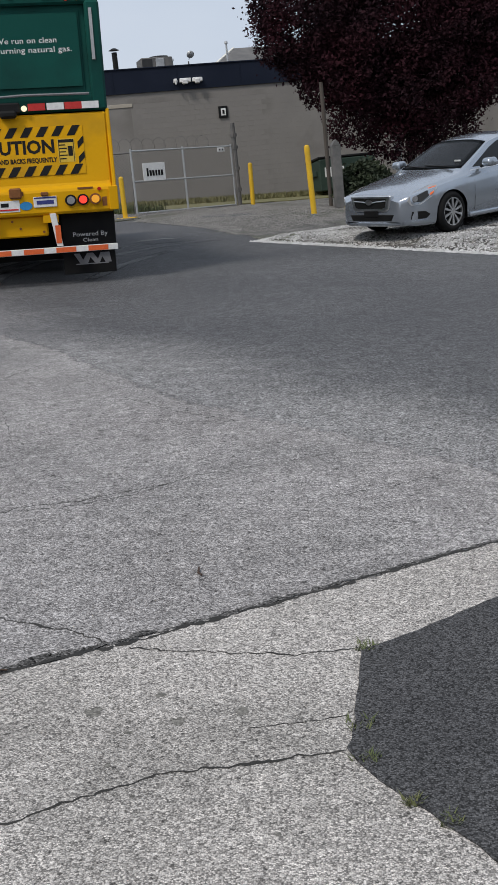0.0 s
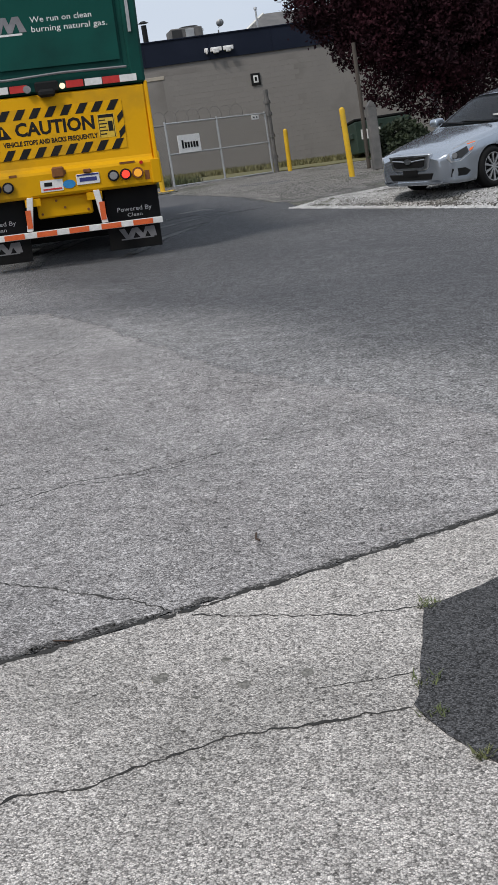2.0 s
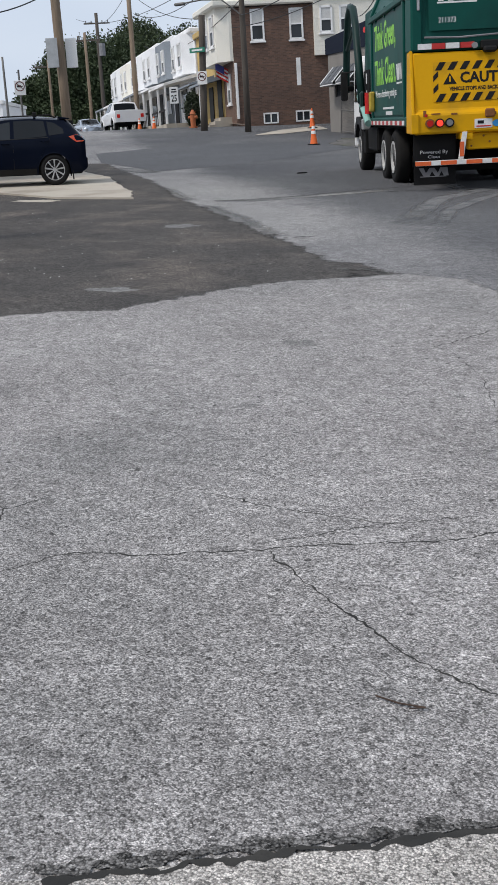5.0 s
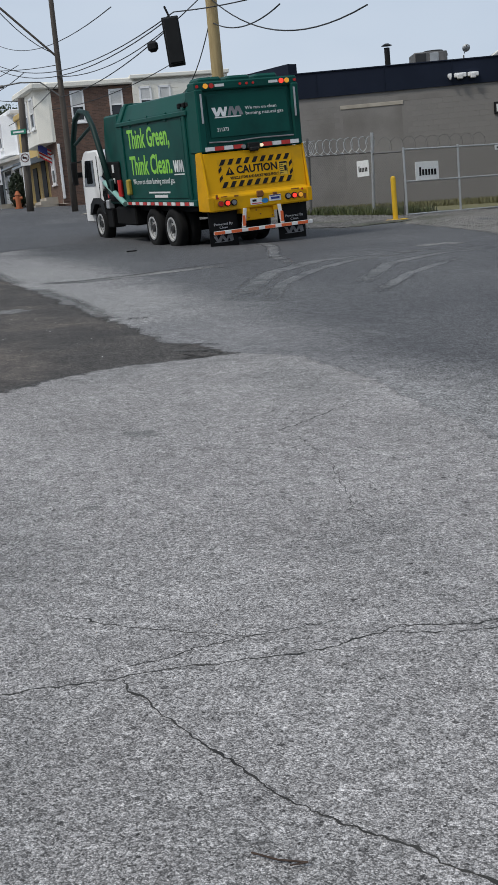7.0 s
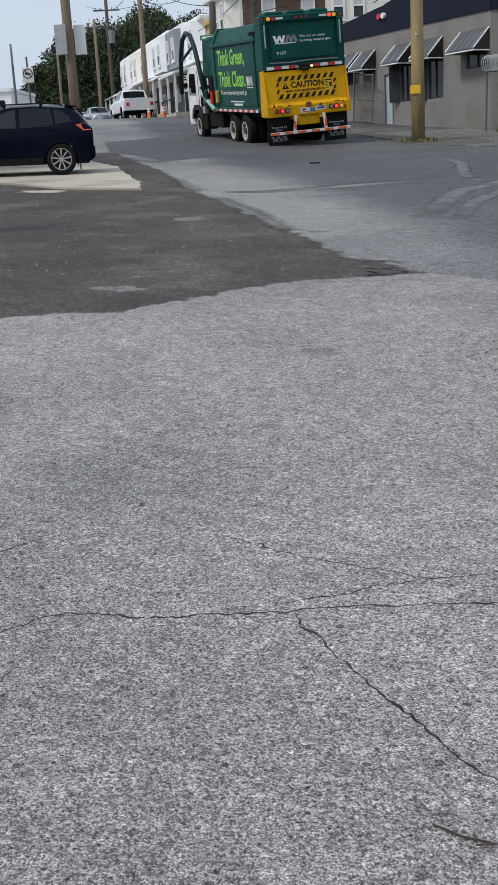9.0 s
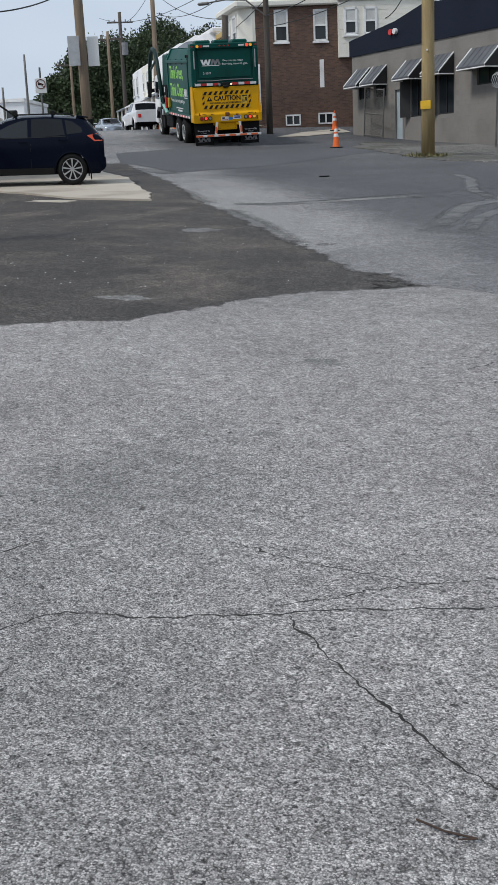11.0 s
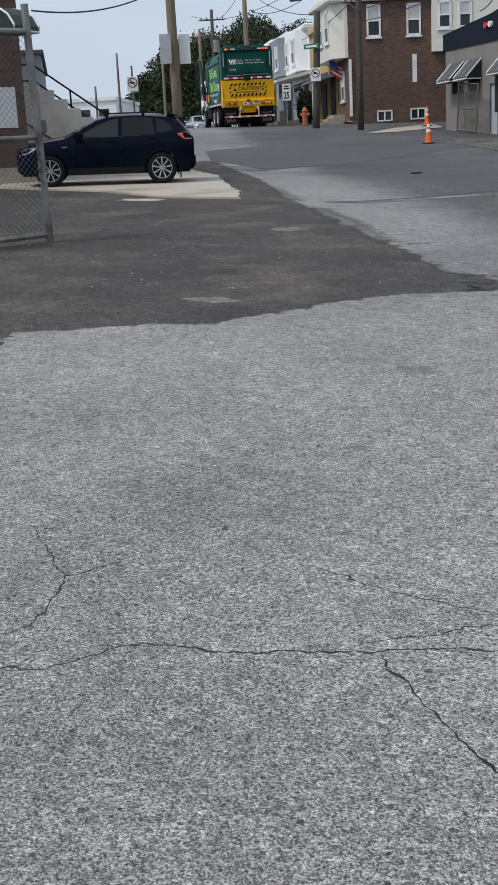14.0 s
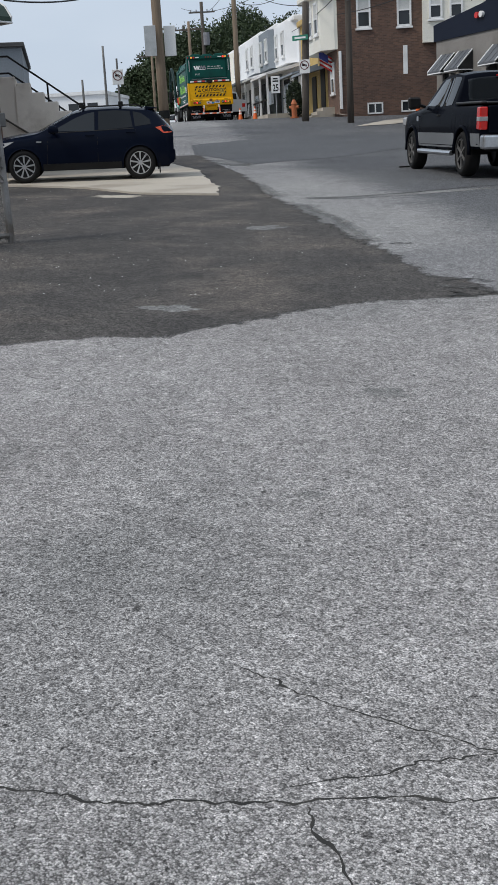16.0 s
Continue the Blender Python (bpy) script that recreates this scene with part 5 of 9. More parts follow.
for k in range(6):
    L = 8.6 + k * 5.0
    far, near = (-25.7 - 0.64 * (L + 5), 57.2 + 0.77 * (L + 5)), (-25.7 - 0.64 * L, 57.2 + 0.77 * L)
    zz = ground_z(*near) + 0.2
    rowhouse(facing(*far, *near), (M_WHITEST, M_GREYSID, M_WHITEST, M_WHITEST, M_CREAM, M_WHITEST)[k], zz, 5.0, (M_WHITE, M_WHITE, M_GREYSID)[k % 3])
ochre = thing("ochre_house", "ochre sided narrow house between the rowhouses", "house", facing(-31.2, 63.8, -28.5, 60.55), kind="structure")
part("wall", box(0, 4.2, 0.1, 6, 2.6, 9.1), M_YELLOWH, ochre)
part("cornice", box(-0.05, 4.2, -0.1, 0.4, 9.0, 9.3, 0.04), M_YELLOWH, ochre)
sash(ochre, 1.2, 2.1, 6.9, 8.4, y=0.1)
part("front_door", box(2.6, 3.5, 0.04, 0.1, 4.1, 6.1), M_BLACKW, ochre)
part("porch_roof", prism([(0.1, 6.7), (-1.4, 6.3), (-1.4, 6.2), (0.1, 6.5)], 0.0, 4.2, "x"), M_GREYSID, ochre)

# ---- the refuse lorry: origin on the ground under the middle of its rear bumper, +y ahead ----
def tyre_mesh(r, w, seg=28, inner=0.56):
    """A tyre with a rounded shoulder and open middle, axle along x."""
    bm = bmesh.new()
    prof = [(-w / 2, r * inner), (-w / 2, r * 0.86), (-w / 2 + 0.035, r * 0.97), (-w / 4, r), (w / 4, r), (w / 2 - 0.035, r * 0.97), (w / 2, r * 0.86), (w / 2, r * inner)]
    rings = []
    for k in range(seg):
        a = 2 * math.pi * k / seg
        rings.append([bm.verts.new((x, q * math.cos(a), q * math.sin(a))) for x, q in prof])
    for k in range(seg):
        a, b = rings[k], rings[(k + 1) % seg]
        for i in range(len(prof)):
            j = (i + 1) % len(prof)
            bm.faces.new((a[i], a[j], b[j], b[i]))
    bmesh.ops.recalc_face_normals(bm, faces=bm.faces)
    return bm


def wheel(parent, x, y, r, w, out, material, spokes=0, name="wheel", rim_label=""):
    """out: +1 or -1, the side on which the rim shows."""
    t = part(name, tyre_mesh(r, w, 28, 0.68 if spokes else 0.56), M_TYRE, parent, m=pose(x, y, r), smooth=True)
    bm = rod((-w * 0.3, 0, 0), (w * 0.3, 0, 0), r * (0.7 if spokes else 0.6), seg=24)
    if spokes:
        part("rim", bm, M_BLACK, t)
        s = bmesh.new()
        for k in range(spokes):
            merge(s, prism([(-0.011, r * 0.08), (0.011, r * 0.08), (0.021, r * 0.68), (-0.021, r * 0.68)], -0.012, 0.012), pose(out * w * 0.42, 0, 0) @ pose(0, 0, 0, 360 * k / spokes))
        merge(s, tyre_mesh_ring(r * 0.7, r * 0.64, 0.03, out * w * 0.42))
        rod((out * w * 0.3, 0, 0), (out * w * 0.47, 0, 0), r * 0.13, seg=14, bm=s)
        part("spokes", s, material, t)
    else:
        part("rim", bm, material, t, rim_label)
        s = rod((out * w * 0.3, 0, 0), (out * w * 0.5, 0, 0), r * 0.2, r * 0.17, 14)
        for k in range(10):
            a = 2 * math.pi * k / 10
            rod((out * w * 0.3, r * 0.34 * math.cos(a), r * 0.34 * math.sin(a)), (out * w * 0.34, r * 0.34 * math.cos(a), r * 0.34 * math.sin(a)), 0.016, seg=6, bm=s)
        part("hub", s, M_DKPLAST, t)
        part("rim_lip", tyre_mesh_ring(r * 0.58, r * 0.5, 0.05, out * w * 0.46), material, t)
    return t


def tyre_mesh_ring(r1, r0, w, x, seg=24):
    bm = bmesh.new()
    rings = []
    for k in range(seg):
        a = 2 * math.pi * k / seg
        rings.append([bm.verts.new((x + dx, q * math.cos(a), q * math.sin(a))) for dx, q in ((-w / 2, r0), (-w / 2, r1), (w / 2, r1), (w / 2, r0))])
    for k in range(seg):
        a, b = rings[k], rings[(k + 1) % seg]
        for i in range(4):
            bm.faces.new((a[i], a[(i + 1) % 4], b[(i + 1) % 4], b[i]))
    bmesh.ops.recalc_face_normals(bm, faces=bm.faces)
    return bm


lorry = thing("refuse_lorry", "green and yellow front-loading refuse lorry with a white cab", "lorry")
lorry.scale = (1.035, 1.035, 1.0)
R_ = lorry
BACK = pose(0, 0, 0, 90, 0, 0)          # writing that faces rearwards
# chassis
part("chassis_rail", box(-0.5, -0.36, 0.3, 8.9, 0.75, 1.0), M_CHASSIS, R_)
part("chassis_rail", box(0.36, 0.5, 0.3, 8.9, 0.75, 1.0), M_CHASSIS, R_)
part("underbody", box(-1.05, 1.05, 0.9, 6.8, 0.95, 1.12), M_CHASSIS, R_)
part("axle_beam", rod((-1.0, 2.3, 0.5), (1.0, 2.3, 0.5), 0.09), M_CHASSIS, R_)
part("axle_beam", rod((-1.0, 3.65, 0.5), (1.0, 3.65, 0.5), 0.09), M_CHASSIS, R_)
part("axle_beam", rod((-1.0, 8.1, 0.5), (1.0, 8.1, 0.5), 0.08), M_CHASSIS, R_)
WHEELS = []
for y in (2.3, 3.65):
    for s in (-1, 1):
        WHEELS.append(wheel(R_, s * 1.1, y, 0.52, 0.27, s, M_RIM))
        WHEELS.append(wheel(R_, s * 0.78, y, 0.52, 0.27, s, M_RIM))
for s in (-1, 1):
    WHEELS.append(wheel(R_, s * 1.06, 8.1, 0.53, 0.3, s, M_RIM))
# packer body: chamfered section
SEC = [(-1.22, 1.12), (1.22, 1.12), (1.24, 1.4), (1.24, 3.3), (1.05, 3.72), (-1.05, 3.72), (-1.24, 3.3), (-1.24, 1.4)]
part("body", prism(SEC, 0.32, 5.6, "y", 0.03), M_GREEN, R_)
for y in (0.75, 5.2):
    part("body_rib", prism([(x * 1.035, 1.1 + (z - 1.1) * 1.02) for x, z in SEC], y - 0.09, y + 0.09, "y", 0.02), M_GREEN, R_)
for s in (-1, 1):
    part("top_rail", box(min(s * 1.2, s * 1.3), max(s * 1.2, s * 1.3), 0.5, 5.5, 3.18, 3.3, 0.02), M_GREEN, R_)
    part("lower_rail", box(min(s * 1.2, s * 1.28), max(s * 1.2, s * 1.28), 0.4, 5.6, 1.1, 1.26, 0.02), M_GREEN, R_)
    for k in range(17):
        part("side_reflector", box(min(s * 1.281, s * 1.287), max(s * 1.281, s * 1.287), 0.6 + k * 0.29, 0.86 + k * 0.29, 1.12, 1.2), M_REFLR if k % 2 else M_REFLW, R_)
    part("side_channel", box(min(s * 1.2, s * 1.245), max(s * 1.2, s * 1.245), 0.9, 5.1, 3.06, 3.13, 0.01), M_CHASSIS, R_)
    for y in (0.35, 0.62, 0.89):
        part("side_slot", box(min(s * 1.2, s * 1.275), max(s * 1.2, s * 1.275), y, y + 0.16, 3.36, 3.48, 0.02), M_CHASSIS, R_)
    for y in (1.9, 3.2, 4.5):
        part("side_rib", box(min(s * 1.23, s * 1.27), max(s * 1.23, s * 1.27), y - 0.05, y + 0.05, 3.13, 3.34, 0.01), M_GREEN, R_)
    # hoses, valves and a red extinguisher on the front bulkhead
    for q in range(3):
        part("hose", tube([(s * 1.22, 7.1 + 0.1 * q, 0.95), (s * 1.27, 7.15 + 0.1 * q, 1.4), (s * 1.24, 7.1 + 0.12 * q, 1.9), (s * 1.15, 7.05, 2.3)], 0.022, 6), M_BLACK, R_)
    part("extinguisher", rod((s * 1.3, 5.66, 1.35), (s * 1.3, 5.66, 1.8), 0.07, seg=10), M_RED, R_, "red fire extinguisher")
    part("valve_box", box(min(s * 1.1, s * 1.28), max(s * 1.1, s * 1.28), 6.95, 7.2, 1.0, 1.25, 0.02), M_GALV, R_)
for x in (-0.7, 0.0, 0.7):
    part("roof_hatch", box(x - 0.28, x + 0.28, 0.3, 0.9, 3.78, 3.98, 0.05), M_GREEN, R_)
# hopper at the front
part("hopper", prism([(5.6, 1.12), (7.0, 1.12), (7.0, 2.6), (6.75, 3.55), (5.6, 3.55)], -1.2, 1.2, "x", 0.05), M_GREEN, R_)
part("hopper_opening", box(-1.05, 1.05, 5.7, 6.65, 3.55, 3.58), M_CHASSIS, R_)
for s in (-1, 1):
    part("hopper_panel", box(min(s * 1.2, s * 1.25), max(s * 1.2, s * 1.25), 5.75, 6.85, 1.2, 2.3, 0.03), M_CHASSIS, R_)
    part("side_light", box(min(s * 1.25, s * 1.27), max(s * 1.25, s * 1.27), 6.9, 6.96, 1.3, 1.42), L_REDD, R_)
    part("notice", box(min(s * 1.25, s * 1.256), max(s * 1.25, s * 1.256), 6.2, 6.36, 2.0, 2.22), M_REFLW, R_)
    part("notice", box(min(s * 1.25, s * 1.256), max(s * 1.25, s * 1.256), 6.2, 6.36, 1.7, 1.86), M_REFLW, R_)
    part("notice", box(min(s * 1.25, s * 1.256), max(s * 1.25, s * 1.256), 6.55, 6.75, 1.5, 1.75), M_REFLW, R_)
    part("fuel_box", box(min(s * 0.75, s * 1.2), max(s * 0.75, s * 1.2), 5.0, 6.6, 0.55, 1.05, 0.04), M_CHASSIS, R_)
    part("step_box", box(min(s * 0.85, s * 1.22), max(s * 0.85, s * 1.22), 6.9, 7.4, 0.45, 1.0, 0.03), M_CHASSIS, R_)
    # lifting arm: up behind the cab, over it and down in front
    x = s * 1.36
    arm = part("lift_arm", tube([(x, 6.3, 1.6), (x, 6.85, 2.6), (x, 7.25, 3.3), (x, 7.7, 3.72), (x, 8.3, 3.82), (x, 8.9, 3.6), (x, 9.35, 3.0), (x, 9.6, 2.2), (x, 9.65, 1.9)], 0.085, 8), M_ARM, R_, smooth=True)
    part("arm_plate", box(x - 0.05, x + 0.05, 6.05, 6.5, 1.35, 1.85, 0.05), M_ARM, R_)
    part("arm_stay", rod((x, 7.35, 3.36), (x, 9.2, 2.9), 0.05, seg=8), M_ARM, R_)
    part("ram", rod((x - s * 0.02, 5.3, 1.15), (x - s * 0.02, 6.85, 1.75), 0.075), M_GREENL, R_, "pale green hydraulic ram")
    part("ram_rod", rod((x - s * 0.02, 6.85, 1.75), (x - s * 0.02, 7.2, 1.9), 0.04), M_CHROME, R_)
part("fork_bar", rod((-1.36, 9.6, 2.0), (1.36, 9.6, 2.0), 0.08), M_CHASSIS, R_)
# cab
part("cab", prism([(7.62, 1.1), (7.62, 2.5), (7.8, 2.68), (9.0, 2.68), (9.35, 2.45), (9.5, 1.6), (9.5, 0.55), (8.8, 0.55), (8.72, 0.95), (8.4, 1.14), (7.8, 1.14)], -1.2, 1.2, "x", 0.05), M_WHITE, R_)
part("engine_tower", box(-1.12, 1.12, 6.98, 7.62, 0.8, 2.25, 0.04), M_CHASSIS, R_)
for s in (-1, 1):
    part("cab_window", prism([(8.2, 1.65), (8.2, 2.4), (8.95, 2.4), (9.25, 1.65)], min(s * 1.19, s * 1.215), max(s * 1.19, s * 1.215), "x"), M_CARGLASS, R_)
    part("cab_door_edge", box(min(s * 1.2, s * 1.212), max(s * 1.2, s * 1.212), 7.82, 7.86, 1.2, 2.5), M_DKPLAST, R_)
    part("mirror", box(min(s * 1.35, s * 1.52), max(s * 1.35, s * 1.52), 9.35, 9.45, 1.7, 2.4, 0.03), M_BLACK, R_)
    part("mirror_arm", rod((s * 1.2, 9.3, 2.4), (s * 1.45, 9.4, 2.35), 0.02, seg=6), M_BLACK, R_)
    part("wheel_arch", prism([(7.35, 0.85), (7.5, 1.15), (7.85, 1.3), (8.4, 1.3), (8.75, 1.1), (8.9, 0.8), (8.75, 0.8), (8.35, 1.12), (7.85, 1.12), (7.5, 0.85)], min(s * 1.1, s * 1.26), max(s * 1.1, s * 1.26), "x"), M_BLACK, R_)
part("windscreen", prism([(9.02, 2.66), (9.37, 2.4), (9.515, 1.55), (9.4, 1.5)], -1.05, 1.05, "x"), M_CARGLASS, R_)
# tailgate: green upper face, yellow lower body
part("tailgate_frame", prism([(0.42, 2.3), (0.42, 3.78), (0.02, 3.78), (-0.1, 2.3)], -1.25, 1.25, "x", 0.03), M_GREEN, R_)
part("tailgate_panel", prism([(-0.03, 2.52), (0.05, 3.6), (0.0, 3.6), (-0.09, 2.52)], -1.02, 1.02, "x", 0.01), M_GREEN, R_)
part("top_light_bar", box(-1.26, 1.26, -0.08, 0.35, 3.66, 3.86, 0.03), M_GREEN, R_)
for s in (-1, 1):
    part("tailgate_post", box(min(s * 1.08, s * 1.27), max(s * 1.08, s * 1.27), -0.12, 0.5, 2.3, 3.7, 0.03), M_GREEN, R_)
    part("post_strip", box(min(s * 1.13, s * 1.17), max(s * 1.13, s * 1.17), -0.135, -0.12, 2.95, 3.6), M_GALV, R_)
    part("corner_light", rod((s * 1.2, -0.08, 3.76), (s * 1.2, -0.1, 3.76), 0.035), L_REDD, R_)
    part("top_amber_light", rod((s * 1.0, -0.08, 3.76), (s * 1.0, -0.11, 3.76), 0.055, seg=14), L_AMBER, R_)
    part("top_red_light", rod((s * 0.86, -0.08, 3.76), (s * 0.86, -0.11, 3.76), 0.055, seg=14), L_RED if s > 0 else L_REDD, R_)
    part("top_reflector", box(s * 0.66 - 0.11, s * 0.66 + 0.11, -0.095, -0.08, 3.73, 3.79), M_REFLW, R_)
for x in (-0.16, 0.0, 0.16):
    part("marker_light", rod((x, -0.08, 3.76), (x, -0.1, 3.76), 0.03), L_REDD, R_)
part("seam_trim", tube([(-1.05, -0.13, 2.52), (-0.5, -0.135, 2.5), (0.2, -0.135, 2.53), (1.05, -0.13, 2.52)], 0.018, 6), M_GREYTXT, R_)
for k, x in enumerate((-1.05, -0.83, -0.6, -0.36, 0.36, 0.6, 0.83, 1.05)):
    part("band_reflector", box(x - 0.11, x + 0.11, -0.145, -0.1, 2.33, 2.42), M_REFLW if k % 2 == (0 if x < 0 else 1) else M_REFLR, R_)
part("camera_bracket", box(-0.15, 0.15, -0.2, -0.1, 2.3, 2.44, 0.02), M_BLACK, R_)
part("camera_pod", box(-0.12, 0.1, -0.26, -0.12, 2.24, 2.34, 0.03), M_BLACK, R_)
part("work_light", rod((0.2, -0.14, 2.36), (0.2, -0.19, 2.36), 0.038, seg=14), L_WHITE, R_)
part("work_light_off", rod((-0.25, -0.14, 2.36), (-0.25, -0.19, 2.36), 0.05, seg=14), M_LENS, R_)
part("yellow_tailgate", prism([(0.3, 0.96), (0.3, 2.28), (-0.12, 2.28), (-0.22, 1.35), (-0.3, 1.28), (-0.3, 0.98), (-0.26, 0.96)], -1.24, 1.24, "x", 0.02), M_TYEL, R_)
for s in (-1, 1):
    part("side_wing", prism([(0.3, 0.98), (0.3, 1.3), (0.2, 2.3), (-0.1, 2.32), (-0.3, 1.3), (-0.3, 0.98)], min(s * 1.24, s * 1.29), max(s * 1.24, s * 1.29), "x", 0.012), M_TYEL, R_)
    part("wing_edge", box(min(s * 1.18, s * 1.3), max(s * 1.18, s * 1.3), -0.33, -0.27, 0.98, 1.3, 0.01), M_TYEL, R_)
part("tow_plate", box(-0.36, 0.36, -0.2, -0.05, 0.68, 0.96, 0.02), M_TYEL, R_)
for x, z in ((-0.3, 0.74), (0.3, 0.74), (0.0, 0.8), (-0.1, 0.9)):
    part("bolt", rod((x, -0.2, z), (x, -0.215, z), 0.018, seg=6), M_RUST, R_)
# warning panel on the yellow face, tilted with it
FACE = pose(0, -0.176, 1.8, 90 - 6.2, 0, 0)
panel = part("warning_panel", box(-0.92, 0.92, -0.32, 0.32, 0.0, 0.004), M_TYEL, R_, m=FACE)
st = []
for row in (0.255, -0.255):
    for k in range(9):
        x = -0.84 + k * 0.2
        st.append([(x - 0.05, row - 0.065), (x + 0.05, row - 0.065), (x + 0.13, row + 0.065), (x + 0.03, row + 0.065)])
for x in (-0.88, 0.88):
    for k in range(2):
        z = -0.12 + k * 0.2
        st.append([(x - 0.04, z - 0.07), (x + 0.04, z + 0.01), (x + 0.04, z + 0.1), (x - 0.04, z + 0.02)])
for q in st:
    part("hazard_stripe", prism(q, 0.004, 0.008, "z"), M_BLACK, panel)
writing("lettering", "CAUTION", 0.24, M_BLACK, panel, pose(0.03, 0.05, 0.005), 1.02, bold=0.008)
writing("lettering", "VEHICLE STOPS AND BACKS FREQUENTLY", 0.085, M_BLACK, panel, pose(-0.05, -0.12, 0.005), 1.22, bold=0.003)
part("warning_triangle", prism([(-0.76, -0.04), (-0.54, -0.04), (-0.65, 0.14)], 0.004, 0.008, "z"), M_BLACK, panel)
part("triangle_mark", prism([(-0.665, 0.0), (-0.635, 0.0), (-0.64, 0.09), (-0.66, 0.09)], 0.008, 0.011, "z"), M_TYEL, panel)
pl = part("small_notice", box(0.58, 0.8, -0.16, 0.15, 0.004, 0.007), M_GOLD, panel)
part("notice_heading", box(0.59, 0.79, 0.1, 0.14, 0.007, 0.009), M_BLACK, pl)
for k in range(5):
    part("notice_bar", box(0.6, 0.68 + 0.02 * (k % 2), 0.06 - k * 0.045, 0.075 - k * 0.045, 0.007, 0.009), M_BLACK, pl)
part("notice_mark", box(0.71, 0.77, -0.08, 0.05, 0.007, 0.009), M_BLACK, pl)
for x in (0.59, 0.78):
    part("notice_edge", box(x, x + 0.008, -0.155, 0.14, 0.007, 0.009), M_BLACK, pl)
# lamps on the lower yellow band
LB = pose(0, -0.302, 1.14, 90, 0, 0)
for s in (-1, 1):
    for k, (x, mm) in enumerate(((0.68, M_LENS), (0.84, L_RED), (1.0, L_AMBER))):
        if s < 0 and k == 2:
            mm = L_REDD
        lp = part("tail_lamp", rod((s * x, -0.3, 1.14), (s * x, -0.335, 1.14), 0.075, seg=16), M_RUST if k == 2 else M_BLACK, R_)
        part("lens", rod((s * x, -0.335, 1.14), (s * x, -0.35, 1.14), 0.052, seg=16), mm if not (s < 0 and k == 0) else M_GREYTXT, lp)
    part("marker_light", rod((s * 1.06, -0.3, 1.27), (s * 1.06, -0.315, 1.27), 0.025), L_REDD, R_)
plate = part("number_plate", box(0.2, 0.5, -0.315, -0.3, 1.07, 1.21, 0.005), M_REFLW, R_, "white and blue registration plate")
part("plate_bar", box(0.24, 0.46, -0.319, -0.315, 1.11, 1.16), M_FLAGB, plate)
part("plate_band", box(0.21, 0.49, -0.319, -0.315, 1.185, 1.205), M_FLAGB, plate)
part("plate_lamp", box(0.3, 0.4, -0.34, -0.3, 1.22, 1.27, 0.01), M_RUST, R_)
part("sticker", box(-0.27, 0.02, -0.306, -0.3, 1.03, 1.18), M_REFLW, R_, "white sticker on the tailgate")
part("sticker_mark", box(-0.22, -0.12, -0.31, -0.306, 1.1, 1.15), M_BLACK, R_)
part("sticker_mark", box(-0.24, 0.0, -0.31, -0.306, 1.05, 1.07), M_RED, R_)
bm = bmesh.new()
bmesh.ops.create_cone(bm, cap_ends=True, segments=18, radius1=0.075, radius2=0.075, depth=0.006)
bmesh.ops.scale(bm, vec=(1.1, 0.75, 1), verts=bm.verts)
part("blue_badge", bm, surface("badge_blue", (0.02, 0.22, 0.5), (0.03, 0.26, 0.55), 4, 0.4, 0.0), R_, m=pose(0.1, -0.304, 1.1, 90, 0, 0))
part("catch", box(-0.1, 0.06, -0.34, -0.28, 1.2, 1.34, 0.02), M_RUST, R_, "rusty tailgate catch")
for x, z, w, h in ((-1.08, 1.3, 0.05, 0.1), (-0.6, 1.28, 0.1, 0.03), (1.12, 1.1, 0.06, 0.12), (0.88, 1.29, 0.2, 0.025), (-0.9, 1.29, 0.15, 0.02), (0.05, 1.26, 0.06, 0.05)):
    part("rust_streak", box(x - w / 2, x + w / 2, -0.304, -0.3, z - h / 2, z + h / 2), M_RUST, R_)
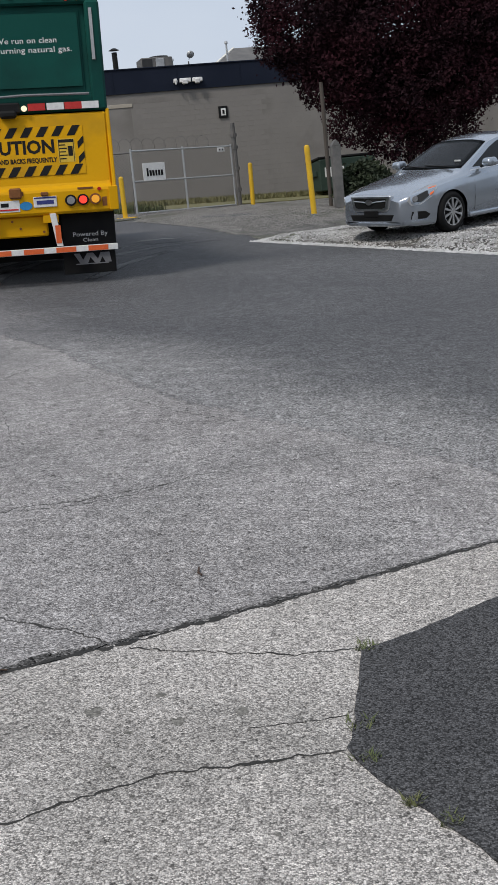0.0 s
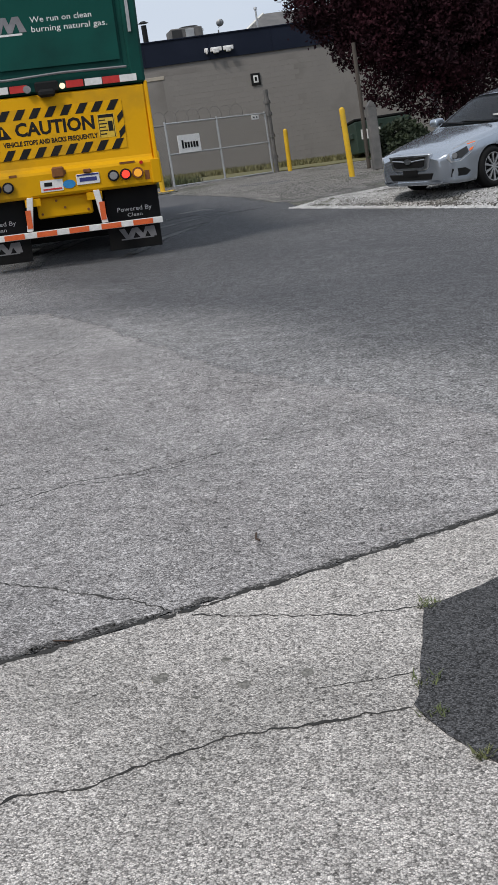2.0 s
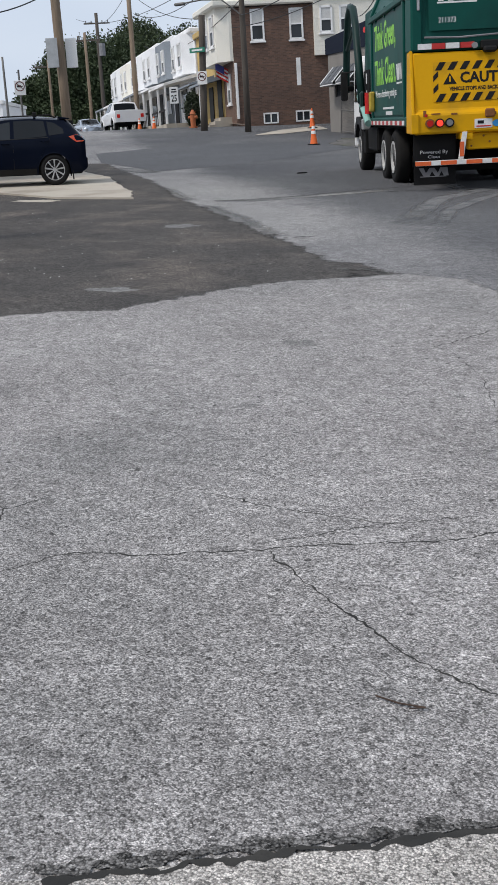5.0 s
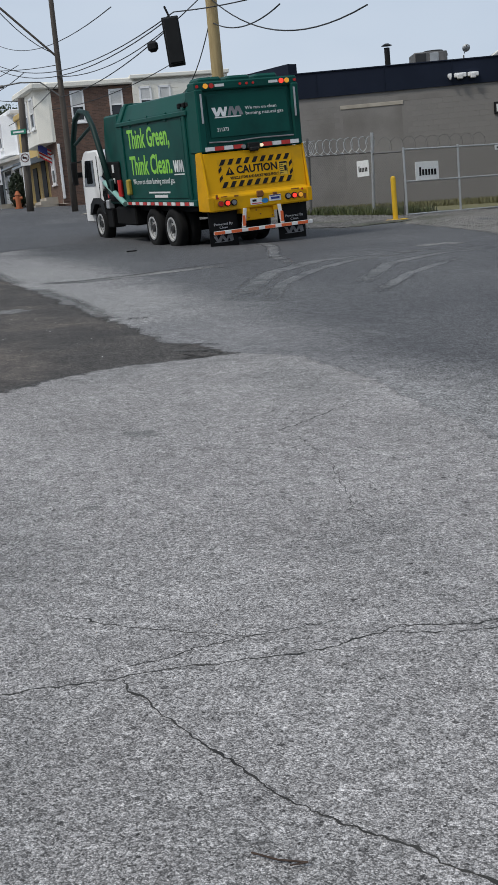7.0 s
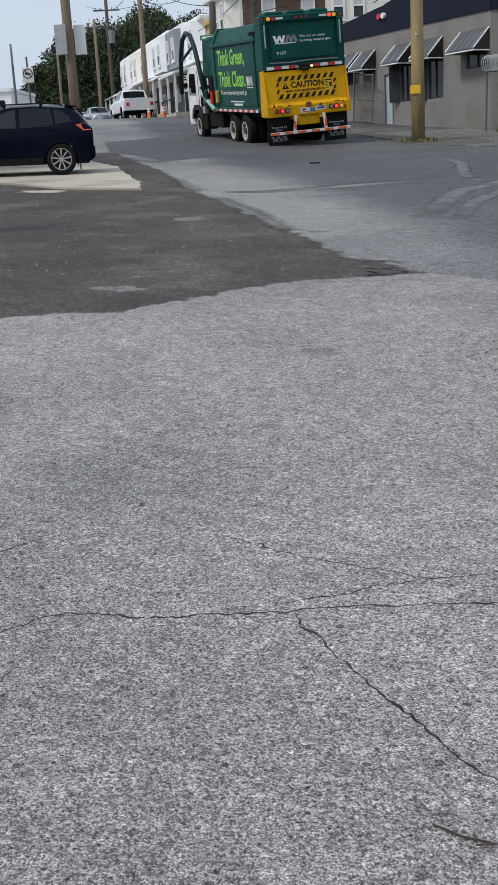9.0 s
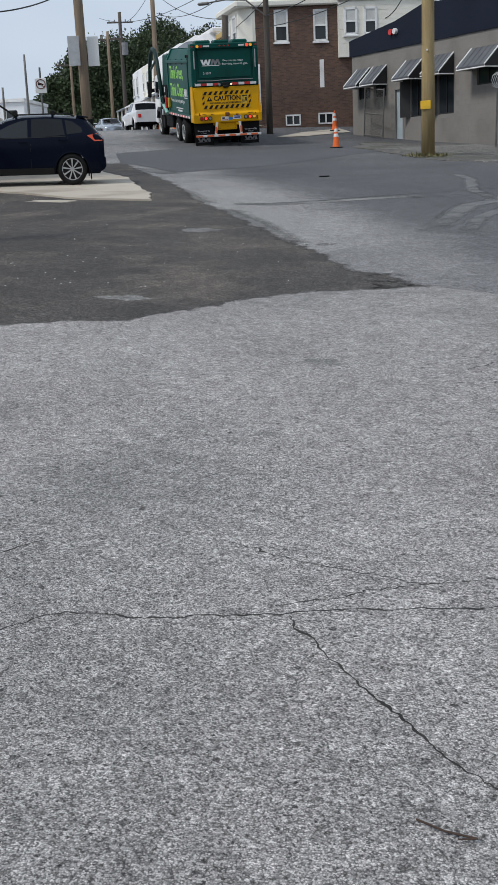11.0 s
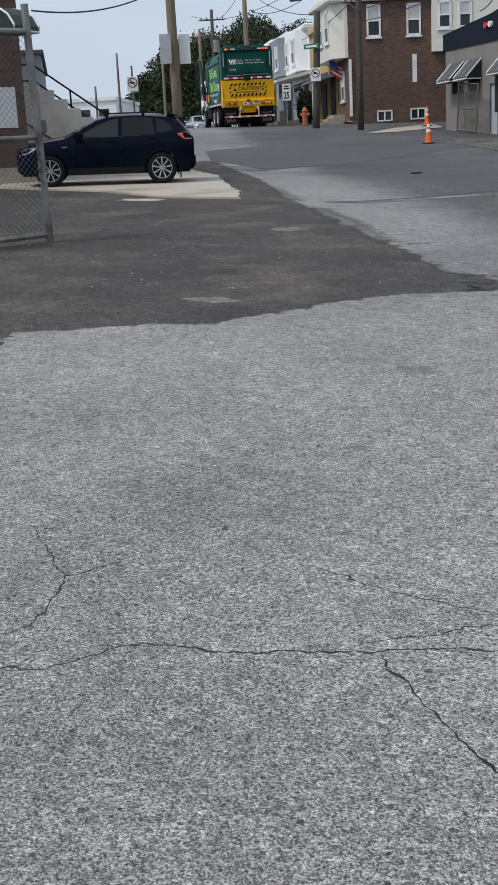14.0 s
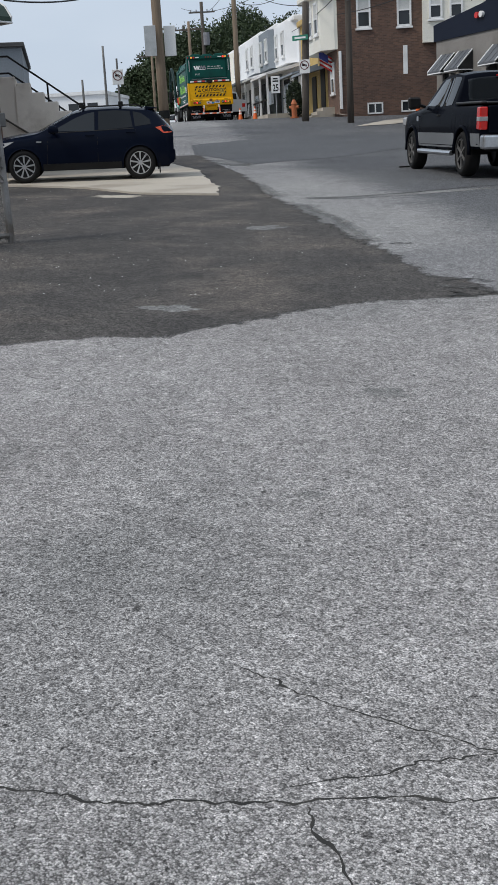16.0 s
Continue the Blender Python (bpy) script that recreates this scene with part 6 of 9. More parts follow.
# flaps, stanchions, bumper
for s in (-1, 1):
    fl = part("mud_flap", box(min(s * 0.52, s * 1.22), max(s * 0.52, s * 1.22), -0.02, 0.0, 0.12, 0.96), M_FLAP, R_)
    part("upper_flap", box(min(s * 0.54, s * 1.24), max(s * 0.54, s * 1.24), -0.1, -0.08, 0.5, 0.97), M_FLAP, R_)
    writing("lettering", "Powered By", 0.085, M_FLAPTXT, R_, pose(s * 0.9, -0.103, 0.665, 90, 0, 0), 0.46)
    writing("lettering", "Clean", 0.07, M_FLAPTXT, R_, pose(s * 0.9, -0.103, 0.585, 90, 0, 0), 0.2)
    lg = part("flap_logo", prism([(-0.24, 0.06), (-0.16, 0.06), (-0.12, -0.03), (-0.06, 0.06), (0.02, 0.06), (0.08, -0.03), (0.12, 0.06), (0.24, 0.06), (0.26, -0.08), (0.18, -0.08), (0.14, 0.0), (0.1, -0.08), (0.04, -0.08), (-0.02, 0.0), (-0.06, -0.08), (-0.16, -0.08)], 0.0, 0.004, "z"), M_GREYTXT, R_, "grey zigzag logo", m=pose(s * 0.9, -0.021, 0.34, 90, 0, 0))
    part("flap_logo_bar", box(s * 0.9 - 0.22, s * 0.9 + 0.22, -0.024, -0.02, 0.245, 0.26), M_GREYTXT, R_)
    stn = part("stanchion", prism([(-0.04, 0.98), (0.04, 0.98), (0.1, 0.54), (0.02, 0.54)] if s > 0 else [(0.04, 0.98), (-0.04, 0.98), (-0.1, 0.54), (-0.02, 0.54)], -0.33, -0.27, "y", 0.005), M_REFLW, R_, m=pose(s * 0.43, 0, 0))
    part("stanchion_stripe", box(-0.035, 0.035, -0.336, -0.33, 0.58, 0.82), M_REFLO, stn, m=pose(s * 0.05, 0, 0))
    part("light_bracket", box(min(s * 0.3, s * 0.5), max(s * 0.3, s * 0.5), -0.3, 0.2, 0.86, 0.96), M_TYEL, R_)
bump = part("rear_bumper", box(-1.24, 1.24, -0.36, -0.3, 0.45, 0.53, 0.005), M_REFLW, R_)
for k in range(6):
    x = -1.12 + k * 0.42
    part("bumper_stripe", box(x - 0.13, x + 0.13, -0.366, -0.36, 0.455, 0.525), M_REFLO, bump)
part("bumper_beam", box(-1.2, 1.2, -0.3, -0.24, 0.45, 0.53), M_CHASSIS, R_)
# writing and logo on the upper face
UF = pose(0, -0.075, 3.12, 90 - 4.3, 0, 0)
up = part("face_panel", box(-0.98, 0.98, -0.5, 0.44, 0, 0.004), M_GREEN, R_, m=UF)
W_ = [(-0.24, 0.1), (-0.15, 0.1), (-0.12, -0.02), (-0.06, 0.1), (0.0, 0.1), (0.04, -0.02), (0.08, 0.1), (0.15, 0.1), (0.08, -0.1), (0.0, -0.1), (-0.03, -0.01), (-0.08, -0.1), (-0.16, -0.1)]
part("logo", prism(W_, 0.004, 0.008, "z"), M_REFLW, up, "white and gold zigzag logo", m=pose(-0.66, 0.06, 0))
part("logo", prism([(-x * 1.0, -y) for x, y in W_], 0.004, 0.008, "z"), M_GREYTXT, up, m=pose(-0.38, 0.06, 0.001))
part("logo_bar", box(-0.84, -0.2, -0.075, -0.05, 0.004, 0.007), M_REFLW, up)
writing("lettering", "We run on clean", 0.105, M_REFLW, up, pose(0.31, 0.1, 0.005), 0.78)
writing("lettering", "burning natural gas.", 0.105, M_REFLW, up, pose(0.4, -0.02, 0.005), 0.96)
writing("lettering", "211373", 0.12, M_REFLW, up, pose(-0.68, -0.34, 0.005), 0.28)
# writing on the flanks
for s in (-1, 1):
    FM = pose(s * 1.243, 3.0, 2.3, 90, 0, -90 if s < 0 else 90)
    fp = part("flank_panel", box(-2.1, 2.05, -1.0, 0.85, 0, 0.004), M_GREEN, R_, m=FM)
    writing("lettering", "Think Green,", 0.68, M_LIME, fp, pose(-0.3, 0.5, 0.005), 3.0, bold=0.014)
    writing("lettering", "Think Clean.", 0.68, M_LIME, fp, pose(-0.3, -0.18, 0.005), 3.0, bold=0.014)
    writing("lettering", "We run on clean burning natural gas.", 0.2, M_REFLW, fp, pose(-0.2, -0.58, 0.005), 3.0)
    part("logo", prism(W_, 0.004, 0.008, "z"), M_REFLW, fp, m=pose(1.5, -0.24, 0) @ Matrix.Diagonal((0.9, 1.4, 1, 1)))
    part("logo", prism([(-x * 1.0, -y) for x, y in W_], 0.004, 0.008, "z"), M_FLAPTXT, fp, m=pose(1.74, -0.24, 0.001) @ Matrix.Diagonal((0.9, 1.4, 1, 1)))
    part("logo_bar", box(1.3, 1.96, -0.45, -0.42, 0.004, 0.007), M_REFLW, fp)
    part("small_bars", box(-0.6, 0.9, -0.88, -0.84, 0.004, 0.007), M_REFLW, fp)
    part("small_bars", box(-0.2, 0.7, -0.99, -0.92, 0.004, 0.007), M_REFLW, fp)
    part("broom_box", box(-2.02, -1.84, -0.92, -0.5, 0.0, 0.12, 0.03), M_RUSTYEL, fp, "yellow box hung on the flank")

# dark undergear seen between the flaps; a black plate added for the shade there
part("differential", rod((-0.18, 2.3, 0.5), (0.18, 2.3, 0.5), 0.22, seg=14), M_CHASSIS, R_)
part("rear_shroud", box(-0.54, 0.54, 0.55, 0.59, 0.3, 0.97), M_CHASSIS, R_)
part("spare_tank", box(-0.34, 0.34, 0.6, 1.6, 0.45, 0.8, 0.05), M_CHASSIS, R_)

# ---- street furniture ----
def at_ground(x, y, dz=0.0, rz=0.0):
    return pose(x, y, ground_z(x, y) + dz, 0, 0, rz)


# bollards
def bollard(x, y, h, lean, label):
    b = thing("bollard", label, "bollard", at_ground(x, y, 0, 0) @ pose(0, 0, 0, 0, lean, 0), "yellow bollards")
    part("post", rod((0, 0, -0.1), (0, 0, h), 0.075, seg=16), M_YEL, b, smooth=False)
    bm = bmesh.new()
    bmesh.ops.create_uvsphere(bm, u_segments=12, v_segments=6, radius=0.075)
    part("cap", bm, M_YEL, b, m=pose(0, 0, h))


bollard(-5.51, 36.27, 1.2, 0, "yellow painted steel bollard with a concrete footing")
part("footing", box(-0.25, 0.35, -0.2, 0.2, 0, 0.05, 0.02), M_YEL, bpy.data.objects["bollard"])
bollard(-1.86, 40.98, 1.35, 1, "yellow painted steel bollard by the gate")
bollard(0.22, 32.38, 1.75, -1.5, "tall yellow painted steel bollard on gravel")
# white wooden post and dark steel post by the tree
wp = thing("timber_post", "weathered pale grey timber post with a pointed top", "post", at_ground(0.97, 35.03, 0.02, 15))
part("shaft", box(-0.13, 0.13, -0.13, 0.13, 0, 1.75, 0.015), M_GALVD, wp)
part("top", prism([(-0.13, 1.75), (0.13, 1.75), (0.0, 1.92)], -0.13, 0.13, "y"), M_GALVD, wp)
sp = thing("steel_post", "thin dark steel post beside the tree", "post", at_ground(0.74, 36.42, 0.02))
part("shaft", rod((0, 0, 0), (0, 0, 3.6), 0.06, seg=8), M_POLED, sp)
sp2 = thing("steel_post", "pale thin post beside the parked car", "post", at_ground(3.05, 39.0, 0.02))
part("shaft", rod((0, 0, 0), (0, 0, 2.6), 0.11, seg=8), M_WHITE, sp2)


# chain-link panel: woven wires as thin crossing strands
def mesh_wires(u0, u1, z0, z1, pitch, r, top=None):
    """Crossing diagonal wires inside a rectangle, in the x-z plane."""
    verts, faces = [], []
    def strand(ax, az, bx, bz, y):
        dx, dz = bx - ax, bz - az
        n = math.hypot(dx, dz) or 1
        nx, nz = -dz / n * r, dx / n * r
        k = len(verts)
        verts.extend([(ax + nx, y, az + nz), (ax - nx, y, az - nz), (bx - nx, y, bz - nz), (bx + nx, y, bz + nz),
                      (ax, y + 2 * r, az), (bx, y + 2 * r, bz)])
        faces.extend([(k, k + 1, k + 2, k + 3), (k, k + 3, k + 5, k + 4), (k + 1, k + 4, k + 5, k + 2)])
    w, h = u1 - u0, z1 - z0
    n = int((w + h) / pitch)
    for k in range(1, n):
        c = k * pitch
        a = (min(c, w), max(0, c - w))
        b = (max(0, c - h), min(c, h))
        strand(u0 + a[0], z0 + a[1], u0 + b[0], z0 + b[1], 0.0)
        strand(u1 - a[0], z0 + a[1], u1 - b[0], z0 + b[1], 0.004)
    me = bpy.data.meshes.new("chain_link")
    me.from_pydata(verts, [], faces)
    me.materials.append(M_GALVD)
    return me


def fence_panel(name, label, a, b, h, pitch, r, rails, posts, group="", lift=0.05, rail_mat=None):
    ax, ay = a
    bx, by = b
    L = math.hypot(bx - ax, by - ay)
    za, zb = ground_z(ax, ay), ground_z(bx, by)
    m = facing(ax, ay, bx, by, za) @ pose(0, 0, 0, 0, -math.degrees(math.atan2(zb - za, L)), 0)
    f = thing(name, label, "fence" if "gate" not in name else "gate", m, group)
    ob = new("chain_link", mesh_wires(0, L, lift, h, pitch, r))
    ob.parent = f
    for z in rails:
        part("rail", rod((0, 0, z), (L, 0, z), 0.03, seg=8), rail_mat or M_GALV, f)
    for u in posts:
        part("post", rod((u * L, 0, 0), (u * L, 0, h + 0.05), 0.035, seg=8), rail_mat or M_GALV, f)
    return f, L, h


gate, GL, GH = fence_panel("sliding_gate", "galvanised chain-link yard gate with a mid rail", (-5.43, 38.16), (-2.43, 40.84), 2.02, 0.1, 0.0022, (0.06, 1.05, 2.0), (0.0, 0.5, 1.0))
post = thing("gate_post", "tall galvanised gate post with hinges", "post", at_ground(-2.3, 40.9))
part("shaft", rod((0, 0, 0), (0, 0, 2.75), 0.08, seg=10), M_GALVD, post)
for z in (0.5, 1.2, 1.9, 2.3):
    part("clamp", rod((0, 0, z), (0, 0, z + 0.1), 0.12, seg=8), M_GALVD, post)
def plain_sign(name, label, m, w, h, bars):
    s = thing(name, label, "sign", m)
    part("board", box(-w / 2, w / 2, -0.02, 0, -h / 2, h / 2, 0.005), M_SIGNW, s)
    for x, z, bw, bh in bars:
        part("letter_bar", box(x - bw / 2, x + bw / 2, -0.026, -0.02, z - bh / 2, z + bh / 2), M_BLACK, s)
    return s
LOGO_BARS = [(-0.26, -0.01, 0.07, 0.26), (-0.15, -0.04, 0.08, 0.18), (-0.04, -0.04, 0.08, 0.18), (0.07, -0.04, 0.07, 0.18), (0.18, -0.04, 0.08, 0.18), (0.29, -0.04, 0.08, 0.18)]
plain_sign("yard_sign", "white board with a dark company mark on the gate", gate.matrix_basis @ pose(0.78, -0.05, 1.33), 0.86, 0.56, LOGO_BARS)
plain_sign("small_plate", "small white plate on the gate's top rail", gate.matrix_basis @ pose(3.55, -0.05, 1.9), 0.3, 0.14, [(-0.06, 0, 0.05, 0.05), (0.06, 0, 0.05, 0.05)])
# fence from the gate towards the pole, with coiled wire
FENCE_PTS = [(-6.72, 39.75), (-9.2, 41.6), (-10.1, 42.9)]
for k, (a, b) in enumerate(zip(FENCE_PTS, FENCE_PTS[1:])):
    f, L, h = fence_panel("yard_fence", "rusty chain-link fence topped with coiled wire", a, b, 2.0, 0.1, 0.0025, (2.0,), (0.0, 1.0), "yard fence", rail_mat=M_GALVD)
    part("fence_post", rod((0, 0, 0), (0, 0, 2.6), 0.05, seg=8), M_GALV if k == 0 else M_GALVD, f)
    pts = [(L * i / 90, 0.28 * math.cos(i * 0.62), 2.25 + 0.26 * math.sin(i * 0.62)) for i in range(91)]
    part("wire_coil", tube(pts, 0.012, 4), M_GALV, f)
plain_sign("fence_sign", "white board with a dark company mark on the fence", facing(-6.72, 39.75, -9.2, 41.6) @ pose(0.3, 0.05, ground_z(-7, 40) + 1.5, 0, 0, 180), 0.55, 0.5, [(x * 0.65, z, w * 0.6, h * 0.7) for x, z, w, h in LOGO_BARS])
f, L, h = fence_panel("gate_fence", "chain-link infill between the fence and gate", (-6.7, 39.8), (-5.5, 38.3), 1.9, 0.1, 0.0025, (1.95,), (1.0,), "yard fence", rail_mat=M_GALVD)
pts = [(3.1 * i / 80, 0.22 * math.cos(i * 0.7), 2.2 + 0.2 * math.sin(i * 0.7)) for i in range(81)]
part("wire_coil", tube([(p[0] * GL / 3.1, p[1] + 1.2, p[2] + 0.1) for p in pts], 0.006, 4), M_GALVD, gate)
st = thing("pipe_stub", "short white pipe stub in the verge", "pipe", at_ground(-6.1, 39.9, 0.02))
part("pipe", rod((0, 0, 0), (0, 0, 0.8), 0.03, seg=8), M_WHITE, st)
# small chain-link gate by the street door
f, L, h = fence_panel("alley_gate", "chain-link gate beside the warehouse door", (-17.9, 51.3), (-16.6, 50.0), 2.0, 0.12, 0.004, (0.1, 1.0, 2.0), (0.0, 1.0), rail_mat=M_GALVD)

# dumpster behind the tree
d = thing("dumpster", "dark green steel dumpster with white stickers", "dumpster", at_ground(1.35, 46.0, 0.05, 15))
part("body", prism([(-0.9, 0.15), (0.9, 0.15), (1.0, 1.2), (-0.9, 1.3)], -1.1, 1.1, "x", 0.03), M_DUMP, d)
part("lid", box(-1.12, 1.12, -0.95, 1.02, 1.28, 1.36, 0.02, m=pose(0, 0, 0, -3)), M_BLACK, d)
for x in (-0.75, -0.3, 0.35, 0.75):
    part("sticker", box(x - 0.15, x + 0.15, -0.925, -0.905, 0.65, 1.0), M_SIGNW, d)
for x in (-1.13, 1.13):
    part("side_pocket", box(x - 0.05, x + 0.05, -0.6, 0.6, 0.7, 0.9, 0.02), M_DUMP, d)


# traffic cones
def cone(x, y, h=0.72, dz=0.0):
    c = thing("traffic_cone", "orange traffic cone with white reflective collars", "traffic cone", at_ground(x, y, 0.01 + dz), "traffic cones")
    part("base", box(-0.19, 0.19, -0.19, 0.19, 0, 0.04, 0.015), M_BLACK, c)
    part("body", rod((0, 0, 0.04), (0, 0, h), 0.14, 0.03, 18), M_ORANGE, c, smooth=False)
    for z0, z1 in ((0.36, 0.46), (0.52, 0.62)):
        r = lambda z: 0.145 - 0.11 * (z - 0.04) / (h - 0.04)
        part("collar", rod((0, 0, z0 * h / 0.72), (0, 0, z1 * h / 0.72), r(z0 * h / 0.72) + 0.004, r(z1 * h / 0.72) + 0.004, 18), M_REFLW, c)


cone(-16.15, 43.39, 0.8)
cone(-20.0, 53.2, 0.9, 0.1)
cone(-35.5, 64.2)
cone(-33.6, 62.6)
cone(-29.6, 60.2, 0.72, 0.15)
hy = thing("fire_hydrant", "orange fire hydrant on the pavement", "fire hydrant", at_ground(-26.3, 53.4, 0.1))
M_HYD = surface("faded_orange_paint", (0.36, 0.1, 0.035), (0.45, 0.14, 0.05), 5, 0.7, 0.05, 30)
part("barrel", rod((0, 0, 0), (0, 0, 0.65), 0.13, seg=12), M_HYD, hy)
part("bonnet", rod((0, 0, 0.65), (0, 0, 0.85), 0.16, 0.05, 12), M_HYD, hy)
part("outlet", rod((-0.24, 0, 0.5), (0.24, 0, 0.5), 0.07, seg=10), M_HYD, hy)
part("flange", rod((0, 0, 0), (0, 0, 0.06), 0.2, seg=12), M_HYD, hy)


# ---- poles, signs and cables ----
def pole(name, label, x, y, h, r0, r1, material, lean=(0, 0)):
    p = thing(name, label, "utility pole", at_ground(x, y, -0.2))
    bm = tube([(lean[0] * f, lean[1] * f, h * f) for f in (0, 0.25, 0.5, 0.75, 1.0)], r0, 12)
    for v in bm.verts:
        f = v.co.z / h
        cx, cy = lean[0] * f, lean[1] * f
        k = 1 + (r1 / r0 - 1) * f
        v.co.x, v.co.y = cx + (v.co.x - cx) * k, cy + (v.co.y - cy) * k
    part("shaft", bm, material, p, smooth=True)
    return p


near_pole = pole("utility_pole", "tall new yellowish wooden utility pole with a yellow tag", -10.91, 37.6, 11.5, 0.21, 0.16, M_POLENEW, (0.05, 0))
part("tag", box(-0.16, 0.16, -0.24, -0.2, 1.6, 1.85, 0.01), M_YEL, near_pole, "yellow tag")
part("number_disc", rod((0.05, -0.2, 3.3), (0.05, -0.23, 3.3), 0.03, seg=8), M_REFLW, near_pole)
left_pole = pole("utility_pole", "weathered wooden utility pole with the backs of two road signs", -26.0, 41.9, 10.5, 0.2, 0.16, M_POLE, (-0.1, 0))
for x, mm in ((-0.32, M_GALV), (0.4, M_SIGNW)):
    part("road_sign", box(x - 0.22, x + 0.22, -0.28 if x < 0 else 0.1, -0.25 if x < 0 else 0.13, 3.2, 4.3, 0.01), mm, left_pole, m=pose(0, 0, 0, 0, 0, 30))
part("band", rod((0, 0, 0.9), (0, 0, 1.2), 0.22, seg=12), M_BLACK, left_pole)
sig_pole = pole("mast_pole", "dark wooden mast pole with a street lamp arm", -22.53, 51.55, 12.0, 0.15, 0.1, M_POLED, (0.0, 0.1))
part("lamp_arm", tube([(0, 0, 5.3), (-0.8, -0.35, 6.0), (-1.6, -0.75, 6.05), (-2.3, -1.1, 5.95)], 0.035, 6), M_GALVD, sig_pole)
part("lamp_head", box(-2.75, -2.2, -1.3, -1.1, 5.85, 5.98, 0.05), M_GALVD, sig_pole)
part("stay_arm", rod((-0.05, 0, 7.1), (-2.6, -1.2, 9.9), 0.05, seg=6), M_POLED, sig_pole)
sign_pole = pole("utility_pole", "short tarred wooden pole carrying street signs", -25.25, 52.45, 5.4, 0.17, 0.15, M_POLED, (0.2, 0.1))
sg = part("street_name_sign", box(-0.4, 0.4, -0.2, -0.18, 3.75, 3.97, 0.005), M_SIGNG, sign_pole, "green street name blade")
part("name_bar", box(-0.28, 0.28, -0.206, -0.2, 3.82, 3.9), M_REFLW, sg)


def no_trucks(parent, z, m=None):
    s = part("road_sign", box(-0.31, 0.31, -0.22, -0.2, z - 0.4, z + 0.4, 0.01), M_SIGNW, parent, "white no-trucks road sign", m=(m or pose(0, 0, 0)) @ pose(0, 0, z) @ Matrix.Diagonal((0.75, 1, 0.75, 1)) @ pose(0, 0, -z))
    ring = tyre_mesh_ring(0.27, 0.22, 0.006, 0)
    part("red_ring", ring, M_RINGD, s, m=pose(0, -0.225, z + 0.08, 0, 0, 90))
    part("lorry_mark", box(-0.15, 0.06, -0.226, -0.22, z + 0.03, z + 0.14, bm=box(0.07, 0.15, -0.226, -0.22, z + 0.03, z + 0.1)), M_BLACK, s)
    part("red_bar", box(-0.24, 0.24, -0.232, -0.227, -0.02, 0.02, m=pose(0, 0, z + 0.08, 0, 45, 0)), M_RINGD, s)


no_trucks(sign_pole, 2.6, pose(0.1, 0, 0, 0, 0, 20))
np2 = thing("sign_post", "steel post with a white no-trucks road sign", "sign", at_ground(-29.7, 44.15, 0, 35))
part("post", rod((0, 0, 0), (0, 0, 2.95), 0.04, seg=8), M_GALVD, np2)
no_trucks(np2, 2.2)
sp = thing("speed_sign", "white speed limit sign on a thin post", "sign", at_ground(-28.8, 56.3, 0, 30))
part("post", rod((0, 0, 0), (0, 0, 2.1), 0.03, seg=8), M_GALV, sp)
sp.scale = (0.58, 1, 0.92)
board = part("board", box(-0.38, 0.38, -0.05, -0.03, 1.35, 2.25, 0.01), M_SIGNW, sp)
writing("lettering", "25", 0.5, M_BLACK, board, pose(0, -0.055, 1.62, 90, 0, 0), 0.5, bold=0.01)
part("small_bars", box(-0.25, 0.25, -0.056, -0.05, 1.95, 2.02, bm=box(-0.2, 0.2, -0.056, -0.05, 2.08, 2.15)), M_BLACK, board)
flag = thing("flag", "stars and stripes flag on a slanted staff", "flag", pose(-26.9, 58.9, 6.2, 0, 0, 20))
part("staff", rod((0.2, 0.2, -0.4), (-0.5, -0.9, 0.9), 0.02, seg=6), M_WHITE, flag)
for k in range(7):
    bm = bmesh.new()
    n = 8
    rows = [[bm.verts.new((-0.5 + 1.2 * i / n, -0.9 + 0.1 * math.sin(i * 1.3), 0.85 - 0.1 * k - 0.1 * j - 0.75 * i / n)) for i in range(n + 1)] for j in (0, 1)]
    for i in range(n):
        bm.faces.new((rows[0][i], rows[0][i + 1], rows[1][i + 1], rows[1][i]))
    bmesh.ops.solidify(bm, geom=bm.faces[:], thickness=0.008)
    part("stripe", bm, M_RED if k % 2 == 0 else M_WHITE, flag)
part("canton", prism([(-0.52, 0.86), (0.0, 0.54), (0.0, 0.16), (-0.52, 0.48)], -0.96, -0.93, "y"), M_FLAGB, flag)
# far poles with crossarms
def far_pole(x, y, h, r, arms, rz, material=M_POLED):
    p = pole("utility_pole", "distant wooden utility pole with crossarms", x, y, h, r, r * 0.75, material)
    for z in arms:
        part("crossarm", box(-1.2, 1.2, -0.06, 0.06, z - 0.06, z + 0.06, m=pose(0, 0, 0, 0, 0, rz)), M_POLED, p)
        for u in (-1.0, -0.5, 0.5, 1.0):
            part("insulator", rod((u * math.cos(radians(rz)), u * math.sin(radians(rz)), z + 0.06), (u * math.cos(radians(rz)), u * math.sin(radians(rz)), z + 0.25), 0.05, seg=6), M_GREYTXT, p)
    return p


far_pole(-38.1, 68.6, 9.2, 0.18, (8.8,), 30, M_POLE)
fp = far_pole(-58.1, 97.2, 12.2, 0.2, (11.3,), 30)
part("transformer", rod((0.35, 0, 8.4), (0.35, 0, 9.5), 0.3, seg=10), M_GREYTXT, fp)
far_pole(-70.4, 113.2, 12.6, 0.2, (11.6, 11.0), 30)
far_pole(-36.1, 51.9, 4.0, 0.07, (), 0, M_GALVD)
far_pole(-43.1, 59.1, 2.9, 0.08, (), 0, M_GALVD)
far_pole(-50.0, 82.0, 8.5, 0.14, (7.9,), 25, M_POLE)
far_pole(-55.0, 84.0, 7.0, 0.13, (6.5,), 25, M_POLE)
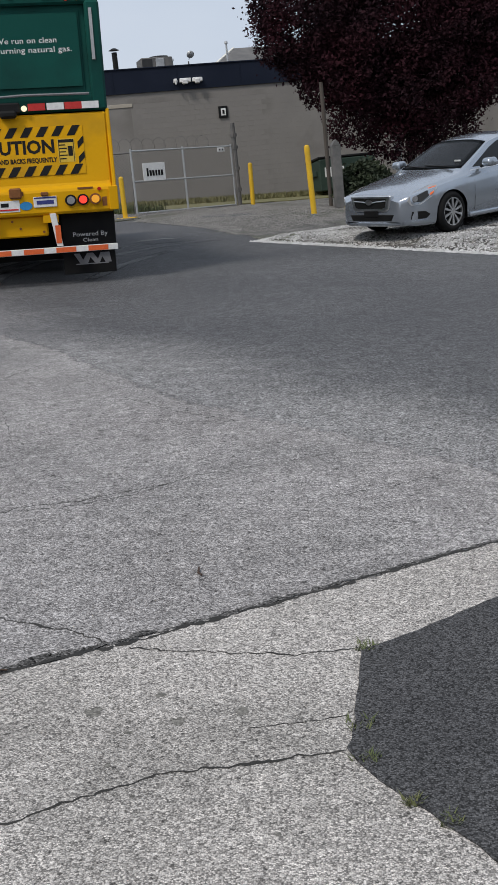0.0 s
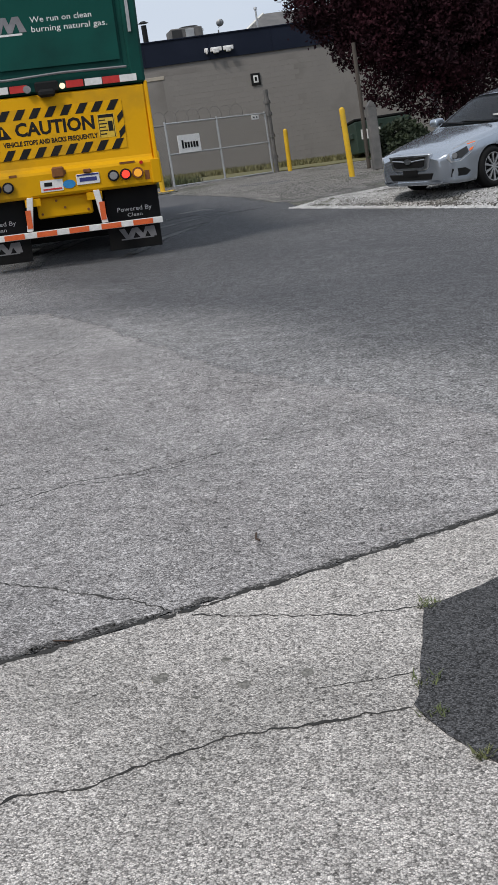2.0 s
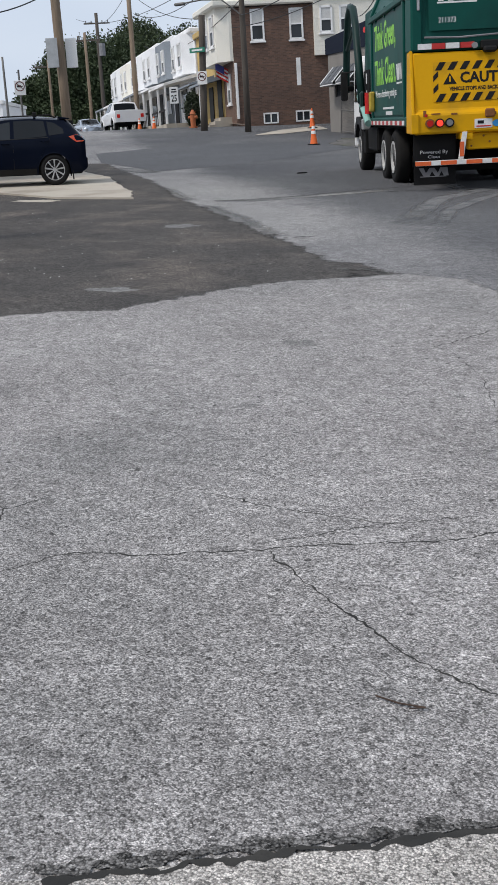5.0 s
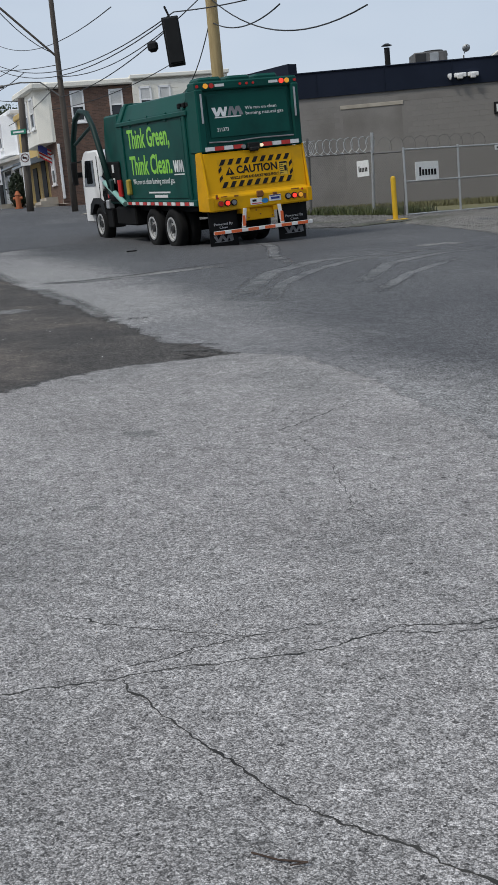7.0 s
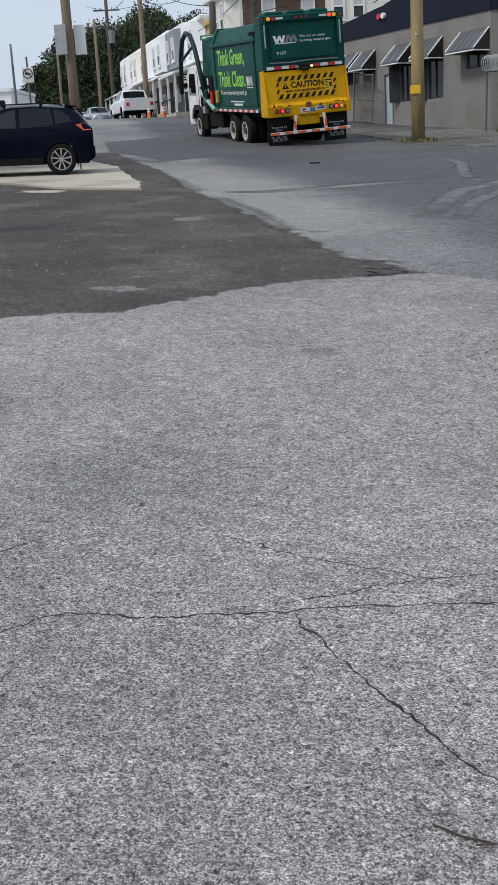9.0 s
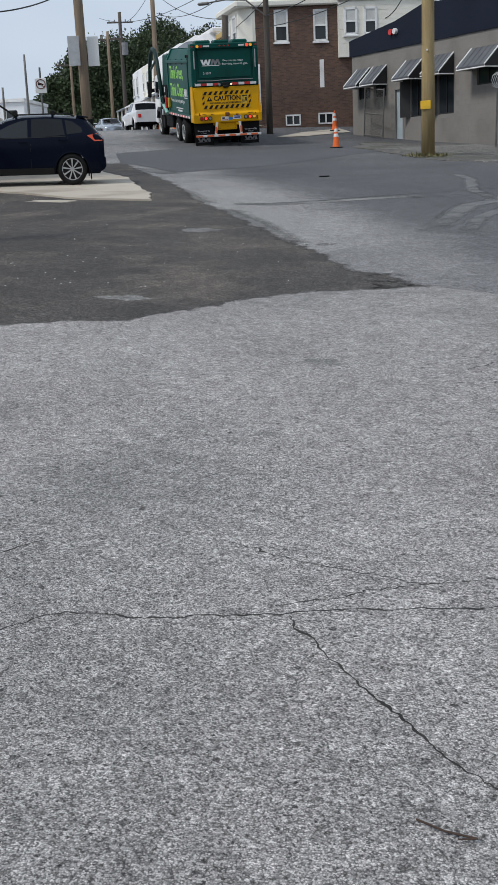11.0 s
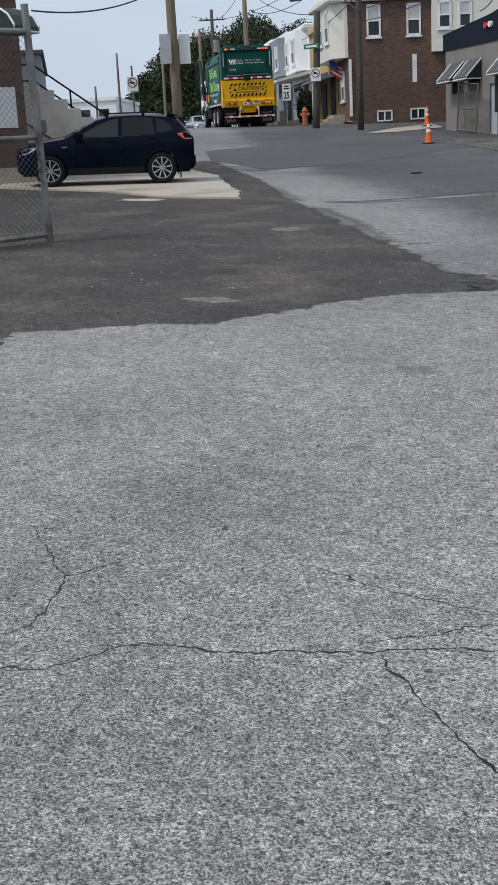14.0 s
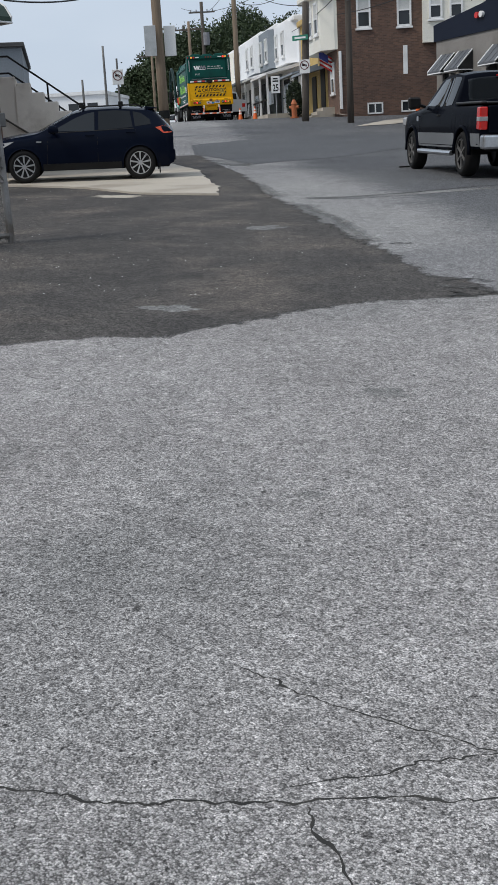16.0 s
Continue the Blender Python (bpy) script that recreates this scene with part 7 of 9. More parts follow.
# signal head seen from behind, hung on a span wire
sh = thing("traffic_signal", "black traffic signal head seen from behind, hung on a cable", "traffic signal", pose(-11.18, 34.56, 6.99, 0, -4, 20))
part("backplate", box(-0.24, 0.24, -0.02, 0.02, -0.68, 0.68, 0.02), M_BLACK, sh)
part("housing", box(-0.2, 0.2, -0.25, -0.02, -0.62, 0.62, 0.03), M_BLACK, sh)
part("hanger", rod((0, -0.1, 0.62), (-0.1, -0.1, 0.95), 0.03, seg=6), M_BLACK, sh)
part("junction_box", box(-0.75, -0.45, -0.15, 0.1, -0.2, 0.1, 0.08), M_BLACK, sh)


def cable(a, b, sag, r=0.018):
    a, b = Vector(a), Vector(b)
    pts = [a.lerp(b, i / 16) - Vector((0, 0, sag * 4 * (i / 16) * (1 - i / 16))) for i in range(17)]
    tagged(part("cable", tube(pts, r, 5), M_WIRE), "sagging black overhead cable", "cable", "overhead cables")


for a, b, sag in [
    ((-29.0, 58.4, 11.23), (-11.3, 35.2, 7.9), 0.9), ((-29.0, 58.4, 11.0), (-11.4, 35.0, 7.7), 0.9), ((-11.3, 35.2, 7.9), (-6.8, 32.7, 7.6), 0.1),
    ((-10.9, 37.6, 9.2), (-5.9, 28.8, 6.59), 0.25), ((-10.9, 37.6, 8.6), (-4.4, 27.0, 5.82), 0.7), ((-10.9, 37.6, 7.9), (-6.6, 28.6, 6.4), 0.3),
    ((-22.6, 51.5, 8.3), (-11.5, 35.0, 7.4), 0.3), ((-37.2, 74.5, 15.4), (-15.3, 40.5, 9.43), 0.8), ((-22.7, 51.5, 10.24), (-21.0, 43.4, 10.54), 0.2),
    ((-22.6, 51.5, 9.2), (-10.9, 37.6, 8.9), 0.7), ((-22.6, 51.5, 8.9), (-44.6, 81.8, 11.2), 1.0), ((-40.3, 72.9, 12.27), (-22.7, 48.4, 9.05), 0.6),
    ((-15.4, 47.0, 7.09), (-10.9, 37.6, 8.2), 0.5), ((-24.3, 54.2, 8.16), (-15.4, 47.0, 8.41), 0.3), ((-48.6, 79.4, 17.9), (-22.5, 51.5, 9.69), 1.0),
    ((-59.6, 96.1, 16.0), (-25.0, 52.6, 10.11), 0.9), ((-16.8, 22.7, 5.01), (-19.4, 31.9, 6.9), 0.3), ((-38.1, 68.6, 13.0), (-25.05, 52.5, 8.5), 0.5),
    ((-58.1, 97.2, 15.6), (-38.1, 68.6, 13.1), 0.6)]:
    cable(a, b, sag)
deb = thing("debris", "flat dark scrap lying on the road", "debris", at_ground(-10.48, 27.95, 0.012, 30))
part("scrap", box(-0.12, 0.12, -0.04, 0.04, 0, 0.03, 0.01), M_BLACK, deb)

# ---- yard gate and building beside the driveway ----
yg, L, h = fence_panel("yard_gate", "open chain-link gate leaf with galvanised frame", (-11.1, 10.2), (-9.87, 14.43), 2.5, 0.075, 0.0028, (0.1, 1.25, 2.45), (0.02, 0.4, 0.765), rail_mat=M_GALVM)
part("end_post", rod((L, 0, -0.1), (L, 0, 2.75), 0.045, seg=8), M_GALVM, yg)
part("latch", box(L + 0.02, L + 0.12, -0.02, 0.02, 1.3, 1.45, 0.01), M_GALVD, yg)
ch = [(L - 0.05 + 0.03 * math.sin(i * 1.7), -0.04, 1.2 - i * 0.03 + 0.02 * math.cos(i)) for i in range(18)]
part("chain", tube(ch, 0.014, 5), M_GALVD, yg)
bb = thing("brick_building", "dark brick building with an awning beside concrete steps", "building", facing(-24.5, 14.4, -18.2, 22.8), kind="structure")
BL = math.hypot(6.3, 8.4) + 0.7
wall_core(bb, BL, [(BL - 3.5, BL - 2.6, 2.6, 4.2)], 0.3, 8.5, 0.3, M_BRICKW)
part("roof", box(0, BL, 0, 10, 8.3, 8.5), M_ROOF, bb)
part("end_wall", box(BL - 0.28, BL, 0.3, 10, 0.5, 8.4), M_BRICKW, bb)
sash(bb, BL - 3.5, BL - 2.6, 2.6, 4.2)
part("notice", box(BL - 0.62, BL - 0.2, -0.04, 0, 2.75, 3.6), M_SIGNW, bb)
part("conduit", tube([(BL - 0.95, -0.05, 8.0), (BL - 0.8, -0.05, 3.55)], 0.045, 6), M_WHITE, bb, "white painted conduit")
part("conduit", rod((BL - 1.35, -0.05, 3.4), (BL - 1.35, -0.05, 4.05), 0.045, seg=6), M_WHITE, bb)
part("conduit", rod((BL - 0.75, -0.05, 1.75), (BL - 0.75, -0.05, 2.95), 0.045, seg=6), M_WHITE, bb)
part("conduit", rod((BL - 1.3, -0.05, 3.38), (BL - 0.65, -0.05, 3.2), 0.025, seg=6), M_GALVD, bb)
part("downpipe", rod((BL - 2.0, -0.06, 1.5), (BL - 2.0, -0.06, 8.0), 0.06, seg=8), M_WHITE, bb)
part("plinth", box(0, BL, -0.08, 0, 1.0, 1.9), M_CONC, bb)
aw = thing("door_awning", "dark green curved door awning with a white edge", "awning", pose(-17.07, 22.08, 4.5, 0, 0, 42))
aw.scale = (0.75, 0.75, 0.7)
bm = prism([(0.0, 0.0), (0.0, 0.75), (-0.45, 0.68), (-0.8, 0.45), (-1.0, 0.15), (-1.0, 0.0)], -0.5, 0.35, "x")
part("cover", bm, M_DUMP, aw, m=pose(0, 0, 0, 0, 0, 42))
for x in (-0.52, 0.37):
    part("edge", tube([(x, 0.0, 0.75), (x, -0.45, 0.68), (x, -0.8, 0.45), (x, -1.0, 0.15), (x, -1.0, 0.0), (x, 0.0, 0.0)], 0.03, 6), M_WHITE, aw, m=pose(0, 0, 0, 0, 0, 42))
part("front_edge", rod((-0.52, -1.0, 0.0), (0.37, -1.0, 0.0), 0.03, seg=6), M_WHITE, aw, m=pose(0, 0, 0, 0, 0, 42))
# concrete steps with a railing, going down beside the parked car
STEPS = thing("concrete_steps", "weathered concrete outdoor steps with a black railing", "steps", facing(-20.18, 24.37, -16.88, 27.07, -0.25))
M_STEP = surface("pale_painted_concrete", (0.6, 0.545, 0.48), (0.7, 0.645, 0.575), 1.2, 0.9, 0.25, 60, dirt=(0.36, 0.31, 0.26), dirt_scale=1.3)
for k in range(9):
    z = 3.95 - k * 0.22
    part("step", box(1.53 + k * 0.3, 1.87 + k * 0.3, 0.0, 1.4, z - 0.24, z, 0.035, seg=2), M_STEP, STEPS)
part("flight_wall", prism([(1.5, 1.2), (4.3, 1.2), (4.3, 1.93), (1.87, 3.715), (1.5, 3.9)], -0.03, 1.38, "y"), M_STEP, STEPS)
part("wall_rail", tube([(-2.0, -0.06, 3.3), (1.0, -0.06, 3.3), (3.3, -0.06, 1.75)], 0.025, 6), M_POLED, STEPS)
part("landing", box(-3.0, 1.53, 0, 1.6, 1.2, 4.1, 0.02), M_STEP, STEPS)
for s in (0.06,):
    for k in range(5):
        u = -1.2 + k * 1.15
        zf = 3.9 if u < 1.4 else 3.9 - (u - 1.4) * 0.73
        part("rail_post", rod((u, s, zf - 0.1), (u, s, zf + 0.65), 0.025, seg=6), M_BLACK, STEPS)
    for dz in (0.28, 0.65):
        part("rail", tube([(-3.0, s, 3.9 + dz), (1.4, s, 3.9 + dz), (4.45, s, 3.9 + dz - 3.05 * 0.73)], 0.025, 6), M_BLACK, STEPS)
gb = thing("grey_building", "blue-grey metal sided building behind the steps", "building", facing(-30.5, 31.0, -26.3, 34.4), kind="structure")
part("wall", box(-4, 5.3, 0, 8, 1.5, 5.75), M_GREYSID, gb)
part("roof_edge", box(-4.1, 5.4, -0.1, 8, 5.75, 5.9, 0.02), M_ROOF, gb)
sash(gb, 2.6, 3.3, 4.0, 5.2)
wb = thing("white_building", "distant pale building beyond the parked cars", "building", facing(-60.5, 74.0, -54.5, 76.5), kind="structure")
part("wall", box(0, 6.5, 0, 8, 3.5, 7.6), M_WHITEST, wb)
part("roof_edge", box(-0.1, 6.6, -0.15, 8, 7.6, 7.85), M_WHITE, wb)
for k in range(4):
    part("window", box(0.6 + k * 1.5, 1.4 + k * 1.5, -0.03, 0.02, 5.6, 7.0), M_WGLASS, wb)

# plain unseen buildings added behind and beside the viewpoint: close the place, darken reflections
for i, (x, y, w, d, h, rz, mm) in enumerate([(-6, -24, 26, 10, 8.0, 5, M_BRICKW), (22, -18, 22, 10, 7.0, -25, M_BLOCK), (-34, -10, 24, 10, 7.5, 50, M_BRICKW), (44, 12, 22, 10, 7.0, -75, M_BLOCK)]):
    ob = thing("reflected_building", "plain unseen building added to darken reflections", "building", pose(x, y, ground_z(x, y) - 1.0, 0, 0, rz), "buildings across the yard", "structure")
    part("wall", box(-w / 2, w / 2, -d / 2, d / 2, 0, h + 1), mm, ob)
    part("roof_edge", box(-w / 2 - 0.1, w / 2 + 0.1, -d / 2 - 0.1, d / 2 + 0.1, h + 1, h + 1.3), M_ROOF, ob)
    for q in range(5):
        part("window", box(-w / 2 + 1.5 + q * (w - 3) / 5, -w / 2 + 2.8 + q * (w - 3) / 5, d / 2, d / 2 + 0.04, 2.6, 4.2), M_WGLASS, ob)
# ---- cars: origin on the ground in the middle, +y ahead ----
def rows_at(rows, y, blur=0.05):
    """The values of a table of stations at y, rounded off a little along the car."""
    acc = [0.0] * (len(rows[0]) - 1)
    for off in (-1.0, -0.5, 0.0, 0.5, 1.0):
        q = min(rows[0][0], max(rows[-1][0], y + off * blur))
        for a, b in zip(rows, rows[1:]):
            if a[0] >= q >= b[0]:
                f = (a[0] - q) / (a[0] - b[0])
                for i in range(len(acc)):
                    acc[i] += (a[i + 1] + (b[i + 1] - a[i + 1]) * f) / 5
                break
    return acc


class Shell:
    """A car's skin from stations (y, half width, sill, belt, top, half width of the top), with arches cut over the wheels."""
    SIDE = ((0.0, 0.955), (0.1, 0.985), (0.3, 0.995), (0.55, 1.0), (0.8, 0.988), (0.93, 0.972), (1.0, 0.95))

    def __init__(self, rows, axles, radius, blur=0.05):
        self.rows, self.axles, self.radius, self.blur = rows, axles, radius, blur

    def side_x(self, y, z):
        w, zs, zb, zt, wr = rows_at(self.rows, y, self.blur)
        if z <= zb:
            f = max(0.0, (z - zs) / (zb - zs))
            for (a, p), (b, q) in zip(self.SIDE, self.SIDE[1:]):
                if f <= b:
                    return w * (p + (q - p) * (f - a) / (b - a))
            return w * 0.95
        f = min(1.0, (z - zb) / max(0.02, zt - 0.06 - zb))
        return w * 0.95 + (wr - w * 0.95) * (f + 0.12 * f * (1 - f))

    def top_z(self, x, y):
        w, zs, zb, zt, wr = rows_at(self.rows, y, self.blur)
        f = min(1.0, abs(x) / wr)
        return zt - 0.06 * f ** 2.6

    def ring(self, y):
        w, zs, zb, zt, wr = rows_at(self.rows, y, self.blur)
        za = zs
        for ya in self.axles:
            d = abs(y - ya)
            if d < self.radius:
                za = max(za, self.radius * 0.92 + math.sqrt(self.radius ** 2 - d * d) - 0.03)
        za = min(za, zb - 0.06)
        pts = [(self.side_x(y, za + (zb - za) * f), za + (zb - za) * f) for f, _ in self.SIDE]
        zr = max(zb + 0.012, zt - 0.06)
        pts += [(self.side_x(y, zb + (zr - zb) * f), zb + (zr - zb) * f) for f in (0.33, 0.67)]
        pts += [(wr * f, zt - 0.06 * f ** 2.6) for f in (1.0, 0.93, 0.8, 0.55, 0.28, 0.0)]
        return pts

    def body(self, parent, paint):
        bm = bmesh.new()
        y0, y1 = self.rows[-1][0], self.rows[0][0]
        n = int((y1 - y0) / 0.035)
        rings = []
        for i in range(n + 1):
            y = y0 + (y1 - y0) * i / n
            half = self.ring(y)
            rings.append([bm.verts.new((x, y, z)) for x, z in half] + [bm.verts.new((-x, y, z)) for x, z in half[-2::-1]])
        for a, b in zip(rings, rings[1:]):
            for k in range(len(a) - 1):
                bm.faces.new((a[k], a[k + 1], b[k + 1], b[k]))
        bm.faces.new(rings[0])
        bm.faces.new(rings[-1][::-1])
        bmesh.ops.recalc_face_normals(bm, faces=bm.faces)
        ob = part("body", bm, paint, parent, smooth=True)
        ob.data.set_sharp_from_angle(angle=radians(38))
        return ob

    def patch(self, name, outline, s, material, parent, label="", off=0.006, step=0.09):
        """A panel lying on the car's side; the outline is (y, z)."""
        bm = bmesh.new()
        edge = []
        for (ya, za), (yb, zb) in zip(outline, outline[1:] + outline[:1]):
            m = max(1, int(math.hypot(yb - ya, zb - za) / step))
            edge += [(ya + (yb - ya) * k / m, za + (zb - za) * k / m) for k in range(m)]
        vs = [bm.verts.new((s * (self.side_x(y, z) + off), y, z)) for y, z in edge]
        lo = [bm.verts.new((s * (self.side_x(y, z) - 0.01), y, z)) for y, z in edge]
        f = bm.faces.new(vs)
        for i in range(len(vs)):
            j = (i + 1) % len(vs)
            bm.faces.new((vs[i], lo[i], lo[j], vs[j]))
        bmesh.ops.triangulate(bm, faces=[f])
        bmesh.ops.recalc_face_normals(bm, faces=bm.faces)
        ob = part(name, bm, material, parent, label, smooth=True)
        ob.data.set_sharp_from_angle(angle=radians(30))
        return ob

    def screen(self, name, y_low, y_high, part_low, part_high, material, parent, off=0.006, bow=0.1):
        """A windscreen or rear window lying on the sloping top between two stations."""
        bm = bmesh.new()
        grid = []
        for j in range(9):
            g = j / 8
            k = part_low + (part_high - part_low) * g
            row = []
            for i in range(13):
                u = -1 + 2 * i / 12
                y = y_low + (y_high - y_low) * g - bow * u * u * (1 if y_low > y_high else -1) * (1 - g)
                wr = rows_at(self.rows, y, self.blur)[4]
                x = u * wr * k
                row.append(bm.verts.new((x, y, self.top_z(x, y) + off)))
            grid.append(row)
        for a, b in zip(grid, grid[1:]):
            for i in range(12):
                bm.faces.new((a[i], a[i + 1], b[i + 1], b[i]))
        bmesh.ops.solidify(bm, geom=bm.faces[:], thickness=0.004)
        bmesh.ops.recalc_face_normals(bm, faces=bm.faces)
        return part(name, bm, material, parent, smooth=True)

    def underside(self, parent, inner, z0, z1):
        y0, y1 = self.rows[-1][0] + 0.1, self.rows[0][0] - 0.12
        part("underbody", box(-inner, inner, y0, y1, z0, z1, 0.03), M_CHASSIS, parent)
        for ya in self.axles:
            for s in (-1, 1):
                bm = bmesh.new()
                pts = [(ya + (self.radius - 0.012) * math.cos(math.pi * k / 12), self.radius * 0.92 + (self.radius - 0.012) * math.sin(math.pi * k / 12) - 0.03) for k in range(13)]
                xs = sorted((s * (inner - 0.1), s * (self.side_x(ya, self.radius) - 0.03)))
                a = [[bm.verts.new((x, y, z)) for y, z in pts] for x in xs]
                for k in range(12):
                    bm.faces.new((a[0][k], a[0][k + 1], a[1][k + 1], a[1][k]))
                part("wheel_arch", bm, M_CHASSIS, parent)


def seam(shell, y, z0, z1, s, parent, lean=0.0, w=0.006):
    n = 6
    left = [(y + lean * k / n - w, z0 + (z1 - z0) * k / n) for k in range(n + 1)]
    shell.patch("door_gap", left + [(q + 2 * w, z) for q, z in left[::-1]], s, M_BLACK, parent, off=0.0015)


def car_wheels(t, xw, ys, r, w, mat_, spokes):
    return [wheel(t, s * xw, y, r, w, s, mat_, spokes) for y in ys for s in (-1, 1)]


def handle(shell, y, z, s, material, parent):
    x = s * (shell.side_x(y, z) + 0.022)
    part("door_handle", tube([(x - s * 0.03, y + 0.1, z), (x, y + 0.07, z), (x + s * 0.004, y, z + 0.004), (x, y - 0.07, z), (x - s * 0.03, y - 0.1, z)], 0.014, 6), material, parent)


SEDAN = [(2.38, 0.56, 0.3, 0.58, 0.66, 0.48), (2.33, 0.7, 0.24, 0.64, 0.71, 0.58), (2.2, 0.8, 0.2, 0.69, 0.77, 0.66), (1.95, 0.87, 0.19, 0.73, 0.83, 0.72), (1.5, 0.9, 0.19, 0.8, 0.91, 0.76), (1.0, 0.91, 0.19, 0.86, 0.98, 0.77),
         (0.08, 0.91, 0.19, 0.92, 1.41, 0.6), (-0.25, 0.91, 0.19, 0.935, 1.47, 0.585), (-0.7, 0.91, 0.19, 0.95, 1.49, 0.58), (-1.15, 0.91, 0.19, 0.97, 1.43, 0.58), (-1.85, 0.9, 0.2, 1.0, 1.13, 0.66), (-2.2, 0.85, 0.25, 0.99, 1.08, 0.68), (-2.36, 0.72, 0.34, 0.9, 0.99, 0.6)]
sh_ = heading(-0.735, -0.678)
a_ = radians(sh_)
SX, SY = 2.44 - (-0.79 * math.cos(a_) - 1.4 * math.sin(a_)), 20.9 - (-0.79 * math.sin(a_) + 1.4 * math.cos(a_))
sedan = thing("sedan", "silver four-door sedan parked on gravel", "car", on_slope(SX, SY, sh_, 0.6, 1.6) @ pose(0, 0, 0.26, -3.0, 0, 0))
skin = Shell(SEDAN, (1.4, -1.35), 0.375)
skin.body(sedan, M_SILVER)
skin.underside(sedan, 0.7, 0.2, 0.5)
M_WIPED = glass("windscreen_glass", (0.02, 0.024, 0.028), 0.02)
skin.screen("windscreen", 1.0, 0.1, 0.9, 0.93, M_WIPED, sedan)
skin.screen("rear_window", -1.82, -1.2, 0.86, 0.9, M_CARGLASS, sedan)
car_wheels(sedan, 0.8, (1.4, -1.35), 0.335, 0.215, M_ALLOY, 10)
for s in (-1, 1):
    skin.patch("front_window", [(0.72, 0.985), (0.42, 1.12), (0.12, 1.26), (-0.12, 1.345), (-0.36, 1.385), (-0.34, 0.965)], s, M_CARGLASS, sedan)
    skin.patch("rear_door_window", [(-0.43, 0.97), (-0.45, 1.395), (-0.8, 1.405), (-1.1, 1.375), (-1.3, 1.29), (-1.52, 1.13), (-1.5, 1.05), (-1.3, 1.015)], s, M_CARGLASS, sedan)
    skin.patch("window_trim", [(0.8, 0.945), (-1.52, 1.035), (-1.52, 1.018), (0.8, 0.925)], s, M_CHROME, sedan, off=0.005)
    hl = skin.patch("headlight", [(1.66, 0.795), (1.78, 0.805), (2.1, 0.73), (2.25, 0.665), (2.29, 0.6), (2.25, 0.53), (2.1, 0.53), (1.88, 0.63)], s, M_LENS, sedan, "clear headlight in a dark housing", off=0.012)
    skin.patch("lamp_housing", [(1.93, 0.735), (2.16, 0.67), (2.22, 0.58), (2.08, 0.57), (1.93, 0.65)], s, M_DKPLAST, hl, off=0.016)
    part("projector", rod((s * 0.74, 2.12, 0.63), (s * 0.81, 2.2, 0.63), 0.045, seg=12), M_CHROME, hl)
    skin.patch("indicator", [(1.7, 0.785), (1.86, 0.765), (1.9, 0.66), (1.84, 0.68)], s, M_ORANGE, hl, off=0.016)
    skin.patch("fog_recess", [(1.92, 0.36), (2.02, 0.42), (2.24, 0.43), (2.26, 0.31), (2.0, 0.3)], s, M_BLACK, sedan, off=0.004)
    skin.patch("bumper_lip", [(1.9, 0.285), (2.34, 0.285), (2.34, 0.25), (1.88, 0.235)], s, M_SILVER, sedan, off=0.03)
    mr = part("wing_mirror", prism([(0.46, 0.98), (0.66, 0.97), (0.7, 1.03), (0.66, 1.11), (0.5, 1.12), (0.44, 1.05)], min(s * 0.93, s * 1.11), max(s * 0.93, s * 1.11), "x", 0.035, seg=2), M_SILVER, sedan, smooth=True)
    part("mirror_foot", rod((s * 0.85, 0.6, 0.98), (s * 0.98, 0.58, 1.02), 0.03, seg=8), M_BLACK, mr)
    handle(skin, -0.16, 0.85, s, M_CHROME, sedan)
    handle(skin, -1.12, 0.88, s, M_CHROME, sedan)
    seam(skin, 0.86, 0.3, 0.88, s, sedan, -0.05)
    seam(skin, -0.36, 0.27, 0.93, s, sedan, -0.03)
    seam(skin, -1.02, 0.62, 0.95, s, sedan, -0.4)
    part("sill_trim", box(min(s * 0.86, s * 0.925), max(s * 0.86, s * 0.925), -0.95, 0.98, 0.19, 0.27, 0.025, seg=2), M_SILVER, sedan)
    skin.patch("tail_light", [(-1.95, 0.94), (-2.28, 0.9), (-2.33, 0.78), (-2.1, 0.8)], s, L_REDD, sedan, off=0.01)
part("grille", prism([(-0.46, 0.71), (0.46, 0.71), (0.41, 0.49), (0.33, 0.445), (-0.33, 0.445), (-0.41, 0.49)], 2.3, 2.405, "y", 0.02), M_CHROME, sedan, "chrome framed black grille")
part("grille_mesh", prism([(-0.37, 0.665), (0.37, 0.665), (0.33, 0.52), (0.27, 0.5), (-0.27, 0.5), (-0.33, 0.52)], 2.38, 2.412, "y"), M_BLACK, sedan)
part("grille_bar", tube([(-0.36, 2.412, 0.625), (-0.16, 2.416, 0.61), (0.0, 2.42, 0.59), (0.16, 2.416, 0.61), (0.36, 2.412, 0.625)], 0.012, 6), M_CHROME, sedan)
bm = bmesh.new()
bmesh.ops.create_cone(bm, cap_ends=True, segments=18, radius1=0.06, radius2=0.05, depth=0.02)
bmesh.ops.scale(bm, vec=(1.3, 0.75, 1), verts=bm.verts)
part("grille_badge", bm, M_CHROME, sedan, m=pose(0, 2.425, 0.605, 90, 0, 0))
part("lower_grille", prism([(-0.5, 0.4), (0.5, 0.4), (0.44, 0.3), (-0.44, 0.3)], 2.25, 2.392, "y", 0.01), M_BLACK, sedan)
part("plate_holder", box(-0.16, 0.16, 2.38, 2.405, 0.36, 0.47, 0.01), M_BLACK, sedan)
part("front_lip", prism([(-0.8, 2.12), (-0.62, 2.34), (-0.3, 2.4), (0.3, 2.4), (0.62, 2.34), (0.8, 2.12), (0.8, 2.0), (-0.8, 2.0)], 0.21, 0.285, "z", 0.02), M_SILVER, sedan)
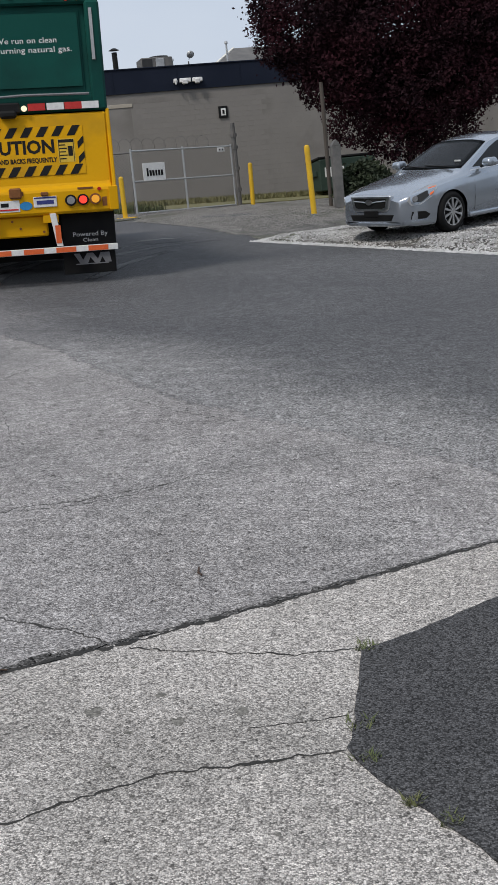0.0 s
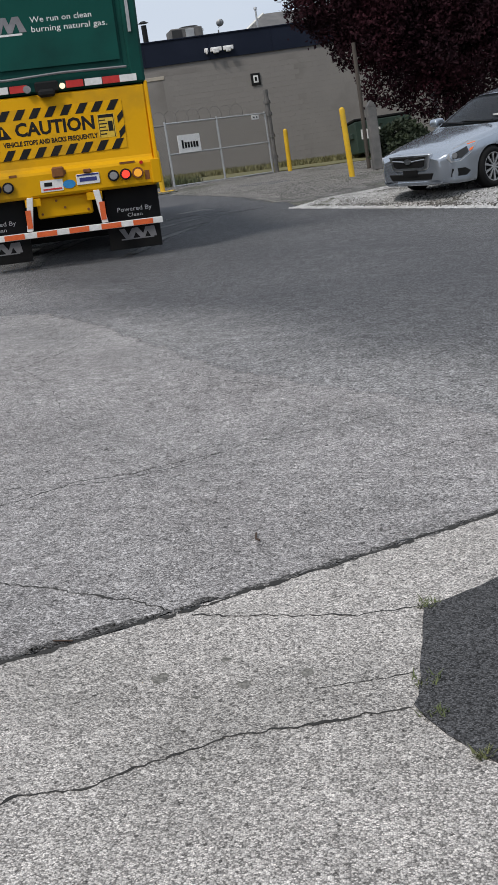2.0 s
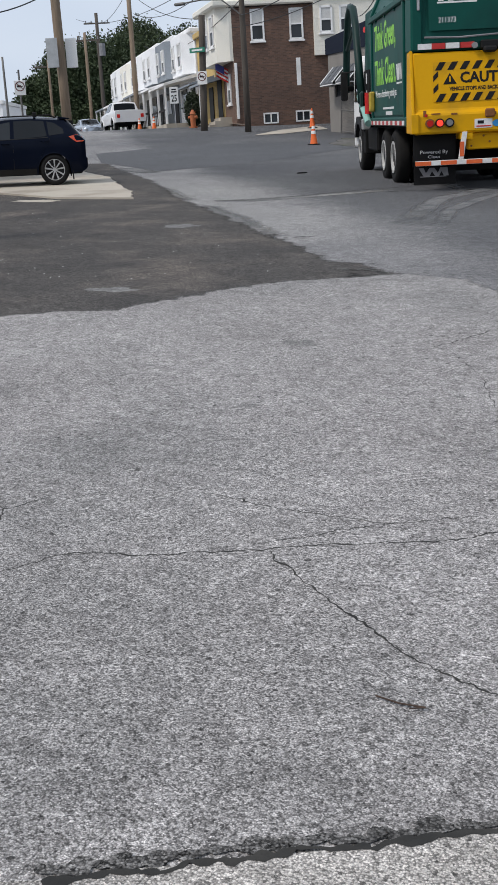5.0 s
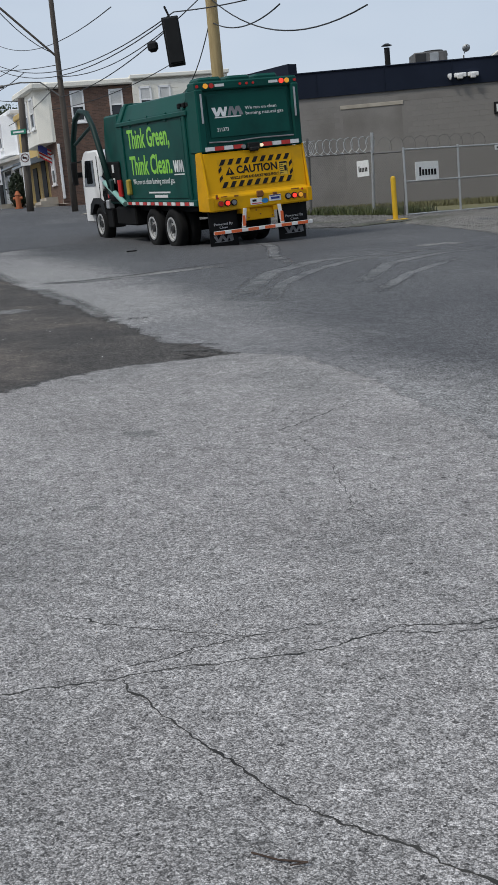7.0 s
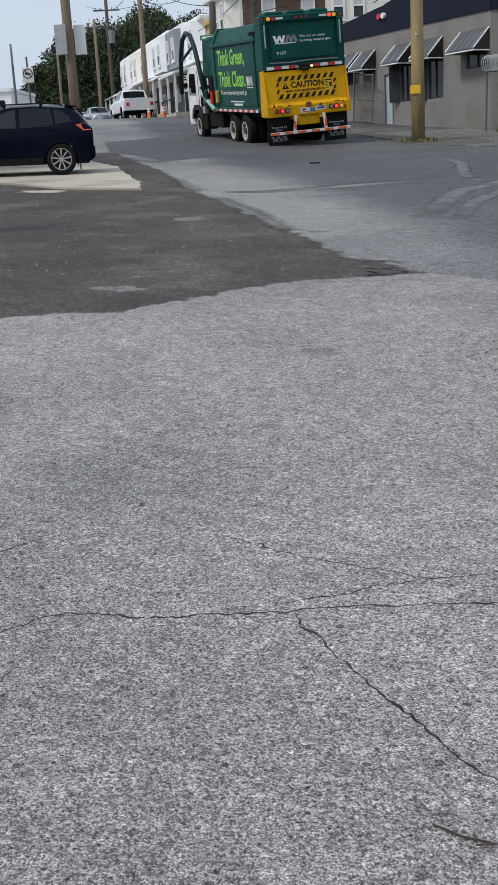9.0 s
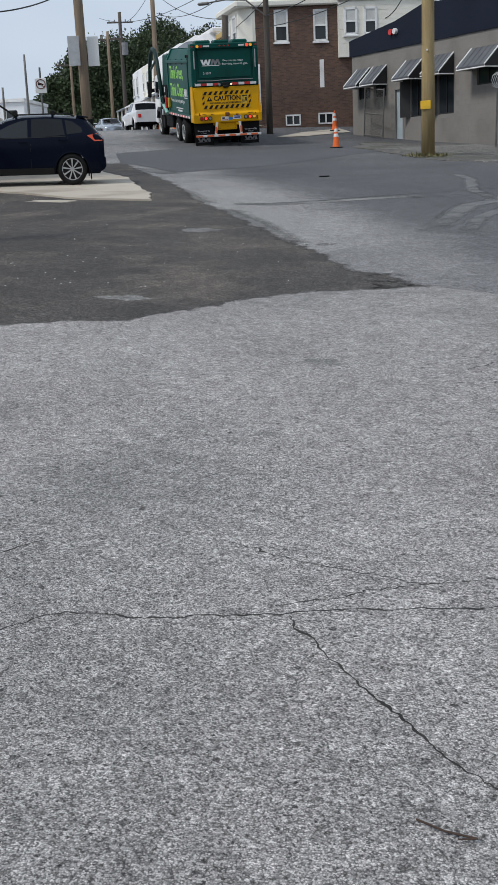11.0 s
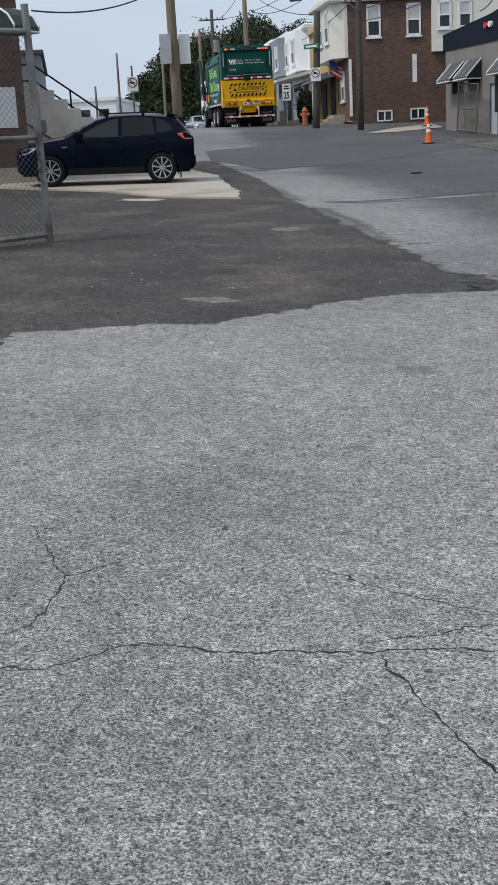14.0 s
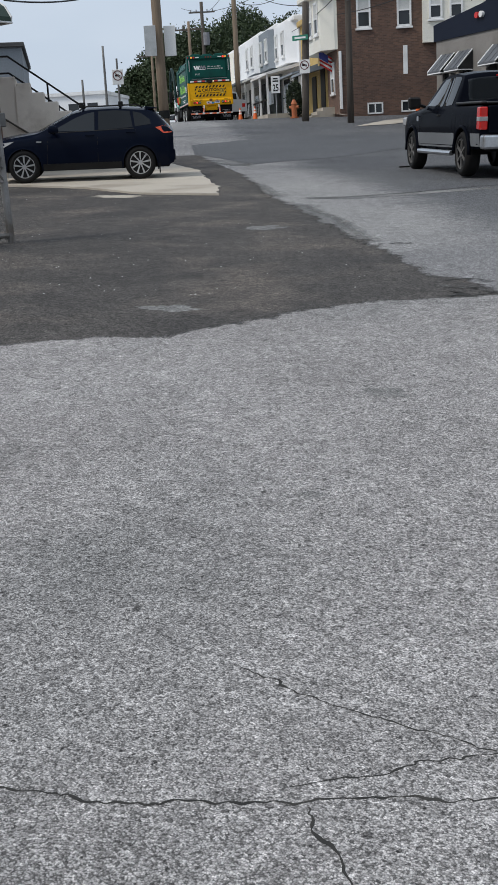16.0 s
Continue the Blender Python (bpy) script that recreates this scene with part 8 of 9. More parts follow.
part("wiper", rod((-0.55, 0.96, 1.015), (0.1, 0.9, 1.045), 0.011, seg=5), M_BLACK, sedan)
part("wiper", rod((0.05, 0.97, 1.01), (0.6, 0.88, 1.05), 0.011, seg=5), M_BLACK, sedan)
part("windscreen_sticker", box(-0.56, -0.44, 0.76, 0.78, 1.085, 1.11), M_REFLW, sedan)

SUV = [(2.12, 0.56, 0.38, 0.7, 0.82, 0.5), (2.06, 0.72, 0.3, 0.78, 0.9, 0.62), (1.9, 0.82, 0.26, 0.84, 0.96, 0.7), (1.5, 0.88, 0.25, 0.91, 1.03, 0.75), (0.98, 0.89, 0.25, 0.96, 1.1, 0.76),
       (0.14, 0.89, 0.25, 1.02, 1.5, 0.62), (-0.2, 0.89, 0.25, 1.03, 1.565, 0.61), (-0.8, 0.89, 0.25, 1.06, 1.58, 0.6), (-1.5, 0.89, 0.25, 1.1, 1.53, 0.585), (-1.72, 0.885, 0.26, 1.12, 1.48, 0.58), (-2.02, 0.86, 0.29, 1.1, 1.18, 0.66), (-2.12, 0.8, 0.36, 0.98, 1.06, 0.66)]
suv = thing("suv", "dark blue compact SUV parked on a concrete pad", "car", on_slope(-15.6, 23.27, heading(-0.815, -0.58), 0.5, 1.6) @ pose(0, 0, 0.045))
suv.scale = (0.86, 0.86, 0.9)


def small_suv(parent, paint, full=True):
    shell = Shell(SUV, (1.33, -1.33), 0.4)
    shell.body(parent, paint)
    shell.underside(parent, 0.68, 0.24, 0.55)
    shell.screen("windscreen", 0.98, 0.16, 0.9, 0.93, M_CARGLASS, parent)
    shell.screen("rear_window", -1.98, -1.74, 0.84, 0.88, M_WIPED, parent)
    for s in (-1, 1):
        shell.patch("front_window", [(0.66, 1.085), (0.4, 1.21), (0.1, 1.35), (-0.14, 1.43), (-0.34, 1.465), (-0.32, 1.07)], s, M_WIPED if full else M_CARGLASS, parent)
        shell.patch("rear_door_window", [(-0.41, 1.075), (-0.43, 1.475), (-0.8, 1.485), (-1.15, 1.46), (-1.2, 1.12)], s, M_CARGLASS, parent)
        shell.patch("quarter_window", [(-1.25, 1.13), (-1.22, 1.45), (-1.4, 1.41), (-1.6, 1.27), (-1.62, 1.17)], s, M_CARGLASS, parent)
        shell.patch("tail_light", [(-1.72, 1.1), (-1.95, 1.14), (-2.06, 1.08), (-2.09, 0.98), (-1.9, 0.97)], s, M_TAILRED, parent, "red and orange tail light", off=0.014)
        shell.patch("headlight", [(1.52, 0.9), (1.9, 0.86), (2.07, 0.78), (2.05, 0.7), (1.8, 0.76)], s, M_LENS, parent, off=0.01)
        seam(shell, 0.8, 0.36, 0.99, s, parent, -0.05)
        seam(shell, -0.36, 0.34, 1.05, s, parent, -0.02)
        seam(shell, -1.02, 0.66, 1.08, s, parent, -0.25)
        if full:
            shell.patch("sill_cladding", [(0.9, 0.4), (-0.9, 0.4), (-0.9, 0.26), (0.9, 0.26)], s, M_BLACK, parent, off=0.02)
            shell.patch("belt_trim", [(0.72, 1.06), (-1.22, 1.1), (-1.22, 1.085), (0.72, 1.045)], s, M_BLACK, parent, off=0.006)
            handle(shell, -0.2, 0.98, s, paint, parent)
            handle(shell, -1.14, 1.02, s, paint, parent)
            mr = part("wing_mirror", prism([(0.5, 1.05), (0.7, 1.05), (0.74, 1.12), (0.68, 1.21), (0.54, 1.21), (0.48, 1.13)], min(s * 0.93, s * 1.1), max(s * 0.93, s * 1.1), "x", 0.035, seg=2), paint, parent, smooth=True)
            part("mirror_foot", rod((s * 0.82, 0.62, 1.06), (s * 0.98, 0.6, 1.1), 0.03, seg=8), M_BLACK, mr)
            part("roof_rail", tube([(s * 0.56, 0.0, 1.5), (s * 0.565, -0.12, 1.575), (s * 0.56, -1.3, 1.59), (s * 0.55, -1.45, 1.52)], 0.018, 6), M_BLACK, parent)
            for ya in (1.33, -1.33):
                part("arch_lip", tube([(s * (shell.side_x(ya, 0.6) - 0.004), ya + 0.405 * math.cos(q), 0.338 + 0.405 * math.sin(q)) for q in [math.pi * k / 14 for k in range(15)]], 0.014, 6), paint, parent)
    return shell


M_TAILRED = surface("tail_light_red", (0.6, 0.05, 0.025), (0.75, 0.13, 0.04), 6, 0.2, 0.0)
small_suv(suv, M_NAVY)
car_wheels(suv, 0.785, (1.33, -1.33), 0.36, 0.225, M_ALLOY, 9)
for y in (-0.05, -0.95):
    rb = part("roof_bar", box(-0.6, 0.6, y - 0.03, y + 0.03, 1.61, 1.64, 0.01), M_BLACK, suv)
    for s in (-1, 1):
        part("bar_foot", box(s * 0.56 - 0.04, s * 0.56 + 0.04, y - 0.05, y + 0.05, 1.55, 1.67, 0.015), M_BLACK, rb)
part("spoiler", prism([(-1.5, 1.55), (-1.79, 1.51), (-1.8, 1.49), (-1.55, 1.48)], -0.5, 0.5, "x", 0.012), M_NAVY, suv)
part("rear_bumper", prism([(-0.87, -1.75), (-0.84, -2.02), (-0.7, -2.16), (0.7, -2.16), (0.84, -2.02), (0.87, -1.75)], 0.36, 0.62, "z", 0.04, seg=2), M_NAVY, suv, smooth=True)
for s in (-1, 1):
    part("mud_flap", box(min(s * 0.66, s * 0.86), max(s * 0.66, s * 0.86), -1.79, -1.765, 0.12, 0.42), M_FLAP, suv)
part("rear_plate", box(-0.2, 0.2, -2.15, -2.12, 0.74, 0.86), M_REFLW, suv)
part("fender_badge", box(-0.9, -0.885, 0.9, 1.02, 0.86, 0.89), M_CHROME, suv)

TRUCK = [(2.85, 0.78, 0.55, 0.98, 1.08, 0.72), (2.76, 0.92, 0.5, 1.06, 1.15, 0.82), (2.4, 0.98, 0.47, 1.12, 1.22, 0.86), (1.35, 1.0, 0.46, 1.17, 1.29, 0.88), (1.2, 1.0, 0.46, 1.18, 1.32, 0.87), (0.42, 1.0, 0.46, 1.2, 1.79, 0.74),
         (0.1, 1.0, 0.46, 1.2, 1.86, 0.73), (-0.5, 1.0, 0.46, 1.2, 1.88, 0.73), (-0.98, 1.0, 0.46, 1.2, 1.83, 0.73), (-1.14, 1.0, 0.46, 1.22, 1.28, 0.9), (-2.62, 1.0, 0.5, 1.22, 1.27, 0.93), (-2.75, 0.98, 0.52, 1.2, 1.25, 0.92)]
pickup = thing("pickup_truck", "black extended-cab pickup with grey lower panels, driving up the street", "pickup truck")


def pickup_body(parent, paint, trim):
    shell = Shell(TRUCK, (1.8, -1.75), 0.46, 0.04)
    shell.body(parent, paint)
    shell.underside(parent, 0.75, 0.45, 0.8)
    shell.screen("windscreen", 1.2, 0.46, 0.92, 0.94, M_CARGLASS, parent)
    shell.screen("rear_window", -1.13, -1.0, 0.78, 0.9, M_CARGLASS, parent, bow=0.0)
    for s in (-1, 1):
        shell.patch("front_window", [(0.92, 1.27), (0.62, 1.46), (0.32, 1.66), (0.16, 1.735), (-0.26, 1.765), (-0.24, 1.24)], s, M_WIPED, parent)
        shell.patch("rear_door_window", [(-0.34, 1.245), (-0.36, 1.77), (-0.78, 1.76), (-0.86, 1.72), (-0.84, 1.26)], s, M_CARGLASS, parent)
        shell.patch("lower_panel", [(1.3, 0.76), (-1.24, 0.76), (-1.24, 0.5), (1.3, 0.5)], s, trim, parent, "grey lower body panel", off=0.01)
        shell.patch("lower_panel", [(-2.26, 0.76), (-2.72, 0.76), (-2.72, 0.54), (-2.26, 0.54)], s, trim, parent, off=0.01)
        seam(shell, 1.22, 0.5, 1.18, s, parent, -0.02)
        seam(shell, -0.3, 0.48, 1.2, s, parent)
        seam(shell, -1.08, 0.5, 1.22, s, parent)
        handle(shell, -0.12, 1.08, s, M_BLACK, parent)
        for ya in (1.8, -1.75):
            part("fender_flare", tube([(s * (shell.side_x(ya, 0.7) + 0.006), ya + 0.475 * math.cos(q), 0.395 + 0.475 * math.sin(q)) for q in [math.pi * k / 16 for k in range(17)]], 0.035, 6), paint, parent, smooth=True)
    return shell


pickup_body(pickup, M_BLKCAR, M_GREYCAR)
PICKUP_WHEELS = car_wheels(pickup, 0.88, (1.8, -1.75), 0.4, 0.27, M_GALVD, 6)
for s in (-1, 1):
    part("running_board", rod((s * 1.0, -1.15, 0.4), (s * 1.0, 1.2, 0.4), 0.05, seg=8), M_CHROME, pickup)
    for y in (-0.9, 0.1, 1.0):
        part("board_bracket", box(min(s * 0.7, s * 1.0), max(s * 0.7, s * 1.0), y - 0.03, y + 0.03, 0.38, 0.47), M_BLACK, pickup)
    tl = part("tail_light", box(min(s * 0.86, s * 1.005), max(s * 0.86, s * 1.005), -2.79, -2.6, 0.82, 1.2, 0.02), L_REDD, pickup, "red tail light")
    part("reversing_light", box(min(s * 0.86, s * 1.01), max(s * 0.86, s * 1.01), -2.796, -2.62, 0.96, 1.04, 0.01), M_LENS, tl, "clear reversing light")
    part("headlight", box(min(s * 0.62, s * 0.96), max(s * 0.62, s * 0.96), 2.5, 2.8, 0.88, 1.06, 0.03), M_LENS, pickup)
    part("mirror", box(min(s * 1.06, s * 1.3), max(s * 1.06, s * 1.3), 0.9, 1.04, 1.22, 1.44, 0.03), M_BLACK, pickup)
    part("mirror_arm", rod((s * 0.94, 1.0, 1.25), (s * 1.1, 0.98, 1.3), 0.03, seg=6), M_BLACK, pickup)
    part("fender_badge", box(min(s * 0.99, s * 1.008), max(s * 0.99, s * 1.008), 1.28, 1.42, 0.98, 1.08), M_CHROME, pickup)
    part("bed_rail", box(min(s * 0.86, s * 0.96), max(s * 0.86, s * 0.96), -2.7, -1.16, 1.255, 1.3, 0.015), M_DKPLAST, pickup)
part("bed_cover", box(-0.86, 0.86, -2.7, -1.16, 1.25, 1.29, 0.02), M_DKPLAST, pickup)
part("rear_bumper", box(-0.98, 0.98, -2.96, -2.72, 0.5, 0.74, 0.04, seg=2), M_CHROME, pickup, "chrome rear step bumper")
part("tailgate", box(-0.84, 0.84, -2.79, -2.74, 0.76, 1.22, 0.02), M_BLKCAR, pickup)
part("high_brake_light", box(-0.15, 0.15, -1.06, -1.0, 1.76, 1.79), L_REDD, pickup)

# distant parked vehicles
def far_car(name, label, x, y, head, kind_, paint):
    c = thing(name, label, "car" if "pickup" not in name else "pickup truck", on_slope(x, y, head, 0.5, 1.6), "parked cars up the street")
    if kind_ == "pickup":
        pickup_body(c, paint, paint)
        axles, r, back, front = (1.8, -1.75), 0.4, -2.75, 2.85
    elif kind_ == "suv":
        small_suv(c, paint, False)
        axles, r, back, front = (1.33, -1.33), 0.36, -2.12, 2.12
    else:
        shell = Shell(SEDAN, (1.4, -1.35), 0.375)
        shell.body(c, paint)
        shell.underside(c, 0.7, 0.2, 0.5)
        shell.screen("windscreen", 1.0, 0.1, 0.9, 0.93, M_CARGLASS, c)
        for s in (-1, 1):
            shell.patch("side_window", [(0.72, 0.985), (0.42, 1.12), (-0.12, 1.345), (-0.8, 1.405), (-1.3, 1.29), (-1.5, 1.05)], s, M_CARGLASS, c)
        axles, r, back, front = (1.4, -1.35), 0.335, -2.36, 2.38
    car_wheels(c, 0.8, axles, r, 0.22, M_ALLOY, 0)
    for s in (-1, 1):
        part("tail_light", box(min(s * 0.66, s * 0.86), max(s * 0.66, s * 0.86), back - 0.03, back + 0.12, 0.78, 1.0, 0.02), L_REDD, c)
        part("headlight", box(min(s * 0.42, s * 0.66), max(s * 0.42, s * 0.66), front - 0.2, front + 0.01, 0.6, 0.72, 0.02), M_LENS, c)
    return c


far_car("pickup_truck", "white pickup parked up the street", -39.3, 68.6, 42, "pickup", M_WHTCAR)
far_car("suv", "silver car parked up the street", -47.5, 77.5, 222, "suv", M_SILVER)
far_car("sedan", "white sedan parked up the street", -51.5, 81.5, 222, "sedan", M_WHTCAR)
far_car("suv", "dark car parked up the street", -55.0, 82.5, 222, "suv", M_BLKCAR)
far_car("suv", "white van parked beyond the driveway", -51.2, 75.7, 130, "suv", M_WHTCAR)

# ---- trees ----
def leaf_mass(blobs, count, size, seed, shell=0.55):
    """Small bent leaf clumps spread through a set of ellipsoids (x, y, z, rx, ry, rz), thicker at the skin, with gaps."""
    rnd = random.Random(seed)
    verts, faces = [], []
    vol = [b[3] * b[4] * b[5] for b in blobs]
    tot = sum(vol)
    for b, v in zip(blobs, vol):
        for _ in range(int(count * v / tot)):
            d = Vector((rnd.gauss(0, 1), rnd.gauss(0, 1), rnd.gauss(0, 1))).normalized()
            q = shell + (1.06 - shell) * rnd.random() ** 0.7
            if noise.noise((d.x * 2.2 + b[0], d.y * 2.2 + b[1], d.z * 2.2 + seed)) > 0.32:
                continue
            if rnd.random() < 0.05:
                q *= rnd.uniform(1.05, 1.25)
            q *= 1 + 0.18 * noise.noise((d.x * 4 + seed, d.y * 4, d.z * 4 + b[2]))
            c = Vector((b[0] + d.x * q * b[3], b[1] + d.y * q * b[4], b[2] + d.z * q * b[5]))
            s = size * rnd.uniform(0.6, 1.5)
            n = Vector((rnd.gauss(0, 1), rnd.gauss(0, 1), rnd.gauss(0, 1) + 0.6)).normalized()
            u = n.orthogonal().normalized()
            w = n.cross(u)
            a = rnd.random() * 6.28
            u, w = u * math.cos(a) + w * math.sin(a), w * math.cos(a) - u * math.sin(a)
            k = len(verts)
            verts += [c - u * s, c + w * s * 0.55 - n * s * 0.15, c + u * s, c - w * s * 0.55 - n * s * 0.15]
            faces += [(k, k + 1, k + 2), (k, k + 2, k + 3)]
    me = bpy.data.meshes.new("crown")
    me.from_pydata(verts, [], faces)
    return me


def tree(name, label, x, y, trunk_h, r, limbs, blobs, count, size, material, seed, lean=(0, 0)):
    t = thing(name, label, "tree", at_ground(x, y, -0.1))
    bm = bmesh.new()
    rod((0, 0, 0), (lean[0], lean[1], trunk_h), r, r * 0.6, 10, bm)
    for lx, ly, lz in limbs:
        rod((lean[0] * 0.9, lean[1] * 0.9, trunk_h * 0.9), (lx * 0.5, ly * 0.5, (trunk_h + lz) / 2), r * 0.5, r * 0.32, 7, bm)
        rod((lx * 0.5, ly * 0.5, (trunk_h + lz) / 2), (lx, ly, lz), r * 0.32, r * 0.1, 6, bm)
    part("trunk", bm, M_BARK, t)
    me = leaf_mass(blobs, count, size, seed)
    me.materials.append(material)
    c = new("crown", me)
    c.parent = t
    return t


# purple-leaved tree beside the gravel yard; heights above its foot
tree("plum_tree", "dark purple-leaved tree with a low spreading crown", 3.4, 38.5, 2.2, 0.17,
     [(-2.2, -0.5, 4.8), (2.0, 0.4, 5.0), (0.4, 1.2, 6.2), (-0.6, -1.0, 5.6), (1.2, -1.2, 4.2), (-1.4, 0.6, 3.8)],
     [(0.2, 0, 5.4, 3.2, 2.6, 2.5), (-2.7, -0.3, 5.7, 1.9, 1.8, 1.6), (-1.5, -0.8, 4.3, 1.7, 1.6, 1.5), (2.3, -0.2, 5.2, 1.9, 1.9, 1.9), (0.6, -0.8, 3.4, 1.9, 1.7, 1.5), (-0.6, 0.2, 7.6, 2.4, 2.2, 1.8),
      (1.8, 0.3, 7.4, 2.0, 2.0, 1.6), (-3.6, 0.0, 6.5, 1.1, 1.2, 0.9), (-2.6, -0.2, 3.7, 0.8, 0.9, 0.6), (-1.1, -0.9, 3.0, 0.9, 0.9, 0.8), (3.3, -0.3, 4.4, 1.0, 1.1, 1.1), (1.9, -0.8, 3.4, 1.2, 1.2, 0.8),
      (-1.6, -0.6, 2.5, 1.0, 1.0, 0.7), (-0.4, -0.6, 2.0, 1.1, 1.0, 0.8), (0.9, -0.5, 2.2, 1.2, 1.0, 0.8), (-3.9, -0.3, 5.2, 0.7, 0.8, 0.7), (-4.3, 0, 7.3, 0.8, 0.9, 0.6), (-2.2, 0, 8.2, 1.4, 1.4, 0.9), (-3.3, -0.4, 4.4, 0.6, 0.7, 0.5)],
     200000, 0.056, M_PURPLE, 11)
sb = thing("shrub", "dark clipped shrub under the tree", "shrub", at_ground(1.75, 35.9, 0))
me = leaf_mass([(0, 0, 0.6, 0.8, 0.8, 0.65)], 6000, 0.06, 5, 0.7)
me.materials.append(M_HEDGE)
cr = new("crown", me)
cr.parent = sb
part("stem", rod((0, 0, 0), (0, 0, 0.7), 0.06), M_BARK, sb)
sb = thing("shrub", "dark evergreen shrub by the rowhouses", "shrub", at_ground(-28.9, 58.6, 0.1))
me = leaf_mass([(0, 0, 0.8, 0.45, 0.45, 0.85)], 3000, 0.07, 6, 0.7)
me.materials.append(M_HEDGE)
cr = new("crown", me)
cr.parent = sb
part("stem", rod((0, 0, 0), (0, 0, 0.7), 0.05), M_BARK, sb)
rt = random.Random(4)
for i, (x, y, top, w) in enumerate([(-68.6, 102.4, 7.6, 3.5), (-66, 104, 10.5, 4.5), (-64, 106, 11.2, 5), (-62.5, 109, 11.5, 5), (-62.2, 112.3, 13.2, 4.5),
                                    (-64.8, 118, 13.8, 5), (-61, 119, 12.8, 5), (-57, 120, 12.2, 5), (-53, 122, 11.8, 5), (-49, 124, 11.8, 5), (-69, 109, 10.8, 5.5), (-71, 111, 9.0, 4)]):
    blobs = [(0, 0, top * 0.55, w * 0.8, w * 0.8, top * 0.42), (-w * 0.5, 0, top * 0.42, w * 0.6, w * 0.6, top * 0.34), (w * 0.5, 0.3, top * 0.45, w * 0.6, w * 0.6, top * 0.33),
             (rt.uniform(-1, 1), 0, top * 0.83, w * 0.45, w * 0.45, top * 0.2), (0, -w * 0.3, top * 0.25, w * 0.9, w * 0.7, top * 0.25)]
    tree("street_tree", "large green leafy tree at the top of the street", x, y, top * 0.45, 0.3, [(-w * 0.4, 0, top * 0.6), (w * 0.4, 0.3, top * 0.6), (0, -0.5, top * 0.75)], blobs, 34000, 0.145, M_LEAF, 20 + i)

# dry grass along the warehouse wall
def grass(name, count, spot, h, material, label):
    rnd = random.Random(count)
    verts, faces = [], []
    for _ in range(count):
        x, y = spot(rnd)
        z = ground_z(x, y) + 0.04
        a, l = rnd.random() * 6.28, h * rnd.uniform(0.4, 1.2)
        k = len(verts)
        verts += [(x - 0.02 * math.sin(a), y + 0.02 * math.cos(a), z), (x + 0.02 * math.sin(a), y - 0.02 * math.cos(a), z), (x + 0.5 * l * math.cos(a), y + 0.5 * l * math.sin(a), z + l)]
        faces.append((k, k + 1, k + 2))
    me = bpy.data.meshes.new(name)
    me.from_pydata(verts, [], faces)
    me.materials.append(material)
    tagged(new(name, me), label, "grass", kind="stuff")


grass("dry_grass", 14000, lambda r: (lambda f, g: (-9.5 + 14 * f - 0.5 * g, 42.2 + 4.6 * f + g * 3.6))(r.random(), r.random()), 0.16, M_GRASS, "patchy dry grass and weeds along the wall")
grass("fence_weeds", 3000, lambda r: (lambda f, g: (-5.6 - 4.0 * f + g * 1.0, 38.4 + 3.3 * f + g * 0.8))(r.random(), r.random()), 0.25, M_WEED, "weeds along the foot of the fence")
grass("pole_weeds", 400, lambda r: (-10.9 + r.gauss(0, 0.28), 37.6 + r.gauss(0, 0.25)), 0.1, M_GRASS, "dry weeds round the foot of the pole")

# ---- blocks of the yard wall that show singly ----
me_block = None
for r in range(23):
    z = 1.3 + r * 0.2
    for c in range(13):
        u = 4.4 + c * 0.4 + (0.0 if r % 2 else 0.2)
        if me_block is None:
            g, d = 0.0015, 0.003
            vv = []
            for y, e in ((0.0, 0.0), (-d, g)):
                vv += [(e + 0.003, y, e + 0.003), (0.397 - e, y, e + 0.003), (0.397 - e, y, 0.197 - e), (e + 0.003, y, 0.197 - e)]
            me_block = bpy.data.meshes.new("block")
            me_block.from_pydata(vv, [], [(4, 5, 6, 7), (0, 1, 5, 4), (1, 2, 6, 5), (2, 3, 7, 6), (3, 0, 4, 7)])
            me_block.materials.append(M_BLOCK)
        ob = new("block", me_block)
        ob.parent, ob.location = wall_b, (u, 0.0, z)

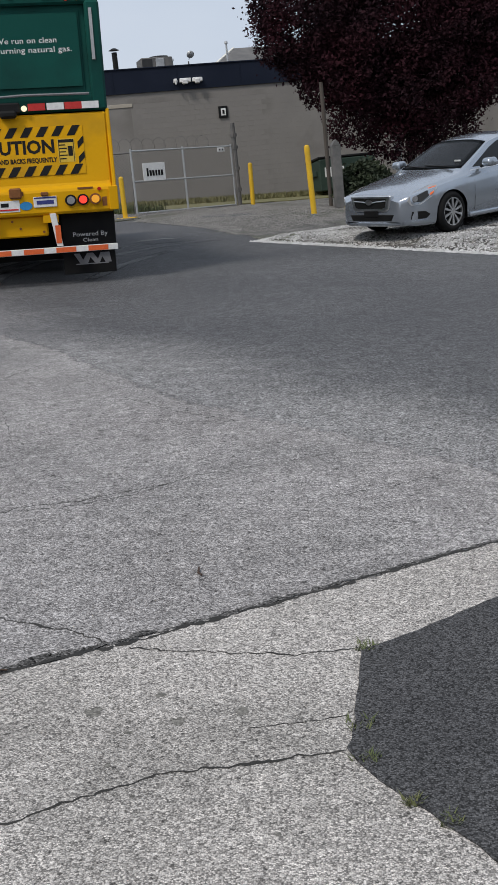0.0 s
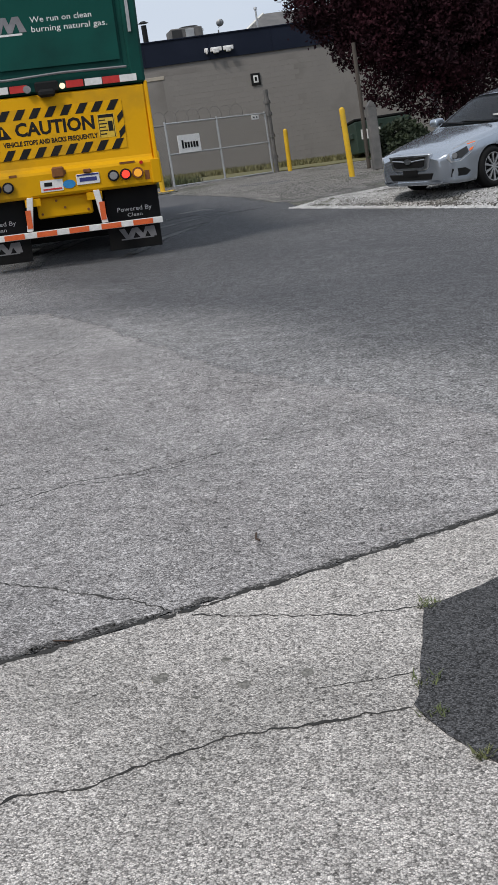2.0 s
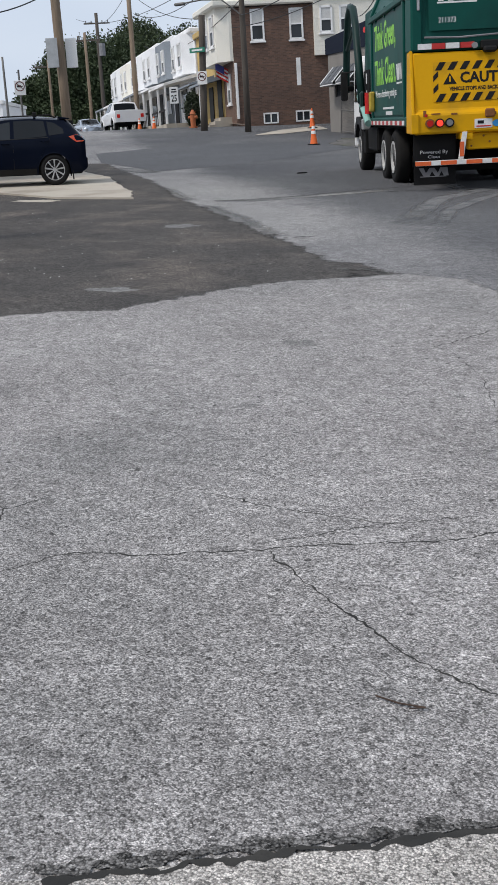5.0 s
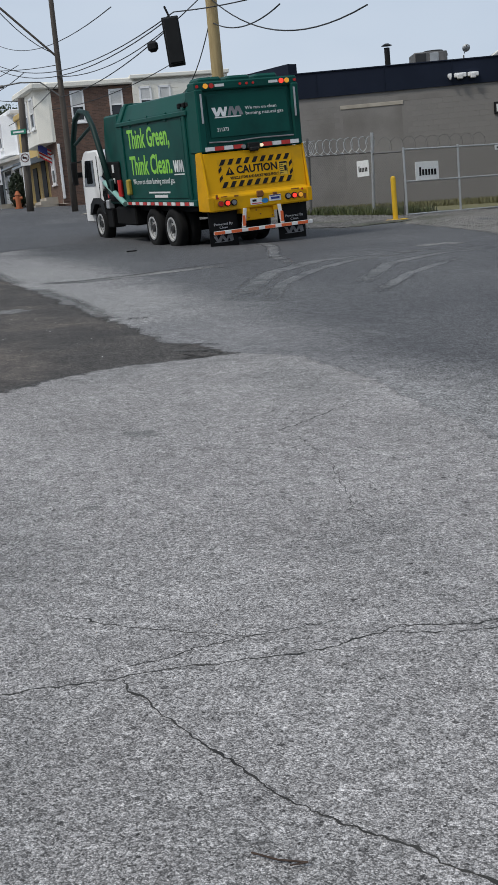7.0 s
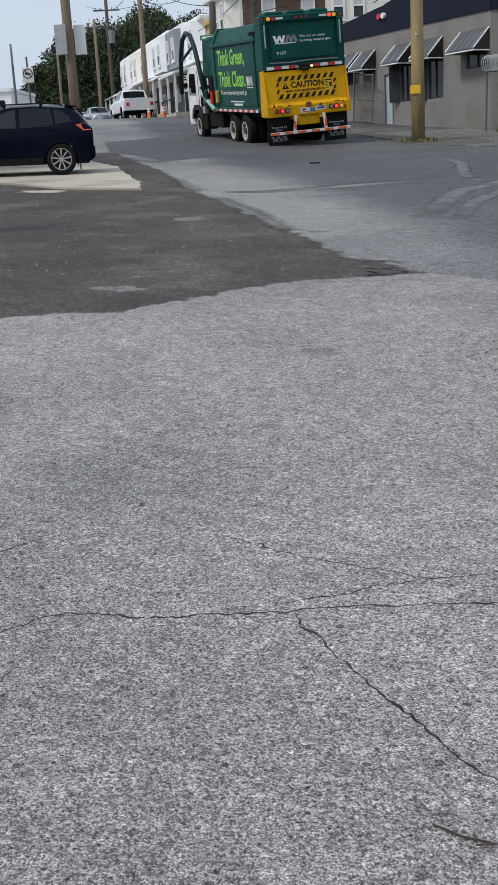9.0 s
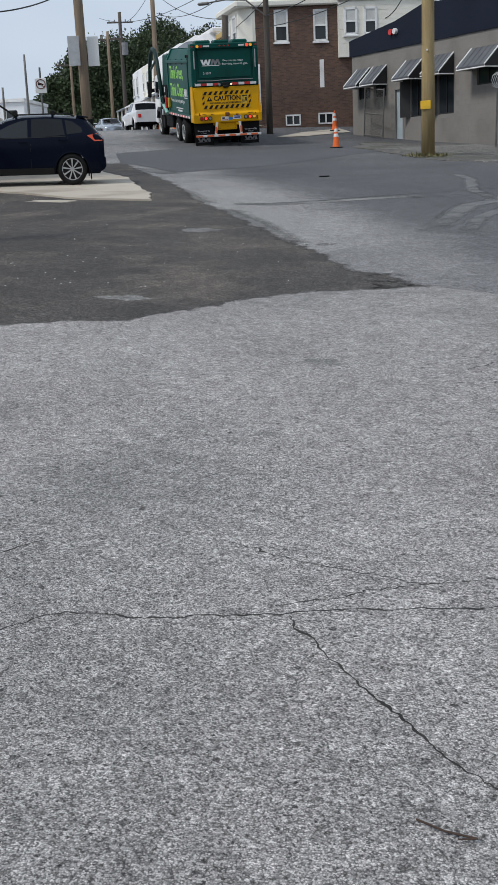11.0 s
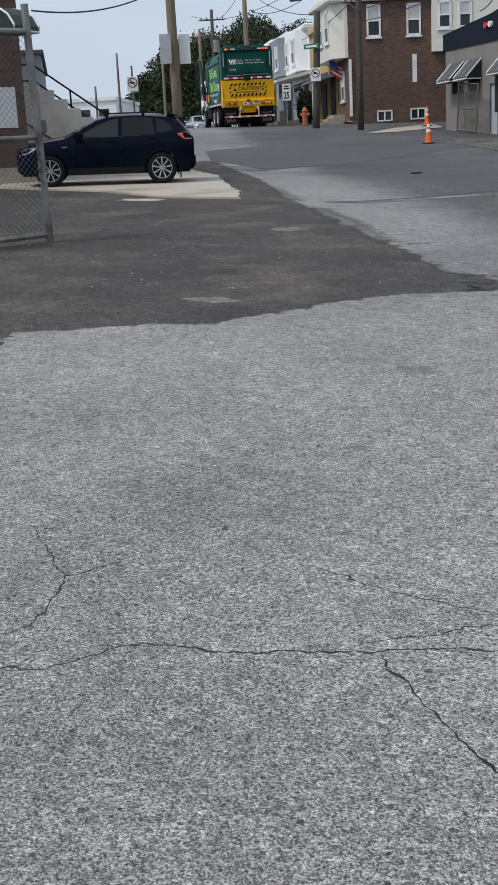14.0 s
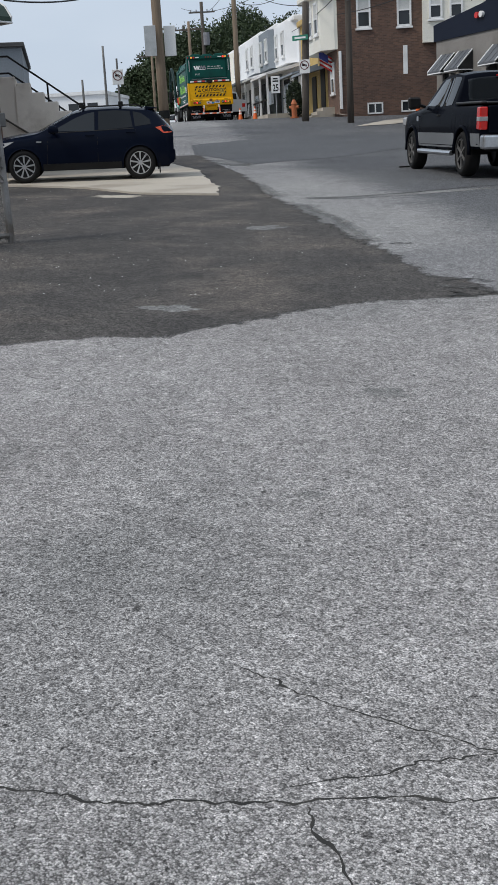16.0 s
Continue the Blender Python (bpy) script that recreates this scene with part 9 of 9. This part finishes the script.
# ---- what moves ----
LORRY = [  # seconds, bumper middle x, y, heading in degrees to the left of +y, lean to the left
    (0.0, -3.80, 17.4, 14, 0), (1.0, -3.70, 17.25, 14, 0), (2.0, -3.72, 17.35, 14, 0), (2.5, -3.72, 17.45, 14, 0), (3.0, -3.81, 17.85, 15, 0), (3.5, -4.0, 18.75, 16, 0), (4.2, -4.4, 20.45, 19, 0.3),
    (5.2, -5.1, 23.4, 27, 0.9), (6.3, -6.2, 26.95, 36, 1.3), (6.5, -6.58, 27.52, 37.2, 1.4), (7.0, -7.76, 29.36, 40.5, 2.4), (7.5, -9.15, 31.34, 42.3, 2.9), (8.0, -10.75, 33.15, 43, 3.0), (8.5, -12.42, 34.9, 42.6, 3.2),
    (9.0, -14.09, 36.52, 41.7, 3.3), (9.5, -15.75, 38.1, 40.7, 3.2), (10.6, -19.4, 42.1, 39.3, 2.4), (12.0, -24.3, 47.9, 38, 1.5), (12.5, -25.7, 49.5, 38, 1.2), (13.0, -27.3, 51.3, 38.5, 1),
    (13.5, -28.54, 52.7, 39, 0.8), (14.0, -30.4, 55.1, 39, 0.6), (14.5, -32.2, 57.6, 39, 0.5), (15.0, -33.9, 59.6, 39, 0.4), (15.5, -35.8, 62.0, 39, 0.3), (16.0, -38.0, 65.0, 39, 0.3)]
PICKUP = [  # seconds, left front wheel x, y
    (0.0, 72.0, -17.0, 72), (8.0, 30.0, 1.0, 65), (12.0, 6.5, 12.8, 60), (13.0, 1.2, 16.0, 55), (14.0, -3.5, 19.4, 44), (14.5, -5.2, 21.3, 38), (15.0, -6.9, 23.5, 36),
    (15.5, -8.5, 25.7, 36), (16.0, -9.95, 27.4, 36)]


def roll_wheels(wheels, rows, radius):
    """Wheels turn by the way that their vehicle has gone; keys fall close enough for less than a quarter turn each."""
    fine, way, turn = [], 0.0, 0.0
    for (t0, x0, y0, *_), (t1, x1, y1, *_) in zip(rows, rows[1:]):
        d = math.hypot(x1 - x0, y1 - y0)
        n = max(1, math.ceil(d / radius / radians(70)))
        for k in range(n):
            fine.append((t0 + (t1 - t0) * k / n, way + d * k / n))
        way += d
    fine.append((rows[-1][0], way))
    kept, last = [], -1
    for t, s in fine:
        if frame(t) != last:
            kept.append((t, s))
            last = frame(t)
    for w in wheels:
        base = w.matrix_basis.copy()
        walk(w, [(t, base @ Matrix.Rotation(-s / radius, 4, "X")) for t, s in kept])


def motions():
    walk(lorry, [(t, on_slope(x, y, h, 9.0, 2.3) @ pose(0, 0, -0.02 * lean, 0, -lean, 0)) for t, x, y, h, lean in LORRY])
    roll_wheels(WHEELS, LORRY, 0.52)
    walk(pickup, [(t, on_slope(x, y, h, 3.0, 1.7) @ pose(0.86, -1.8, 0)) for t, x, y, h in PICKUP])
    roll_wheels(PICKUP_WHEELS, PICKUP, 0.4)


motions()
